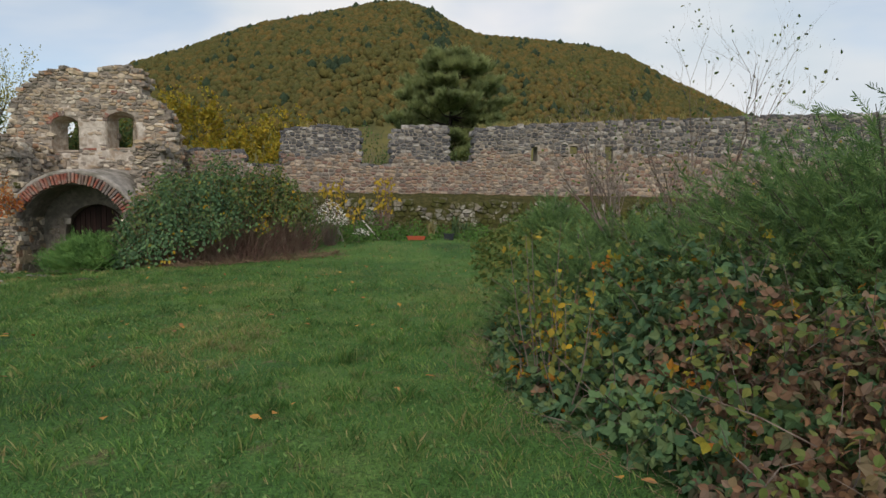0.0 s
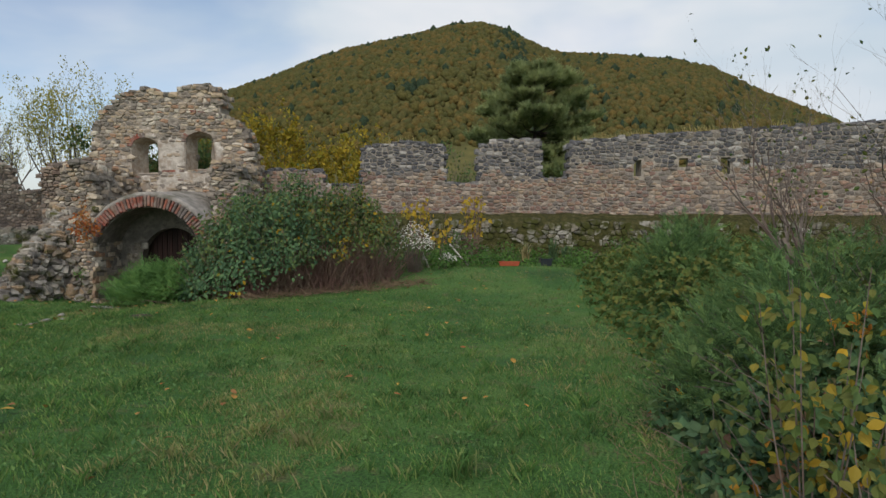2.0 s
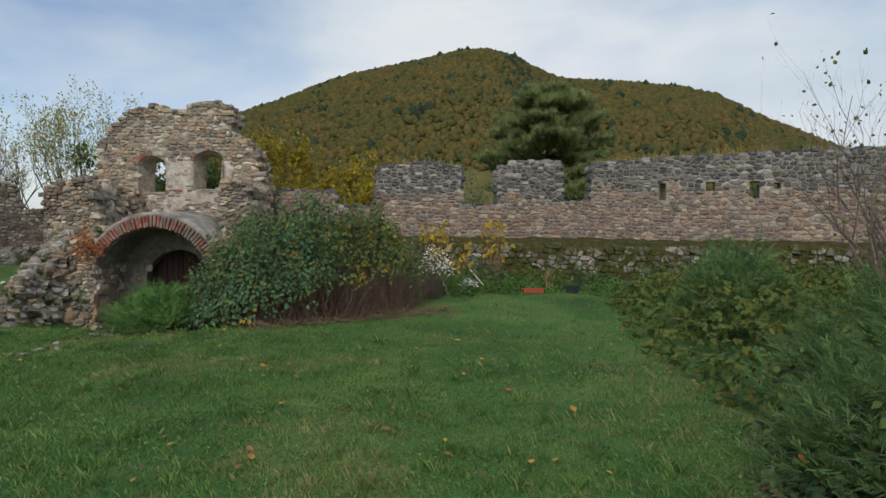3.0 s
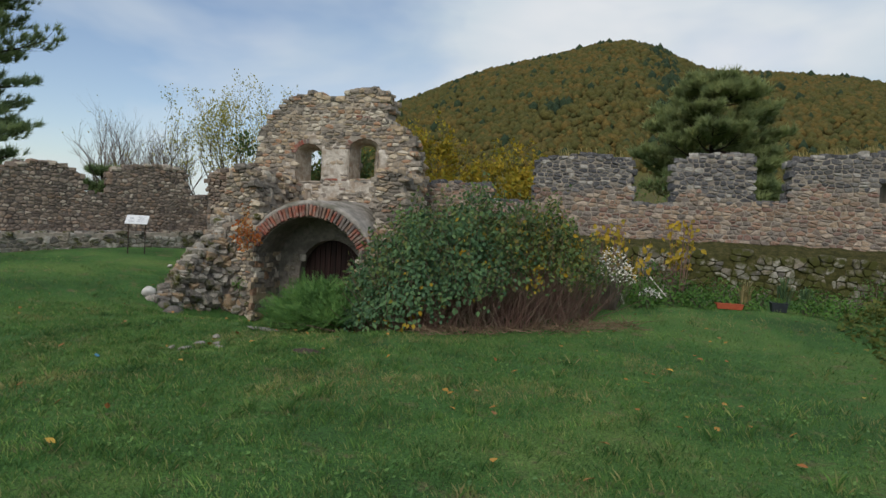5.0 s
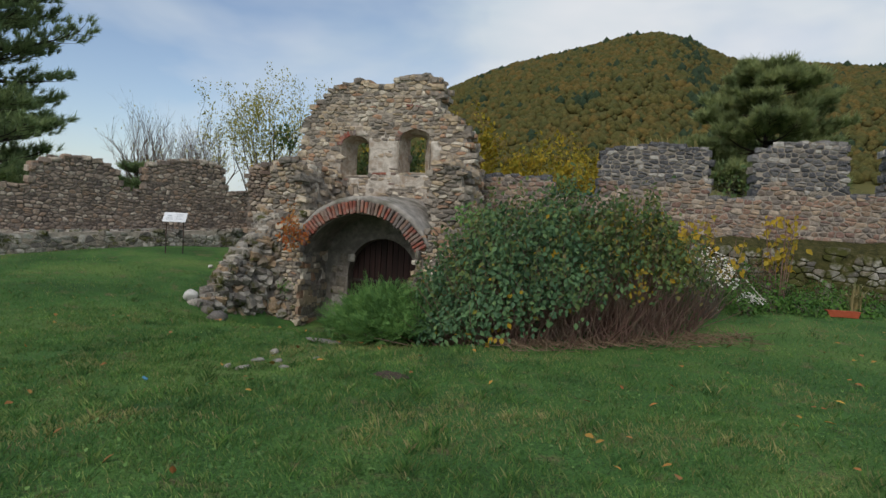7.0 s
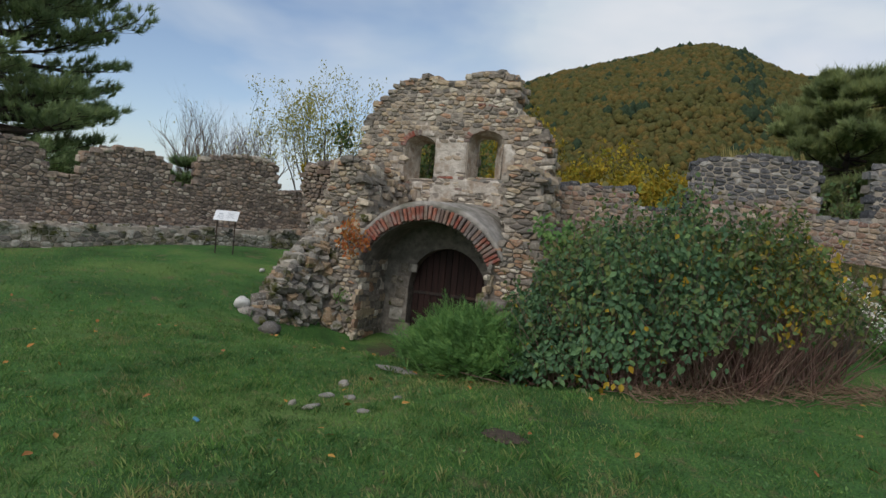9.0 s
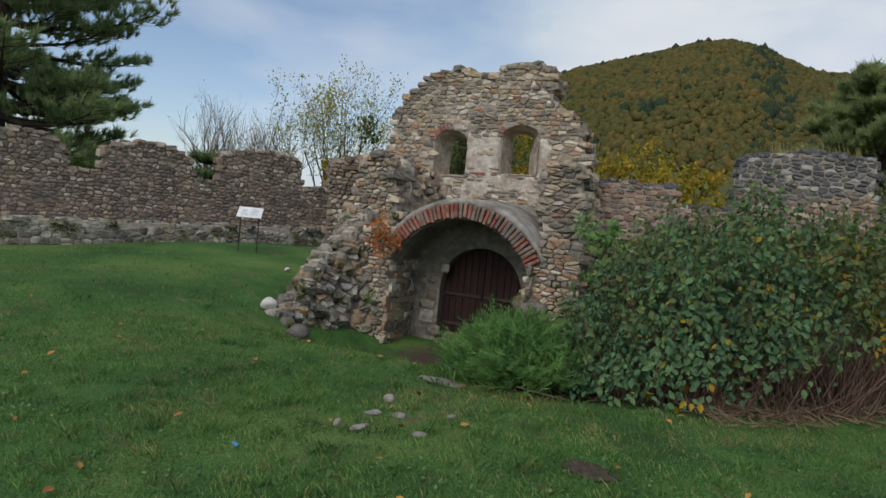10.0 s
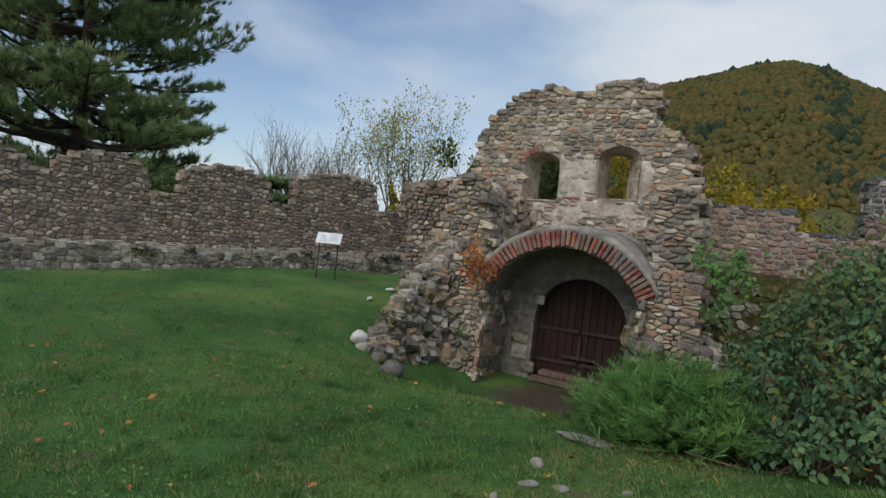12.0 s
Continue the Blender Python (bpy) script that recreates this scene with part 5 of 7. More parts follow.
def build_shrub():
    root = thing("shrub", "leafy green shrub yellowing below over bare red-brown canes", "shrub", Matrix.Translation((SC[0], SC[1], 0)))
    inv = np.array([SC[0], SC[1], 0])
    box4 = (-11.5, -5.5, 9, 15.5)
    pts, dirs = mound_points(27000, box4, shrub_h, 0.08, 0.95)
    along = (pts[:, 0] - SC[0]) * math.cos(SA) + (pts[:, 1] - SC[1]) * math.sin(SA)
    front = -(-(pts[:, 0] - SC[0]) * math.sin(SA) + (pts[:, 1] - SC[1]) * math.cos(SA))
    hz = np.array([p[2] - ground_z(p[0], p[1]) for p in pts])
    bare = 0.30 + 0.78 * np.clip((along + 1.9) / 2.6, 0, 1) + nr.normal(0, 0.13, len(pts))
    keep = hz > bare - 0.08
    blot = np.array([noise.noise((p[0] * 1.1, p[1] * 1.1, p[2] * 1.4)) for p in pts])
    yellow = keep & (nr.rand(len(pts)) < (np.where(blot > 0.1, 0.34, 0.04) * np.clip(1.3 - (hz - bare) * 1.3, 0, 1) + np.where(along > 0.2, 0.10, 0.0) * (blot > 0.0)))
    green = keep & ~yellow
    deep = along + 0.9 * blot + nr.normal(0, 0.35, len(pts)) < 0.1
    for name, sel, mat in (("foliage", green & ~deep, M_SHRUB), ("deep_green_foliage", green & deep, M_SHRUB_B), ("yellow_foliage", yellow, M_SHRUB_Y)):
        s = Soup()
        facing_leaves(s, pts[sel] - inv, dirs[sel] + nr.normal(0, 1.0, (sel.sum(), 3)), nr.uniform(0.045, 0.10, sel.sum()), OVATE, 1.1)
        part_of(name, s, mat, root, kind="stuff")
    # thin leafy shoots above the mass
    s, sl = Soup(), Soup()
    P, N = [], []
    while len(P) < 5200:
        x, y = nr.uniform(-11, -5.6), nr.uniform(9.4, 15.2)
        h = shrub_h(x, y)
        if h < 0.7:
            continue
        a = Vector((x - SC[0], y - SC[1], ground_z(x, y) + h * 0.7))
        b = a + Vector((nr.normal(0, 0.14) + a.x * 0.06, nr.normal(0, 0.14) + a.y * 0.06, h * 0.3 + nr.uniform(0.02, 0.34)))
        rnd_canes(s, [a], [b], 0.0035, 0.05)
        for f in np.linspace(0.2, 1.0, 10):
            P.append(a.lerp(b, f) + Vector((nr.normal(0, 0.035), nr.normal(0, 0.035), 0.0)))
            N.append((nr.normal(0, 0.8), nr.normal(-0.3, 0.8), 0.5))
    facing_leaves(sl, np.array(P), np.array(N), nr.uniform(0.045, 0.09, len(P)), OVATE)
    part_of("shoot_stems", s, M_TWIG, root, kind="stuff")
    part_of("shoot_leaves", sl, M_SHRUB, root, kind="stuff")
    s = Soup()
    n = 1900
    a, b = nr.uniform(-0.95, 0.95, n), nr.uniform(-0.9, 0.9, n)
    ok = a * a + b * b < 0.85
    a, b = a[ok], b[ok]
    gx = SC[0] + a * 2.55 * math.cos(SA) - b * 1.35 * math.sin(SA)
    gy = SC[1] + a * 2.55 * math.sin(SA) + b * 1.35 * math.cos(SA)
    roots = [(x - SC[0], y - SC[1], ground_z(x, y) - 0.02) for x, y in zip(gx, gy)]
    tips = [(r[0] * 1.02 + nr.normal(0, 0.3), r[1] * 1.02 + nr.normal(0, 0.3), r[2] + shrub_h(r[0] + SC[0], r[1] + SC[1]) * nr.uniform(0.35, 0.72)) for r in roots]
    rnd_canes(s, roots, tips, 0.009, 0.0)
    part_of("canes", s, M_CANE, root, kind="stuff")
    # dry litter at its foot
    s = Soup()
    n = 650
    t = nr.uniform(-0.6, 1.0, n)
    off = 1.0 + 0.55 * nr.rand(n) ** 2
    x = SC[0] + t * 2.5 * math.cos(SA) + off * math.sin(SA)
    y = SC[1] + t * 2.5 * math.sin(SA) - off * math.cos(SA)
    roots = [(px, py, ground_z(px, py) + nr.uniform(0.01, 0.06)) for px, py in zip(x, y)]
    tips = [(r[0] + nr.normal(0, 0.16), r[1] + nr.normal(0, 0.16), r[2] + abs(nr.normal(0.03, 0.07))) for r in roots]
    rnd_canes(s, roots, tips, 0.006, 0.05)
    thing_mesh("dry_litter", s, M_STRAW, "pale dry stalks lying at the foot of the shrub", "litter", "stuff")


build_shrub()


def build_juniper(name, label, cx, cy, rx, ry, h, n, mat, length=(0.28, 0.5), seed=1, up=0.7):
    """A spreading juniper: arching feathery branches from a low middle."""
    root = thing(name, label, "shrub", Matrix.Translation((cx, cy, ground_z(cx, cy))))
    g0 = ground_z(cx, cy)
    s, w = Soup(), Soup()
    r = random.Random(seed)
    P, D, L = [], [], []
    for i in range(n):
        a = r.uniform(0, 2 * math.pi)
        k = math.sqrt(r.uniform(0.02, 1))
        tx, ty = math.cos(a) * rx * k, math.sin(a) * ry * k
        tz = h * (1 - k ** 2.2) * r.uniform(0.7, 1.08) + r.uniform(0.05, 0.22) + ground_z(cx + tx, cy + ty) - g0
        tip = Vector((tx, ty, tz))
        base = Vector((tx * 0.25, ty * 0.25, tz * 0.25))
        if i % 6 == 0:
            tube(w, [base, (base + tip) / 2 + Vector((0, 0, 0.08)), tip], [0.016, 0.010, 0.004], 3)
        out = (tip - base).normalized()
        for q in range(5):
            f = 0.45 + 0.55 * q / 4
            p = base.lerp(tip, f) + Vector((r.gauss(0, 0.05), r.gauss(0, 0.05), r.gauss(0, 0.04)))
            P.append(p[:])
            D.append((math.cos(a) + r.gauss(0, 1.0), math.sin(a) + r.gauss(0, 1.0), 0.35 + 0.3 * out.z + up * r.uniform(-0.5, 1.6)))
            L.append(r.uniform(*length))
    scatter_leaves(s, np.array(P), np.array(D), np.array(L), FROND, 1.5)
    part_of("foliage", s, mat, root, kind="stuff")
    part_of("branches", w, M_BARK, root, kind="stuff")
    return root


build_juniper("juniper", "low feathery green juniper beside the gate path", -10.15, 10.75, 1.2, 1.0, 0.6, 640, M_JUNIPER_B, (0.2, 0.42), 3, 0.4)

# thicket along the east side of the lawn
EDGE = [(1.6, 3.4), (2.4, 2.7), (3.2, 1.75), (3.9, 0.95), (4.6, 0.5), (6.2, -0.1), (8.0, -0.15), (9.6, -0.8), (12.5, -2.05), (15.5, -3.0), (17.5, -3.2), (19.5, -2.9)]


def edge_x(y):
    for (y0, x0), (y1, x1) in zip(EDGE, EDGE[1:]):
        if y0 <= y <= y1:
            return x0 + (x1 - x0) * (y - y0) / (y1 - y0)
    return 9.0


def thicket_h(x, y):
    e = x - edge_x(y) + 0.25 * noise.noise((x * 1.1, y * 1.1, 5))
    if e <= 0 or x > 9:
        return 0
    top = 1.05 - 0.15 * smooth(9, 15, y) - 0.25 * smooth(15, 19, y)
    top *= 0.62 + 0.38 * smooth(3.0, 6.0, y)
    return top * (0.35 * smooth(-0.1, 0.7, e) + 0.65 * smooth(0.2, 2.0, e)) + (0.24 * noise.noise((x * 1.3, y * 1.3, 9)) + 0.2 * noise.noise((x * 3.1, y * 3.1, 19))) * smooth(0, 0.6, e)


def build_thicket():
    root = thing("bramble_thicket", "overgrown bramble thicket, green leaves turning red, brown and yellow", "bush", Matrix.Translation((2.0, 5.0, 0)))
    inv = np.array([2.0, 5.0, 0])
    pts, dirs = mound_points(21000, (-1.2, 6.5, 1.7, 8.0), thicket_h, 0.03, 0.8)
    far_p, far_d = mound_points(9000, (-3.4, 5.5, 8.0, 19.0), thicket_h, 0.03, 0.55)
    zz = np.array([p[2] for p in pts])
    wither = np.array([smooth(1.45, 2.3, p[0] + 0.5 * noise.noise((p[0] * 1.2, p[1] * 1.2, 2))) * (1 - smooth(4.3, 5.3, p[1])) * (1 - 0.6 * smooth(0.7, 1.2, p[2])) for p in pts])
    red = nr.rand(len(pts)) < 0.05 + 0.88 * wither
    patch = np.array([noise.noise((p[0] * 1.5, p[1] * 1.5, p[2] * 1.5)) for p in pts])
    yel = ~red & (nr.rand(len(pts)) < np.where(patch > 0.2, 0.36, 0.03))
    grn = ~red & ~yel
    for name, sel, mat, size in (("green_leaves", grn, M_BRAMBLE, (0.07, 0.145)), ("withered_leaves", red, M_BRAMBLE_R, (0.06, 0.135)), ("yellow_leaves", yel, M_BRAMBLE_Y, (0.06, 0.12))):
        s = Soup()
        d = dirs[sel] + nr.normal(0, 0.8, (sel.sum(), 3))
        d[:, 2] += 0.1
        facing_leaves(s, pts[sel] - inv, d, nr.uniform(*size, sel.sum()), TRIFOLIATE, 0.5)
        part_of(name, s, mat, root, kind="stuff")
    s = Soup()
    facing_leaves(s, far_p - inv, far_d, nr.uniform(0.07, 0.15, len(far_p)), TRIFOLIATE)
    part_of("far_leaves", s, M_SHOOT, root, kind="stuff")
    s = Soup()
    roots, tips = [], []
    for _ in range(380):
        y = nr.uniform(2.0, 9.0)
        x = edge_x(y) + nr.uniform(0.25, 3.5)
        h = max(0.25, thicket_h(x, y))
        roots.append((x - 2, y - 5, ground_z(x, y)))
        tips.append((x - 2 + nr.normal(-0.06, 0.2), y - 5 + nr.normal(-0.05, 0.2), h * nr.uniform(0.7, 1.15)))
    rnd_canes(s, roots, tips, 0.0042, 0.25)
    part_of("canes", s, M_TWIG, root, kind="stuff")
    # long leafy shoots standing out of the mass
    s, P, N = Soup(), [], []
    for _ in range(150):
        y = nr.uniform(2.6, 8.5)
        x = edge_x(y) + nr.uniform(0.2, 2.6)
        h = thicket_h(x, y)
        a = Vector((x - 2, y - 5, h * 0.6))
        b = a + Vector((nr.normal(-0.1, 0.25), nr.normal(-0.05, 0.25), h * 0.4 + nr.uniform(0.05, 0.42)))
        rnd_canes(s, [a], [b], 0.005, 0.1)
        for f in np.linspace(0.35, 1.0, 9):
            P.append(a.lerp(b, f) + Vector((nr.normal(0, 0.05), nr.normal(0, 0.05), 0.03)))
            N.append((nr.normal(0, 0.6), nr.normal(-0.3, 0.6), 0.6))
    part_of("shoot_stems", s, M_TWIG, root, kind="stuff")
    s = Soup()
    facing_leaves(s, np.array(P), np.array(N), nr.uniform(0.04, 0.075, len(P)), OVATE)
    part_of("shoot_leaves", s, M_SHOOT, root, kind="stuff")
    # dry grass and stalks at the rim
    s = Soup()
    roots, tips = [], []
    for _ in range(420):
        y = nr.uniform(2.2, 8.5)
        x = edge_x(y) + nr.normal(0.05, 0.22)
        g = ground_z(x, y)
        roots.append((x, y, g))
        tips.append((x + nr.normal(-0.03, 0.08), y + nr.normal(-0.03, 0.08), g + nr.uniform(0.03, 0.16)))
    rnd_canes(s, roots, tips, 0.0022, 0.2)
    thing_mesh("dry_grass", s, M_STRAW, "dry straw-coloured grass at the rim of the thicket", "grass", "stuff")


build_thicket()
build_juniper("juniper", "large spreading dark green juniper in the thicket", 3.75, 6.4, 2.9, 1.8, 2.15, 2300, M_JUNIPER, (0.15, 0.32), 5, 0.3)
build_juniper("juniper", "dark green juniper rising from the thicket", 1.25, 8.9, 1.4, 1.3, 1.15, 700, M_JUNIPER, (0.16, 0.32), 6, 0.25)
build_juniper("juniper", "tall dark juniper near the wall bench", -0.4, 13.6, 1.0, 1.1, 1.25, 420, M_JUNIPER, (0.2, 0.38), 7, 0.6)
build_juniper("juniper", "spreading juniper at the lawn's edge", 0.9, 6.9, 1.0, 0.9, 0.95, 500, M_JUNIPER, (0.15, 0.3), 8, 0.2)


def grow(soup, tips, p, d, length, radius, depth, rng, spread=0.6, lift=0.15, kids=(2, 3), shrink=0.72, sides=5, fork=0.62):
    """A limb that bends and forks; tips collects the ends."""
    pts, rad = [p], [radius]
    q, e = Vector(p), Vector(d).normalized()
    n = 3
    for i in range(n):
        e = (e + Vector((rng.gauss(0, 0.13), rng.gauss(0, 0.13), rng.gauss(lift * 0.4, 0.08)))).normalized()
        q = q + e * (length / n)
        pts.append(tuple(q))
        rad.append(radius * (1 - 0.42 * (i + 1) / n))
        if depth <= 2:
            tips.append((tuple(q), tuple(e)))
    tube(soup, pts, rad, sides)
    if depth <= 0:
        return
    for _ in range(rng.randint(*kids)):
        side = Vector((rng.gauss(0, 1), rng.gauss(0, 1), rng.gauss(0, 0.6))).normalized()
        f = rng.randint(1, n)
        grow(soup, tips, pts[f], (e + side * spread + Vector((0, 0, lift))), length * shrink * rng.uniform(0.8, 1.15), rad[f] * fork, depth - 1, rng, spread, lift, kids, shrink, max(3, sides - 1), fork)


def bush_tree(name, label, x, y, z, stems, height, seed, mat=None, leaves=0, size=(0.05, 0.09), spread=0.5, depth=4, bark=None, radius=0.045, category="tree", ring=0.3, kids=(2, 3), template=SIMPLE, shrink=0.72, fork=0.66):
    rng = random.Random(seed)
    root = thing(name, label, category, Matrix.Translation((x, y, z)))
    s, tips = Soup(), []
    for i in range(stems):
        a = 2 * math.pi * (i + rng.random()) / stems
        grow(s, tips, (math.cos(a) * ring * 0.3, math.sin(a) * ring * 0.3, 0), (math.cos(a) * ring, math.sin(a) * ring, 1), height * 0.36, radius * rng.uniform(0.8, 1.2), depth, rng, spread, 0.2, kids, shrink, 5, fork)
    part_of("trunk", s, bark or M_BARK, root)
    if leaves:
        s = Soup()
        idx = nr.randint(0, len(tips), leaves)
        P = np.array([tips[i][0] for i in idx]) + nr.normal(0, height * 0.018, (leaves, 3))
        D = np.array([tips[i][1] for i in idx]) + nr.normal(0, 0.7, (leaves, 3))
        scatter_leaves(s, P, D, nr.uniform(*size, leaves), template, 1.5)
        part_of("crown", s, mat, root, kind="stuff")
    return root


bush_tree("elder_shrub", "nearly bare grey shrub with few leaves at its twig ends", 1.6, 9.2, 0.05, 7, 4.0, 71, M_SHOOT, 520, (0.035, 0.06), 0.6, 5, M_TWIG, 0.045, "shrub", 0.6, (2, 3), OVATE)
bush_tree("elder_shrub", "dry tangled grey shrub before the long wall", 3.3, 12.2, 0.1, 14, 3.0, 72, M_SHRUB_Y, 120, (0.05, 0.09), 0.8, 5, M_TWIG, 0.017, "shrub", 0.9, (2, 3))


def build_pine(name, label, x, y, z, height, reach, seed, whorls, tufts, low=0.25, size=(0.32, 0.5), lean=0.0, round_top=0.6, spokes=(6, 9), mat=None):
    """A pine: straight trunk, whorls of long level boughs, round needle tufts towards their ends."""
    rng = random.Random(seed)
    root = thing(name, label, "tree", Matrix.Translation((x, y, z)))
    s = Soup()
    tube(s, [(0, 0, -1), (lean * 0.3, 0, height * 0.35), (lean * 0.7, 0, height * 0.7), (lean, 0, height)], [height * 0.016, height * 0.013, height * 0.009, 0.04], 9)
    part_of("trunk", s, M_PINEBARK, root)
    bs, P, D, L = Soup(), [], [], []
    for w in range(whorls):
        k = low + (1 - low) * (w + rng.random() * 0.5) / whorls
        zc = height * k
        r = reach * (1 - ((k - low) / (1 - low)) ** (1 / round_top)) ** 0.75 * rng.uniform(0.8, 1.1) + 0.3
        for b in range(rng.randint(*spokes)):
            a = rng.uniform(0, 2 * math.pi)
            rr_ = r * rng.uniform(0.72, 1.04)
            tilt = rng.uniform(-0.10, 0.12)
            pts = [Vector((lean * k + math.cos(a) * rr_ * f, math.sin(a) * rr_ * f, zc + rr_ * (tilt * f - 0.20 * f * (1 - f) + 0.10 * f ** 3))) for f in (0, 0.3, 0.6, 0.85, 1)]
            tube(bs, pts, [0.09 * rr_ / 5 + 0.03, 0.07 * rr_ / 5 + 0.02, 0.05 * rr_ / 5 + 0.012, 0.02, 0.012], 5)
            out, across = Vector((math.cos(a), math.sin(a), 0)), Vector((-math.sin(a), math.cos(a), 0))
            n_twigs = 7 + int(7 * rr_ / reach)
            for q in range(n_twigs):
                f = 0.25 + 0.75 * (q + rng.random() * 0.6) / n_twigs
                j = min(3, int(f * 4))
                p = pts[j].lerp(pts[j + 1], min(1.0, f * 4 - j))
                ln = rr_ * 0.30 * (1.15 - f) + 0.35 * rng.uniform(0.6, 1.2)
                d = (out * rng.uniform(0.5, 1.0) + across * (1 if q % 2 else -1) * rng.uniform(0.4, 1.0) + Vector((0, 0, rng.uniform(0.0, 0.32)))).normalized()
                e = p + d * ln + Vector((0, 0, 0.10 * ln))
                tube(bs, [p, p.lerp(e, 0.5) - Vector((0, 0, 0.03 * ln)), e], [0.016, 0.011, 0.006], 3)
                for _ in range(max(2, int(tufts * (0.35 + ln)))):
                    g = 1.05 - 0.95 * rng.random() ** 1.4
                    P.append((p.lerp(e, g) + Vector((rng.gauss(0, 0.09 + 0.07 * ln), rng.gauss(0, 0.09 + 0.07 * ln), rng.gauss(0.05, 0.06))))[:])
                    D.append((d.x * 0.6 + rng.gauss(0, 0.3), d.y * 0.6 + rng.gauss(0, 0.3), 0.9 + rng.gauss(0, 0.25)))
                    L.append(rng.uniform(*size))
    part_of("boughs", bs, M_PINEBARK, root, kind="stuff")
    s = Soup()
    scatter_leaves(s, np.array(P), np.array(D), np.array(L), TUFT, 3.0)
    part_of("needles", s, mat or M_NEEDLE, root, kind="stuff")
    return root


build_pine("pine", "tall dark pine with layered boughs behind the wall", -34.0, 8.9, -0.6, 20.0, 6.0, 81, 27, 6, 0.05, (0.22, 0.38), 0.0, 0.5, (7, 9))
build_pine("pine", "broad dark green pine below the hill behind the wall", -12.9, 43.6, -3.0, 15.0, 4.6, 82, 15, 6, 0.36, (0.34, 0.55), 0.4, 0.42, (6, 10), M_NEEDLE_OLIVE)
build_pine("pine", "small dark pine behind the far wall", -42.0, 20.6, -2.0, 6.6, 1.6, 83, 6, 4, 0.3, (0.3, 0.45))

# trees and scrub beyond the walls
bush_tree("birch", "slender pale-leaved tree with thin yellow autumn leaves", -37.0, 26.0, -1.0, 8, 12.8, 91, M_PALELEAF, 6500, (0.10, 0.19), 0.42, 4, M_BARK, 0.12, ring=0.22)
bush_tree("bare_tree", "bare grey tree with a fan of thin twigs", -43.2, 22.6, -1.0, 10, 10.2, 92, M_PALELEAF, 120, (0.1, 0.16), 0.5, 5, M_TWIG, 0.13, ring=0.42, fork=0.76)
bush_tree("bare_tree", "bare grey tree with upright thin twigs", -41.5, 24.3, -1.0, 8, 9.6, 93, M_PALELEAF, 260, (0.12, 0.2), 0.5, 5, M_TWIG, 0.12, ring=0.36, fork=0.76)
bush_tree("bare_tree", "bare thin tree beside the ruin", -33.0, 28.5, -1.0, 5, 9.6, 94, M_PALELEAF, 260, (0.10, 0.17), 0.42, 4, M_TWIG, 0.09, ring=0.28, fork=0.7)
for i, (x, y, h, seed, lv) in enumerate(((-25.0, 33.0, 8.4, 95, 3600), (-21.5, 34.5, 7.0, 96, 3000), (-18.8, 33.0, 6.6, 97, 2600), (-28.5, 32.0, 7.2, 98, 2600), (-23.0, 38.0, 9.6, 99, 3000), (-30.5, 23.0, 3.9, 100, 900))):
    bush_tree("autumn_tree", "bright yellow autumn tree behind the wall", x, y, ground_z(x, y), 4, h, seed, M_YELLOW, lv, (0.16, 0.34), 0.55, 4, M_BARK, 0.07, ring=0.5, kids=(2, 3))
for i, (x, y, h, seed) in enumerate(((-14.5, 33.0, 7.2, 105), (-12.0, 33.5, 6.6, 106), (-16.5, 34.0, 6.8, 107), (-9.5, 35.0, 6.6, 108))):
    bush_tree("scrub", "grey half-bare scrub behind the wall", x, y, ground_z(x, y), 7, h * 0.9, seed, M_SHRUB, 520, (0.12, 0.24), 0.5, 4, M_TWIG, 0.05, "shrub", ring=0.6)

bush_tree("green_bush", "leafy green bush growing behind the ruined windows", -19.6, 18.7, ground_z(-19.6, 18.7), 7, 5.6, 111, M_SHRUB, 6000, (0.10, 0.2), 0.55, 4, M_BARK, 0.06, "shrub", ring=0.4)

# ---- lawn ----
LAWN_A, LAWN_B = (0.5, 4.5), (-10.5, 7.5)


def on_lawn(x, y):
    if x > edge_x(y) + 0.1 or shrub_h(x, y) > 0.2:
        return False
    p = NWALL.inverted() @ Vector((x, y, 0))
    if p.y > -1.0:
        return False
    q = RUIN_INV @ Vector((x, y, 0))
    if q.y > -0.3 and -9 < q.x < 3.0:
        return False
    if -4.3 < q.x < -1.9 and q.y > -0.9:
        return False
    if -1.6 < q.x < 1.0 and q.y > -1.2:
        return False
    return x > -23.4


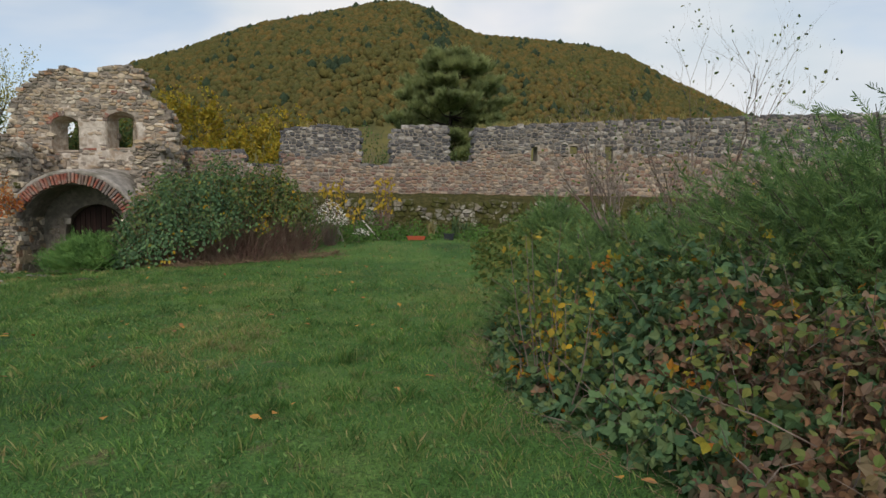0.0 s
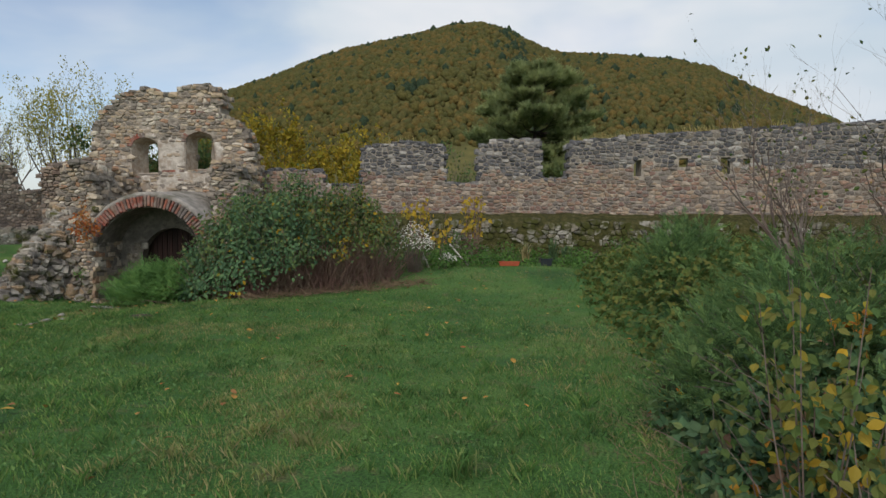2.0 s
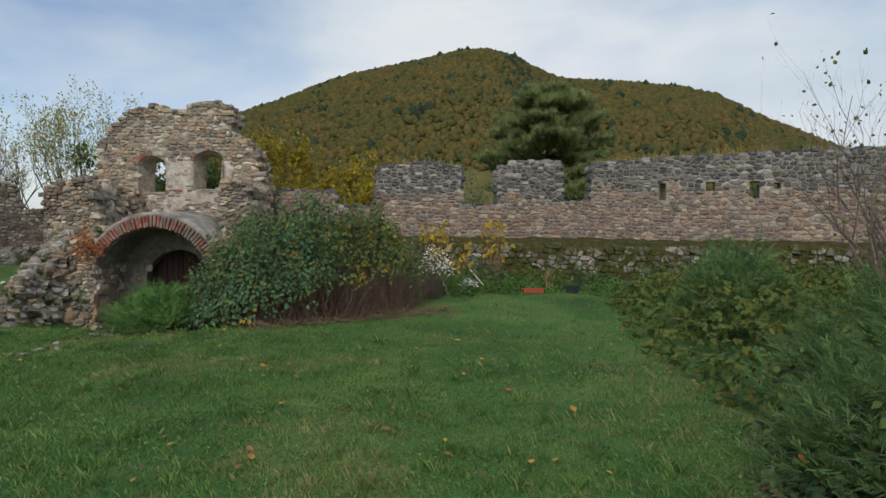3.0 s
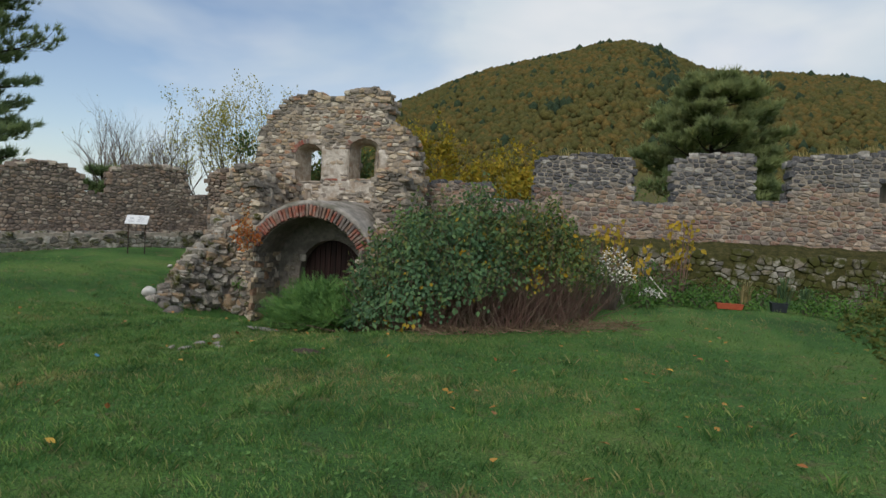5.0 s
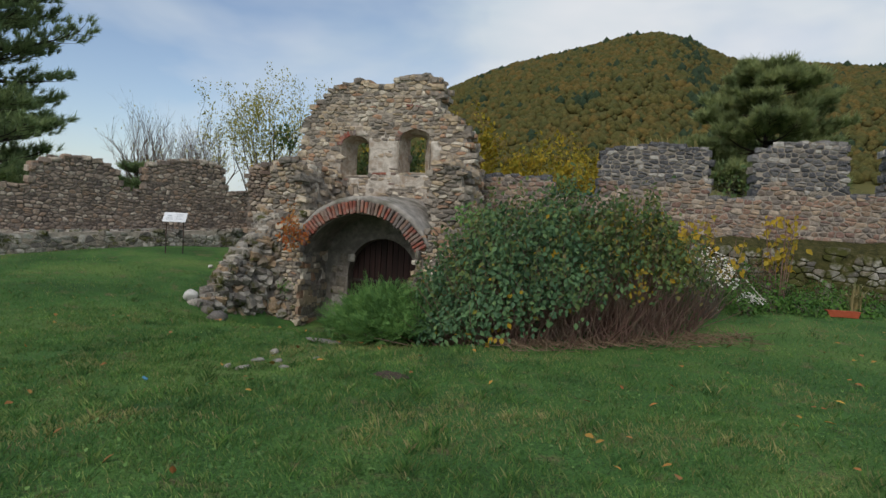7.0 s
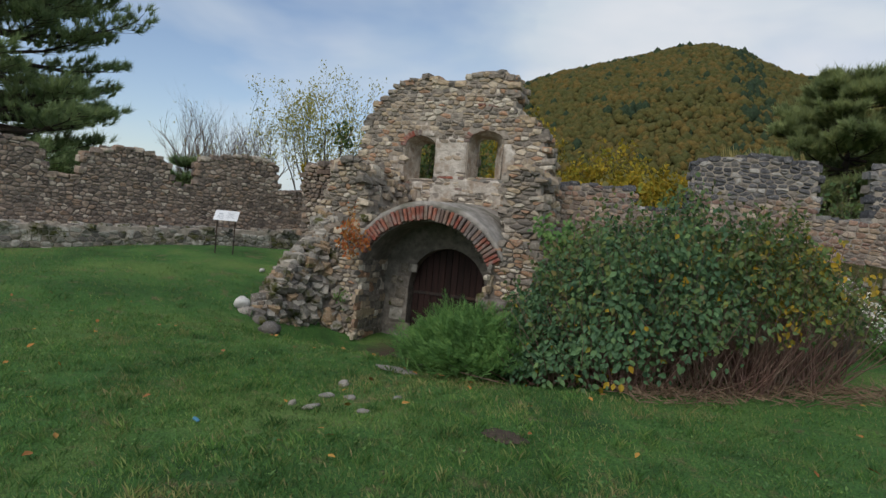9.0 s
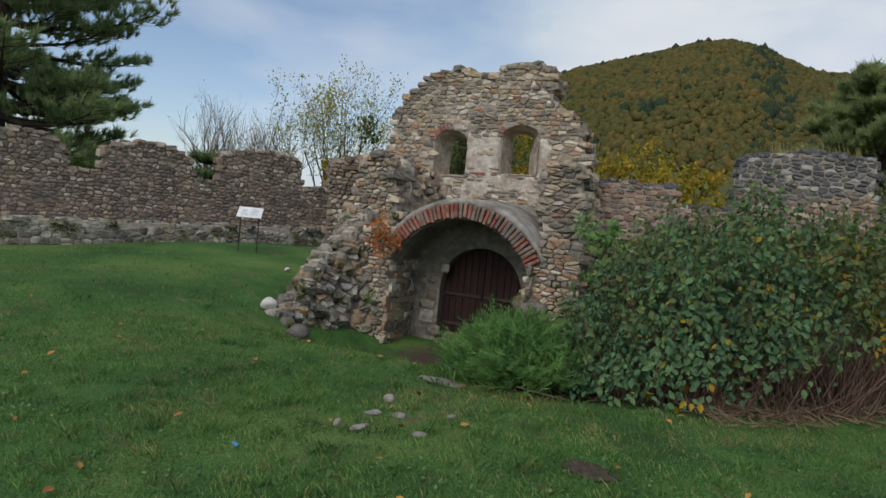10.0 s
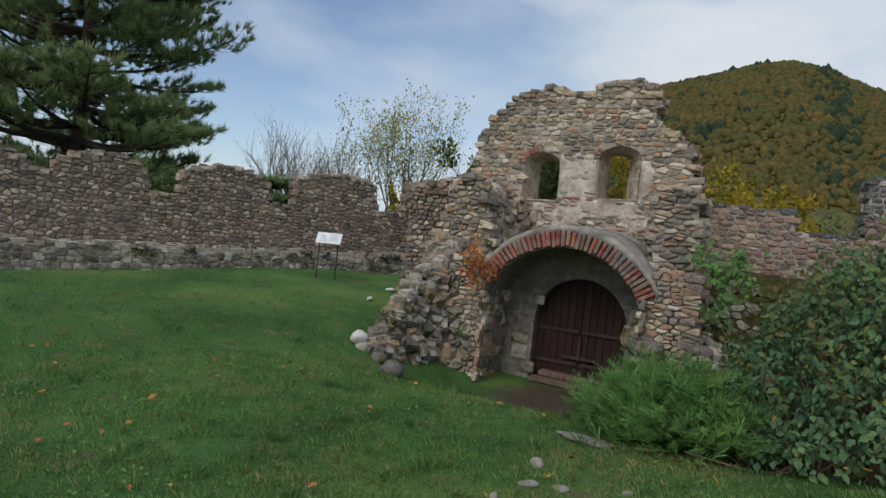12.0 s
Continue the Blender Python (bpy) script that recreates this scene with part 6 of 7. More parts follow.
def build_lawn():
    n = 1000000
    x, y = nr.uniform(-24, 3.5, n), nr.uniform(1.0, 19.5, n)
    ax, ay = LAWN_B[0] - LAWN_A[0], LAWN_B[1] - LAWN_A[1]
    t = np.clip(((x - LAWN_A[0]) * ax + (y - LAWN_A[1]) * ay) / (ax * ax + ay * ay), 0, 1)
    dist = np.hypot(x - LAWN_A[0] - t * ax, y - LAWN_A[1] - t * ay)
    keep = nr.rand(n) < 1 / (1 + (dist / 4.0) ** 2.2)
    x, y = x[keep], y[keep]
    sel = [i for i in range(len(x)) if on_lawn(x[i], y[i]) and (noise.noise((x[i] * 1.4, y[i] * 1.4, 11)) > -0.42 or nr.rand() < 0.3)]
    x, y = x[sel], y[sel]
    z = np.array([ground_z(a, b) for a, b in zip(x, y)])
    clump = np.array([0.5 + 0.5 * noise.noise((a * 3.1, b * 3.1, 1)) + 0.4 * noise.noise((a * 0.7, b * 0.7, 6)) for a, b in zip(x, y)])
    n = len(x)
    tussock = np.array([max(0.0, noise.noise((a * 5.3, b * 5.3, 17)) - 0.12) for a, b in zip(x, y)])
    h = (0.018 + 0.030 * np.clip(clump, 0, 1.2) + 0.12 * tussock) * nr.uniform(0.55, 1.4, n)
    w = nr.uniform(0.004, 0.0095, n)
    a = nr.uniform(0, 2 * math.pi, n)
    tilt = nr.uniform(0.1, 1.3, n)
    t = np.zeros((n, 3, 3))
    c, s = np.cos(a), np.sin(a)
    t[:, 0, 0], t[:, 1, 0] = c * w, s * w
    t[:, 0, 1], t[:, 1, 1] = -s * h, c * h
    t[:, 0, 2], t[:, 1, 2], t[:, 2, 2] = -s * h * tilt * 0.7, c * h * tilt * 0.7, h
    places = np.stack([x, y, z - 0.004], 1)
    patch = np.array([noise.noise((a * 0.55, b * 0.55, 31)) + 0.5 * noise.noise((a * 1.9, b * 1.9, 33)) for a, b in zip(x, y)])
    dry = nr.rand(n) < np.clip((patch - 0.10) * 2.6, 0.05, 0.85)
    for sel, mat, label in ((~dry, M_GRASS, "short uneven green lawn grass"), (dry, M_GRASS_DRY, "worn yellowish patches of lawn grass")):
        soup = Soup()
        soup.many(BLADE[0], BLADE[1], t[sel], places[sel])
        thing_mesh("grass", soup, mat, label, "grass", "stuff")
    # low broad weeds
    n = 16000
    x, y = nr.uniform(-16, 1, n), nr.uniform(2, 13, n)
    sel = [i for i in range(n) if on_lawn(x[i], y[i]) and noise.noise((x[i] * 0.8, y[i] * 0.8, 21)) + 0.5 * noise.noise((x[i] * 3.2, y[i] * 3.2, 23)) > 0.08]
    P = np.array([(x[i], y[i], ground_z(x[i], y[i]) + 0.02) for i in sel])
    D = np.stack([nr.normal(0, 1, len(sel)), nr.normal(0, 1, len(sel)), nr.uniform(0.15, 0.7, len(sel))], 1)
    soup = Soup()
    scatter_leaves(soup, P, D, nr.uniform(0.02, 0.05, len(sel)), SIMPLE, 0.5)
    thing_mesh("lawn_weeds", soup, M_WEED, "small broad-leaved weeds in the lawn", "weeds", "stuff")
    n = 330
    x, y = nr.uniform(-17, 2.2, n), nr.uniform(2.2, 16, n)
    P = np.array([(a, b, ground_z(a, b) + 0.045) for a, b in zip(x, y) if on_lawn(a, b)])
    D = np.stack([nr.normal(0, 1, len(P)), nr.normal(0, 1, len(P)), nr.normal(0.1, 0.25, len(P))], 1)
    soup = Soup()
    scatter_leaves(soup, P, D, nr.uniform(0.05, 0.095, len(P)), OVATE, 0.4)
    thing_mesh("fallen_leaves", soup, M_FALLEN, "scattered orange and brown leaves fallen on the lawn", "leaves", "stuff")


build_lawn()

# ---- things in the garden and on the lawn ----


def on_ground(x, y, up=0.0):
    return Matrix.Translation((x, y, ground_z(x, y) + up))


def build_sign():
    m = on_ground(-20.7, 12.35) @ pose(0, 0, 0, 0, 0, 52)
    sign = thing("information_sign", "white information board sloping on two thin dark metal posts", "sign", m)
    for x in (-0.26, 0.26):
        bm = bmesh.new()
        box(bm, (0.03, 0.03, 1.06), (x * 0.9, 0.03, 0.43), bevel=0.006)
        part("post", bm, M_IRON, sign, "dark metal post")
    board = new("board")
    board.parent = sign
    board.matrix_local = pose(0, 0, 1.04, 38, 0, 0) @ Matrix.Scale(0.87, 4)
    bm = bmesh.new()
    box(bm, (0.72, 0.50, 0.018), (0, 0, 0), bevel=0.006)
    part("panel", bm, M_BOARD, board, "white laminated panel")
    bm = bmesh.new()
    box(bm, (0.13, 0.07, 0.004), (-0.17, 0.06, 0.013))
    part("picture", bm, M_INK, board, "small grey picture")
    for i in range(7):
        bm = bmesh.new()
        box(bm, (0.26 - 0.05 * (i % 3), 0.011, 0.004), (0.13, 0.15 - 0.045 * i, 0.012))
        part("text_line", bm, M_INK, board)
    for i in range(4):
        bm = bmesh.new()
        box(bm, (0.2, 0.011, 0.004), (-0.16, -0.04 - 0.045 * i, 0.012))
        part("text_line", bm, M_INK, board)


M_BOARD = mottled("white_panel", (0.62, 0.64, 0.66), (0.74, 0.76, 0.78), 3.0, 0.35, 0.02)
M_INK = mottled("grey_print", (0.38, 0.42, 0.46), (0.48, 0.50, 0.52), 30.0, 0.5, 0.0)
M_TERRA = mottled("terracotta_plastic", (0.32, 0.065, 0.03), (0.42, 0.10, 0.05), 14.0, 0.55, 0.1)
M_POT = mottled("black_plastic", (0.018, 0.024, 0.030), (0.035, 0.042, 0.05), 12.0, 0.5, 0.1)
M_SOIL = mottled("dark_soil", (0.030, 0.022, 0.016), (0.085, 0.065, 0.048), 22.0, 0.95, 0.8)
M_PALE_STONE = mottled("pale_stone", (0.42, 0.41, 0.38), (0.66, 0.65, 0.61), 9.0, 0.9, 0.5, 1.5, (0.55, 0.52, 0.46))
M_GREY_STONE = mottled("grey_stone", (0.13, 0.125, 0.11), (0.27, 0.26, 0.235), 9.0, 0.9, 0.5, 1.5, (0.30, 0.27, 0.22))
M_BLUE = mottled("blue_plastic", (0.04, 0.16, 0.28), (0.07, 0.24, 0.36), 20.0, 0.5, 0.1)
build_sign()


def tapered_tub(w, d, h, flare, wall, mat, name, label, category, m):
    """An open planter with a rim and soil inside."""
    root = thing(name, label, category, m)
    bm = bmesh.new()
    rows = []
    for sc, z in ((1.0, 0), (flare, h), (flare * 1.05, h), (flare * 1.05, h + 0.012), (flare - wall / w * 2, h + 0.012), (1.0 - wall / w * 2, 0.03)):
        rows.append([bm.verts.new((sx * w / 2 * sc, sy * d / 2 * sc, z)) for sx, sy in ((-1, -1), (1, -1), (1, 1), (-1, 1))])
    for a, b in zip(rows, rows[1:]):
        for k in range(4):
            bm.faces.new((a[k], a[(k + 1) % 4], b[(k + 1) % 4], b[k]))
    bm.faces.new(rows[0][::-1])
    bm.faces.new(rows[-1])
    bmesh.ops.recalc_face_normals(bm, faces=bm.faces[:])
    part("body", bm, mat, root)
    bm = bmesh.new()
    box(bm, (w * 0.96 * (flare - 0.1), d * 0.9 * (flare - 0.1), 0.02), (0, 0, h * 0.82))
    part("soil", bm, M_SOIL, root, "dark potting soil")
    return root


tapered_tub(0.47, 0.14, 0.10, 1.12, 0.012, M_TERRA, "planter_box", "orange-red plastic planter box lying on the garden edge", "planter", on_ground(-4.95, 16.95, 0.01) @ pose(0, 0, 0, 0, 0, 26))
tapered_tub(0.26, 0.26, 0.18, 1.15, 0.012, M_POT, "plant_pot", "dark plastic pot with grassy green plant", "pot", on_ground(-4.15, 17.6, 0.01) @ pose(0, 0, 0, 0, 0, 20))


def blades(name, label, x, y, n, h, spread, mat, width=0.02, up=0.0, category="plant"):
    """A clump of arching sword leaves."""
    soup = Soup()
    for _ in range(n):
        a = nr.uniform(0, 2 * math.pi)
        r, hh = nr.uniform(0.2, 1) * spread, h * nr.uniform(0.6, 1.1)
        b = Vector((nr.normal(0, 0.05), nr.normal(0, 0.05), 0))
        out = Vector((math.cos(a), math.sin(a), 0))
        side = Vector((-math.sin(a), math.cos(a), 0)) * width / 2
        pts = [b, b + out * r * 0.25 + Vector((0, 0, hh * 0.55)), b + out * r * 0.65 + Vector((0, 0, hh * 0.92)), b + out * r * 1.1 + Vector((0, 0, hh * 0.85))]
        v = []
        for i, p in enumerate(pts):
            k = (1, 1, 0.75, 0.08)[i]
            v += [p - side * k, p + side * k]
        soup.add(v, [(0, 1, 3, 2), (2, 3, 5, 4), (4, 5, 7, 6)])
    return thing_mesh(name, soup, mat, label, category, "stuff", m=on_ground(x, y, up))


M_IRIS = leaf_material("iris_leaf", [(0.06, 0.12, 0.07), (0.09, 0.16, 0.09), (0.12, 0.18, 0.08)])
M_IRIS_Y = leaf_material("dry_iris_leaf", [(0.24, 0.22, 0.11), (0.32, 0.27, 0.15), (0.16, 0.18, 0.09)])
M_HERB = leaf_material("herb_leaf", [(0.06, 0.15, 0.035), (0.09, 0.20, 0.045), (0.05, 0.12, 0.04), (0.12, 0.21, 0.05)])
blades("iris_clump", "pale yellowing sword-leaved iris clump by the bench", -4.9, 18.1, 34, 0.62, 0.42, M_IRIS_Y, 0.03)
blades("iris_clump", "blue-green iris clump by the bench", -4.2, 18.4, 46, 0.7, 0.25, M_IRIS, 0.03)
blades("iris_clump", "green iris clump beside the pot", -3.7, 17.9, 40, 0.55, 0.25, M_IRIS, 0.028)
blades("pot_plant", "fine green grass growing in the pot", -4.15, 17.6, 60, 0.16, 0.13, M_HERB, 0.008, 0.14)
blades("grass_tuft", "tall bright grass tuft on the lawn", -1.0, 5.0, 60, 0.17, 0.16, M_GRASS, 0.008)
blades("grass_tuft", "bright grass tuft on the lawn", -0.55, 4.1, 50, 0.14, 0.15, M_GRASS, 0.008)


def herb(name, label, x, y, r, h, n, mat, size=(0.04, 0.08), category="plant"):
    """A leafy garden plant: short stems and a loose dome of leaves."""
    root = thing(name, label, category, on_ground(x, y))
    s, P, D = Soup(), [], []
    for _ in range(max(6, n // 30)):
        a, k = nr.uniform(0, 6.28), nr.uniform(0.1, 1)
        tube(s, [(0.1 * math.cos(a), 0.1 * math.sin(a), 0), (r * k * math.cos(a) * 0.6, r * k * math.sin(a) * 0.6, h * 0.6), (r * k * math.cos(a), r * k * math.sin(a), h * nr.uniform(0.7, 1.0))], [0.008, 0.006, 0.003], 3)
    part_of("stems", s, M_CANE if mat is M_SHRUB_Y else M_TWIG, root, kind="stuff")
    a, k = nr.uniform(0, 6.28, n), np.sqrt(nr.rand(n))
    z = h * np.sqrt(np.clip(1.05 - k * k, 0.02, 1)) * nr.uniform(0.35, 1.0, n)
    P = np.stack([r * k * np.cos(a), r * k * np.sin(a), z], 1)
    N = np.stack([k * np.cos(a), k * np.sin(a), np.full(n, 0.6)], 1) + nr.normal(0, 0.35, (n, 3))
    s = Soup()
    facing_leaves(s, P, N, nr.uniform(*size, n), OVATE)
    part_of("foliage", s, mat, root, kind="stuff")
    return root


# bed in front of the north bench
for x, y, r, h, n in ((-7.3, 15.9, 0.45, 0.75, 420), (-6.55, 16.3, 0.4, 0.62, 360), (-6.15, 17.3, 0.5, 0.7, 420), (-5.6, 17.0, 0.42, 0.42, 320), (-5.5, 18.2, 0.45, 0.62, 300), (-7.9, 15.6, 0.5, 0.9, 420), (-3.4, 18.6, 0.5, 0.5, 300), (-3.0, 17.2, 0.5, 0.45, 300), (-6.9, 17.6, 0.5, 0.9, 360), (-2.6, 19.3, 0.55, 0.8, 320)):
    herb("garden_herb", "leafy bright green garden plant in the bed", x, y, r, h, n, M_HERB)
for x, y, r, h, n in ((-7.05, 16.35, 0.35, 0.5, 260), (-6.75, 16.9, 0.4, 0.55, 300), (-5.95, 17.7, 0.42, 0.5, 300), (-5.25, 17.6, 0.35, 0.38, 240), (-4.75, 18.7, 0.4, 0.45, 240), (-3.75, 18.9, 0.4, 0.55, 240), (-5.2, 19.0, 0.4, 0.5, 220), (-7.7, 16.4, 0.4, 0.8, 300), (-6.3, 15.75, 0.3, 0.32, 220), (-7.45, 15.2, 0.4, 0.55, 300), (-3.6, 17.5, 0.35, 0.35, 200), (-4.6, 17.3, 0.25, 0.2, 160), (-5.4, 16.6, 0.3, 0.22, 180), (-6.0, 16.5, 0.3, 0.4, 200)):
    herb("garden_herb", "low leafy green plant in the garden bed", x, y, r, h, n, M_HERB)
herb("dark_herb", "withered dark brown garden plant in the bed", -6.6, 18.3, 0.45, 1.1, 300, M_BRAMBLE_R)


def asters(x, y, r, h, n):
    root = thing("aster", "white flowering aster bush among the green bed", "flowers", on_ground(x, y))
    st, lf, fl = Soup(), Soup(), Soup()
    P = []
    for _ in range(n):
        a, k = nr.uniform(0, 6.28), math.sqrt(nr.rand())
        tip = (r * k * math.cos(a), r * k * math.sin(a), h * (1.05 - 0.45 * k * k) * nr.uniform(0.72, 1.05))
        if nr.rand() < 0.35:
            tube(st, [(tip[0] * 0.3, tip[1] * 0.3, 0), (tip[0] * 0.8, tip[1] * 0.8, tip[2] * 0.7), tip], [0.006, 0.004, 0.003], 3)
        P.append(tip)
    P = np.array(P)
    petal = []
    faces = []
    for i in range(8):
        w = 2 * math.pi * i / 8
        k = len(petal)
        petal += [(0, 0, 0), (math.cos(w - 0.25), math.sin(w - 0.25), 0.15), (math.cos(w + 0.25), math.sin(w + 0.25), 0.15)]
        faces.append((k, k + 1, k + 2))
    D = np.stack([nr.normal(0.2, 0.4, n), nr.normal(-0.5, 0.4, n), np.full(n, 0.8)], 1)
    z = D / np.linalg.norm(D, axis=1, keepdims=True)
    xx = np.cross(z, [[0.0, 1.0, 0.3]])
    xx /= np.linalg.norm(xx, axis=1, keepdims=True)
    t = np.stack([xx, np.cross(z, xx), z], -1) * nr.uniform(0.014, 0.025, n).reshape(-1, 1, 1)
    fl.many(petal, faces, t, P)
    facing_leaves(lf, P * [0.95, 0.95, 0.8] + nr.normal(0, 0.05, P.shape), D, nr.uniform(0.035, 0.06, n), SIMPLE)
    part_of("stems", st, M_TWIG, root, kind="stuff")
    part_of("flower_heads", fl, M_WHITE, root, "small white flower heads", kind="stuff")
    part_of("foliage", lf, M_HERB, root, kind="stuff")


asters(-6.75, 15.1, 0.5, 1.15, 300)
asters(-6.35, 16.2, 0.25, 0.35, 120)


def yellow_stalks(x, y, h, n):
    """Tall canes with large yellow leaves against the wall."""
    root = thing("yellow_plant", "tall cane plant with large drooping yellow autumn leaves", "plant", on_ground(x, y))
    st, P, N = Soup(), [], []
    for _ in range(n):
        a = nr.uniform(0, 6.28)
        tip = Vector((0.32 * math.cos(a), 0.32 * math.sin(a), h * nr.uniform(0.75, 1.05)))
        tube(st, [(tip.x * 0.3, tip.y * 0.3, 0), (tip.x * 0.6, tip.y * 0.6, tip.z * 0.5), tip], [0.012, 0.009, 0.005], 4)
        for q in range(9):
            f = nr.uniform(0.5, 1.0)
            P.append((tip.x * f + nr.normal(0, 0.11), tip.y * f + nr.normal(0, 0.11), tip.z * f))
            N.append((nr.normal(0.3, 0.6), nr.normal(-0.7, 0.6), 0.35))
    part_of("stems", st, M_CANE, root, kind="stuff")
    s = Soup()
    facing_leaves(s, np.array(P), np.array(N), nr.uniform(0.08, 0.16, len(P)), OVATE, 1.2)
    part_of("foliage", s, M_YELLOWBIG, root, kind="stuff")


M_YELLOWBIG = leaf_material("large_yellow_leaf", [(0.40, 0.27, 0.03), (0.30, 0.24, 0.04), (0.46, 0.32, 0.04), (0.22, 0.20, 0.05)])
yellow_stalks(-7.45, 16.6, 2.05, 10)
yellow_stalks(-6.1, 17.3, 1.85, 10)
yellow_stalks(-6.95, 16.9, 1.3, 5)


def yellow_sapling(x, y, h, n):
    """Slender upright stems with small green and yellow leaves, standing out of the brambles."""
    root = thing("sapling", "slender sapling with green and yellowing leaves among the brambles", "plant", on_ground(x, y))
    st, soups = Soup(), {M_SHOOT: [], M_SHRUB_Y: []}
    for _ in range(n):
        a, r = nr.uniform(0, 6.28), nr.uniform(0.05, 0.42)
        tip = Vector((r * math.cos(a), r * math.sin(a), h * nr.uniform(0.6, 1.05)))
        tube(st, [(tip.x * 0.3, tip.y * 0.3, 0), (tip.x * 0.75, tip.y * 0.75, tip.z * 0.55), tip], [0.006, 0.0045, 0.002], 4)
        for q in range(26):
            f = nr.uniform(0.35, 1.0)
            soups[M_SHRUB_Y if nr.rand() < 0.2 else M_SHOOT].append((tip.x * f + nr.normal(0, 0.05), tip.y * f + nr.normal(0, 0.05), tip.z * f))
    part_of("stems", st, M_TWIG, root, kind="stuff")
    for name, mat in (("green_foliage", M_SHOOT), ("yellow_foliage", M_SHRUB_Y)):
        s, P = Soup(), np.array(soups[mat])
        facing_leaves(s, P, np.stack([nr.normal(0, 0.7, len(P)), nr.normal(-0.5, 0.6, len(P)), np.full(len(P), 0.5)], 1), nr.uniform(0.035, 0.075, len(P)), OVATE, 0.9)
        part_of(name, s, mat, root, kind="stuff")


yellow_sapling(0.8, 4.95, 1.3, 9)
yellow_sapling(1.05, 4.5, 0.95, 6)


def broken_frame():
    """Weathered boards left leaning in the bed."""
    for x, y, tilt, turn, ln in ((-6.95, 16.0, 64, 60, 0.62), (-6.3, 16.75, 48, 15, 0.75)):
        p = thing("board", "bleached old board leaning in the garden bed", "board", on_ground(x, y, 0.0) @ pose(0, 0, 0, 0, 0, turn), group="leaning boards")
        bm = bmesh.new()
        box(bm, (ln, 0.09, 0.022), (0, 0, ln / 2 * math.sin(radians(tilt))), (0, tilt, 0), 0.004)
        part("plank", bm, M_PALE, p)
        bm = bmesh.new()
        box(bm, (0.35, 0.05, 0.02), (0.02, 0.03, 0.22), (0, 8, 25), 0.004)
        part("batten", bm, M_PALE, p)


broken_frame()

# stones on the lawn


def boulder(x, y, sx, sy, sz, seed, label, mat=None, sink=0.25):
    rng = random.Random(seed)
    bm = bmesh.new()
    bmesh.ops.create_icosphere(bm, subdivisions=3, radius=0.5)
    for v in bm.verts:
        v.co *= 1 + 0.22 * noise.noise(v.co * 2.2 + Vector((seed, 0, 0))) + 0.07 * noise.noise(v.co * 6 + Vector((0, seed, 0)))
        v.co = Vector((v.co.x * sx, v.co.y * sy, v.co.z * sz))
    ob = part("stone", bm, mat or M_PALE_STONE, None, label, True)
    ob.matrix_world = on_ground(x, y, sz * (0.5 - sink)) @ pose(0, 0, 0, rng.uniform(-8, 8), rng.uniform(-8, 8), rng.uniform(0, 360))
    return tagged(ob, category="stone", group="stones in the grass")


boulder(-16.0, 10.4, 0.32, 0.28, 0.27, 1, "rounded whitish stone lying in the grass", sink=0.1)
boulder(-15.55, 10.55, 0.34, 0.24, 0.2, 2, "flat grey stone lying in the grass", MATS["heap_many"])
boulder(-15.15, 10.55, 0.62, 0.4, 0.3, 3, "large grey slab stone at the heap's foot", MATS["heap_many"])
boulder(-13.85, 10.75, 0.36, 0.16, 0.12, 4, "long flat stone lying in the grass", MATS["heap_many"])
boulder(-18.4, 12.2, 0.16, 0.12, 0.10, 5, "small white stone on the bank", sink=0.1)
boulder(-19.3, 13.4, 0.35, 0.2, 0.1, 6, "flat pale stone beside the sign")
boulder(-18.2, 13.5, 0.4, 0.25, 0.12, 7, "flat pale stone by the bench foot")
boulder(-10.62, 9.72, 0.62, 0.42, 0.05, 8, "long grey slab sunk in the path", M_GREY_STONE, 0.36)
for i, (x, y, w) in enumerate(((-9.75, 7.75, 0.26), (-10.05, 8.15, 0.22), (-9.85, 8.3, 0.2), (-10.35, 8.6, 0.26), (-9.15, 7.9, 0.16), (-10.0, 7.7, 0.16), (-9.45, 8.6, 0.13))):
    boulder(x, y, w * 0.8, w * 0.45, 0.06, 20 + i, "small flat grey stone showing through the grass", M_GREY_STONE, 0.30 + 0.02 * (i % 4))
bm = bmesh.new()
box(bm, (0.06, 0.035, 0.02), (0, 0, 0.03), (10, 25, 30), 0.006)
ob = part("litter_scrap", bm, M_BLUE, None, "small blue plastic scrap on the grass")
ob.matrix_world = on_ground(-9.85, 6.65, 0.02)
tagged(ob, category="litter")


def bare_patch(x, y, rx, ry, seed, label):
    """A worn spot of soil, laid over the lawn."""
    bm = bmesh.new()
    mid = bm.verts.new((0, 0, 0.03))
    ring = []
    for i in range(26):
        a = 2 * math.pi * i / 26
        k = 1 + 0.35 * noise.noise((math.cos(a) * 2, math.sin(a) * 2, seed))
        px, py = rx * k * math.cos(a), ry * k * math.sin(a)
        ring.append(bm.verts.new((px, py, ground_z(x + px, y + py) - ground_z(x, y) + 0.004)))
    for i in range(26):
        bm.faces.new((mid, ring[i], ring[(i + 1) % 26]))
    ob = part("soil_patch", bm, M_SOIL, None, label, True)
    ob.matrix_world = on_ground(x, y, 0.012)
    tagged(ob, category="soil", kind="structure")


bare_patch(-7.75, 8.2, 0.2, 0.14, 3, "bare dark molehill soil in the lawn")

# creepers on the ruin


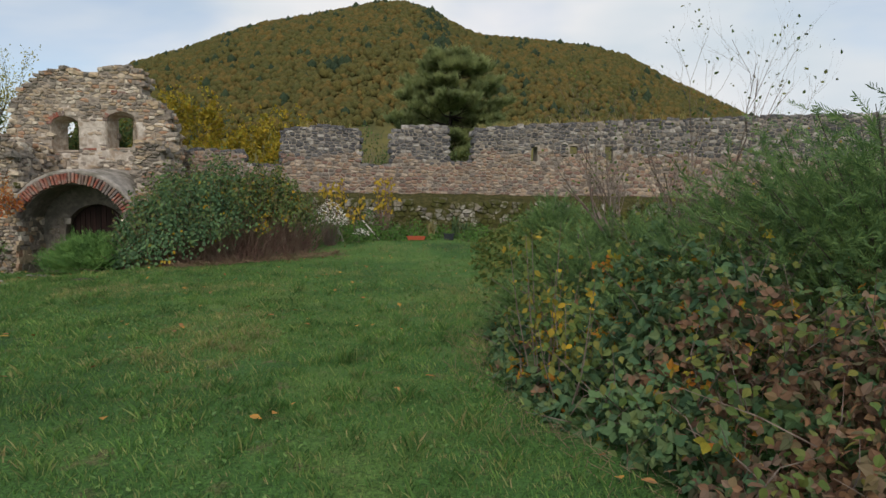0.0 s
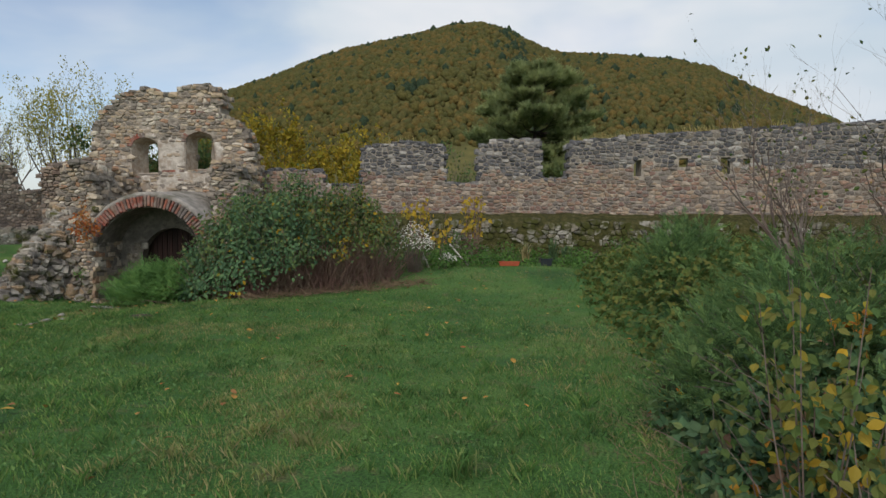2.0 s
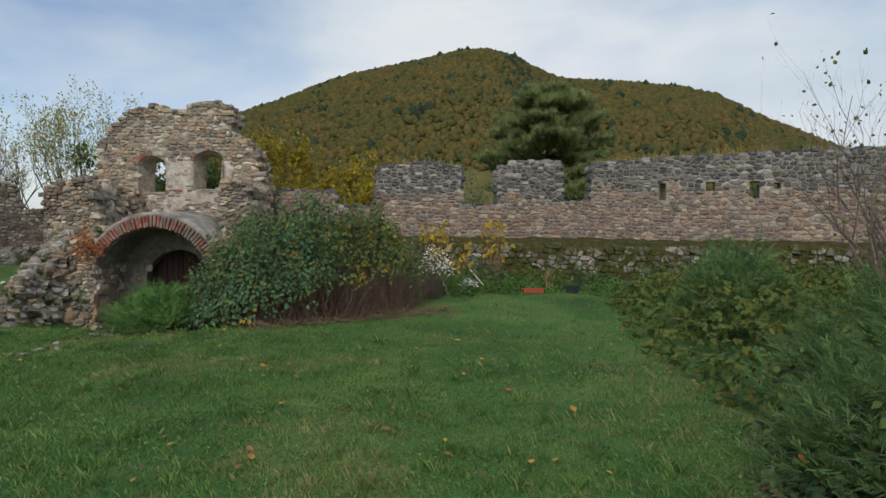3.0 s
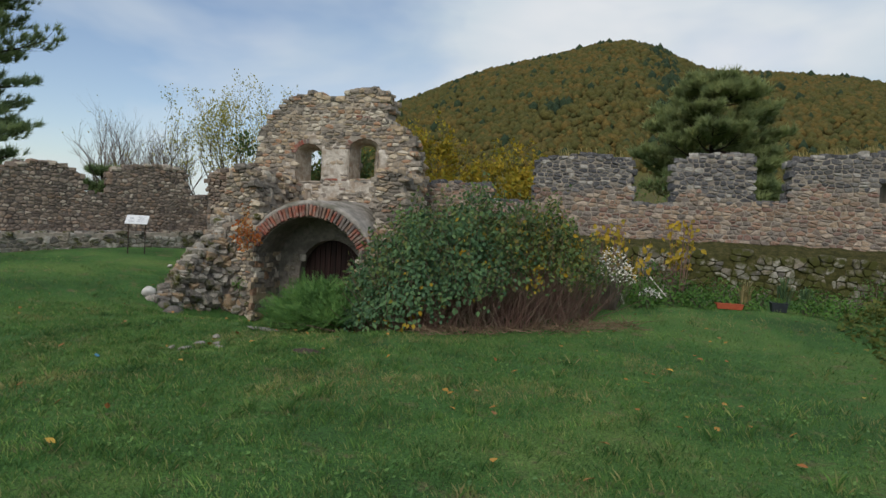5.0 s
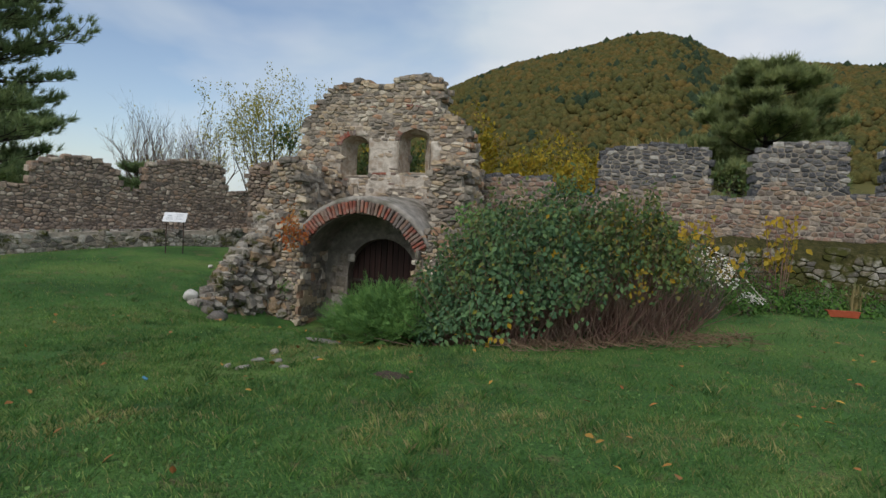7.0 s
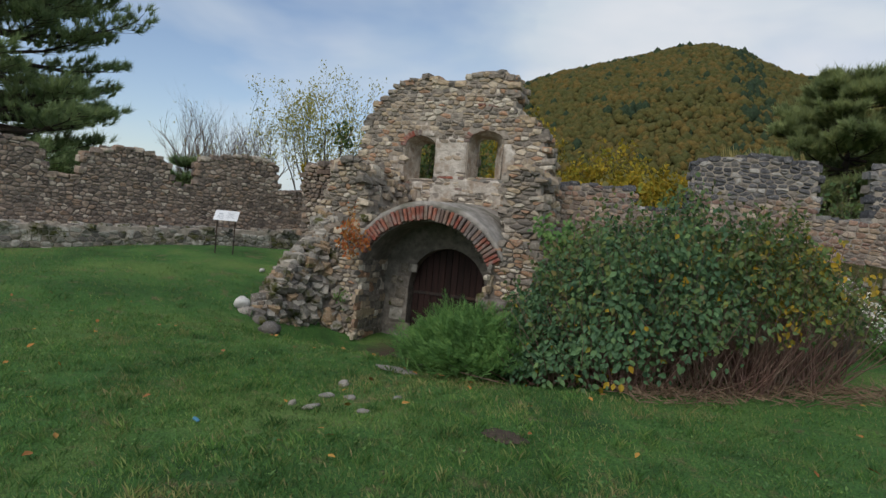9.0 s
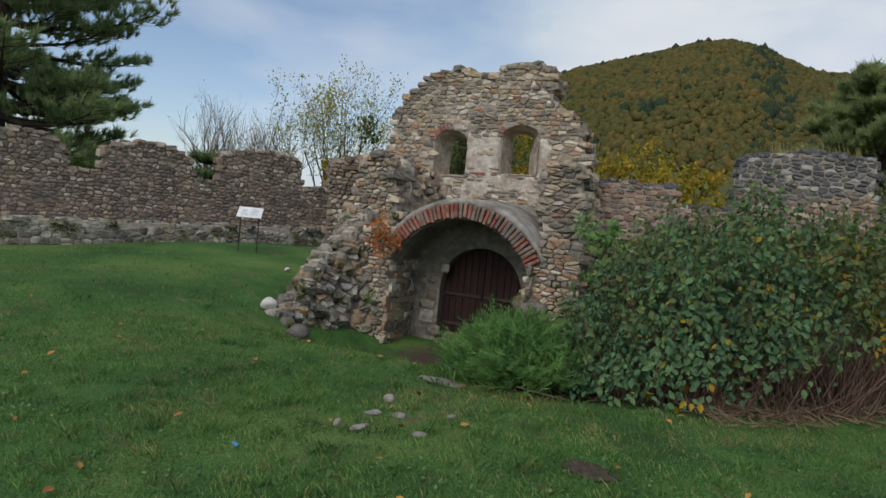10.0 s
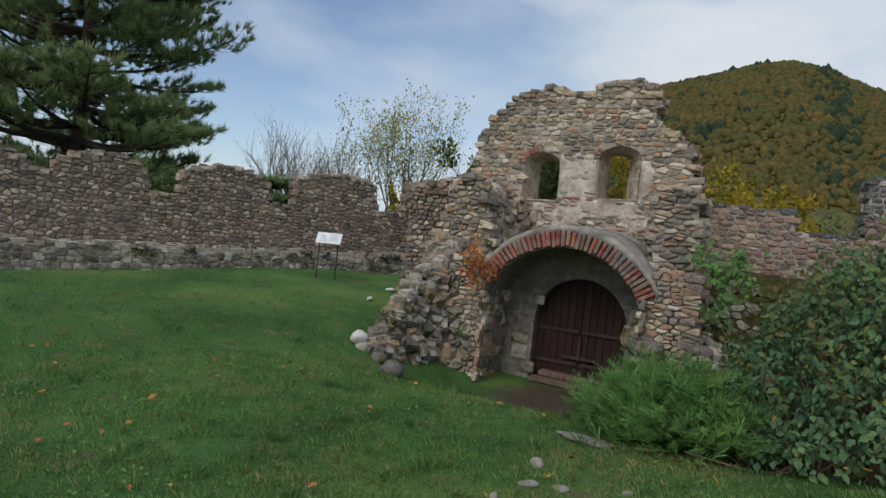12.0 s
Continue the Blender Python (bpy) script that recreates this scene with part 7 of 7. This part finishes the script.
def creeper(name, label, places, normals, n, mat, size, parent_m, stems=True):
    root = thing(name, label, "creeper", parent_m)
    idx = nr.randint(0, len(places), n)
    P = np.array(places)[idx] + nr.normal(0, 0.09, (n, 3))
    N = np.array(normals)[idx] + nr.normal(0, 0.35, (n, 3))
    s = Soup()
    facing_leaves(s, P, N, nr.uniform(*size, n), OVATE)
    part_of("foliage", s, mat, root, kind="stuff")
    if stems:
        s = Soup()
        for a, b in zip(places, places[1:]):
            tube(s, [a, b], [0.008, 0.006], 3)
        part_of("stems", s, M_TWIG, root, kind="stuff")


creeper("orange_creeper", "flame-orange autumn creeper hanging by the arch", [(-2.0, -0.30, 1.55), (-2.1, -0.36, 1.4), (-1.9, -0.36, 1.3), (-2.05, -0.46, 1.12), (-1.75, -0.28, 1.2), (-1.9, -0.42, 1.0), (-1.65, -0.26, 1.32)], [(0, -1, 0.2)] * 7, 210, M_ORANGE, (0.05, 0.10), RUIN)
creeper("orange_creeper", "sparse reddish creeper high on the stub wall", [(-2.3, 0.3, 2.0), (-2.25, 0.3, 1.8), (-2.35, 0.3, 1.65)], [(0, -1, 0.2)] * 3, 45, M_ORANGE, (0.04, 0.08), RUIN)
creeper("green_creeper", "light green climbing plant with bare stems at the pier", [(2.1, 0.7, -0.6), (2.15, 0.65, 0.2), (2.2, 0.6, 0.9), (2.3, 0.55, 1.5), (2.5, 0.5, 1.75), (2.1, 0.6, 1.7), (1.95, 0.65, 1.9), (2.7, 0.5, 1.5), (2.4, 0.5, 1.2), (2.6, 0.45, 1.9), (2.3, 0.45, 1.65)], [(0.1, -1, 0.4)] * 11, 420, M_WEED, (0.07, 0.13), RUIN)
creeper("wall_plants", "green plants rooted on the vault roof", [(1.1, 1.6, 2.0), (1.0, 2.0, 2.2), (0.9, 2.3, 2.4), (1.2, 1.3, 1.7)], [(0, -0.6, 0.8)] * 4, 130, M_HERB, (0.05, 0.09), RUIN)
creeper("wall_plants", "small green plants on the jamb stones", [(-2.1, -0.25, -0.05), (-2.15, -0.3, 0.05)], [(0, -1, 0.3)] * 2, 40, M_HERB, (0.04, 0.07), RUIN, False)


def wall_grass(name, m, line, n, seed):
    """Dry grass standing on the wall's top."""
    soup = Soup()
    rng = random.Random(seed)
    for _ in range(n):
        x = rng.uniform(*line)
        top = top_at(N_TOP if m is NWALL else N2_TOP, x)
        if noise.noise((x * 1.7, 0.4, seed)) < -0.05:
            continue
        h = rng.uniform(0.08, 0.32)
        y = rng.uniform(0.05, 0.55)
        a = rng.uniform(0, 6.28)
        dx, dy = math.cos(a) * 0.08, math.sin(a) * 0.08
        soup.add([(x - 0.006, y, top - 0.02), (x + 0.006, y, top - 0.02), (x + dx * 0.5 + 0.004, y + dy * 0.5, top + h * 0.6), (x + dx, y + dy, top + h)], [(0, 1, 2), (0, 2, 3)])
    thing_mesh(name, soup, M_DRYGRASS, "dry pale grass growing on the wall top", "grass", "stuff", m=m)


M_DRYGRASS = leaf_material("dry_grass_blade", [(0.30, 0.24, 0.11), (0.20, 0.19, 0.07), (0.38, 0.31, 0.16), (0.14, 0.16, 0.05)])
wall_grass("wall_grass", NWALL, (3.2, 6.0), 420, 3)
wall_grass("wall_grass", NWALL2, (0.0, 5.0), 420, 4)
wall_grass("wall_grass", NWALL, (-3.3, -1.4), 120, 5)
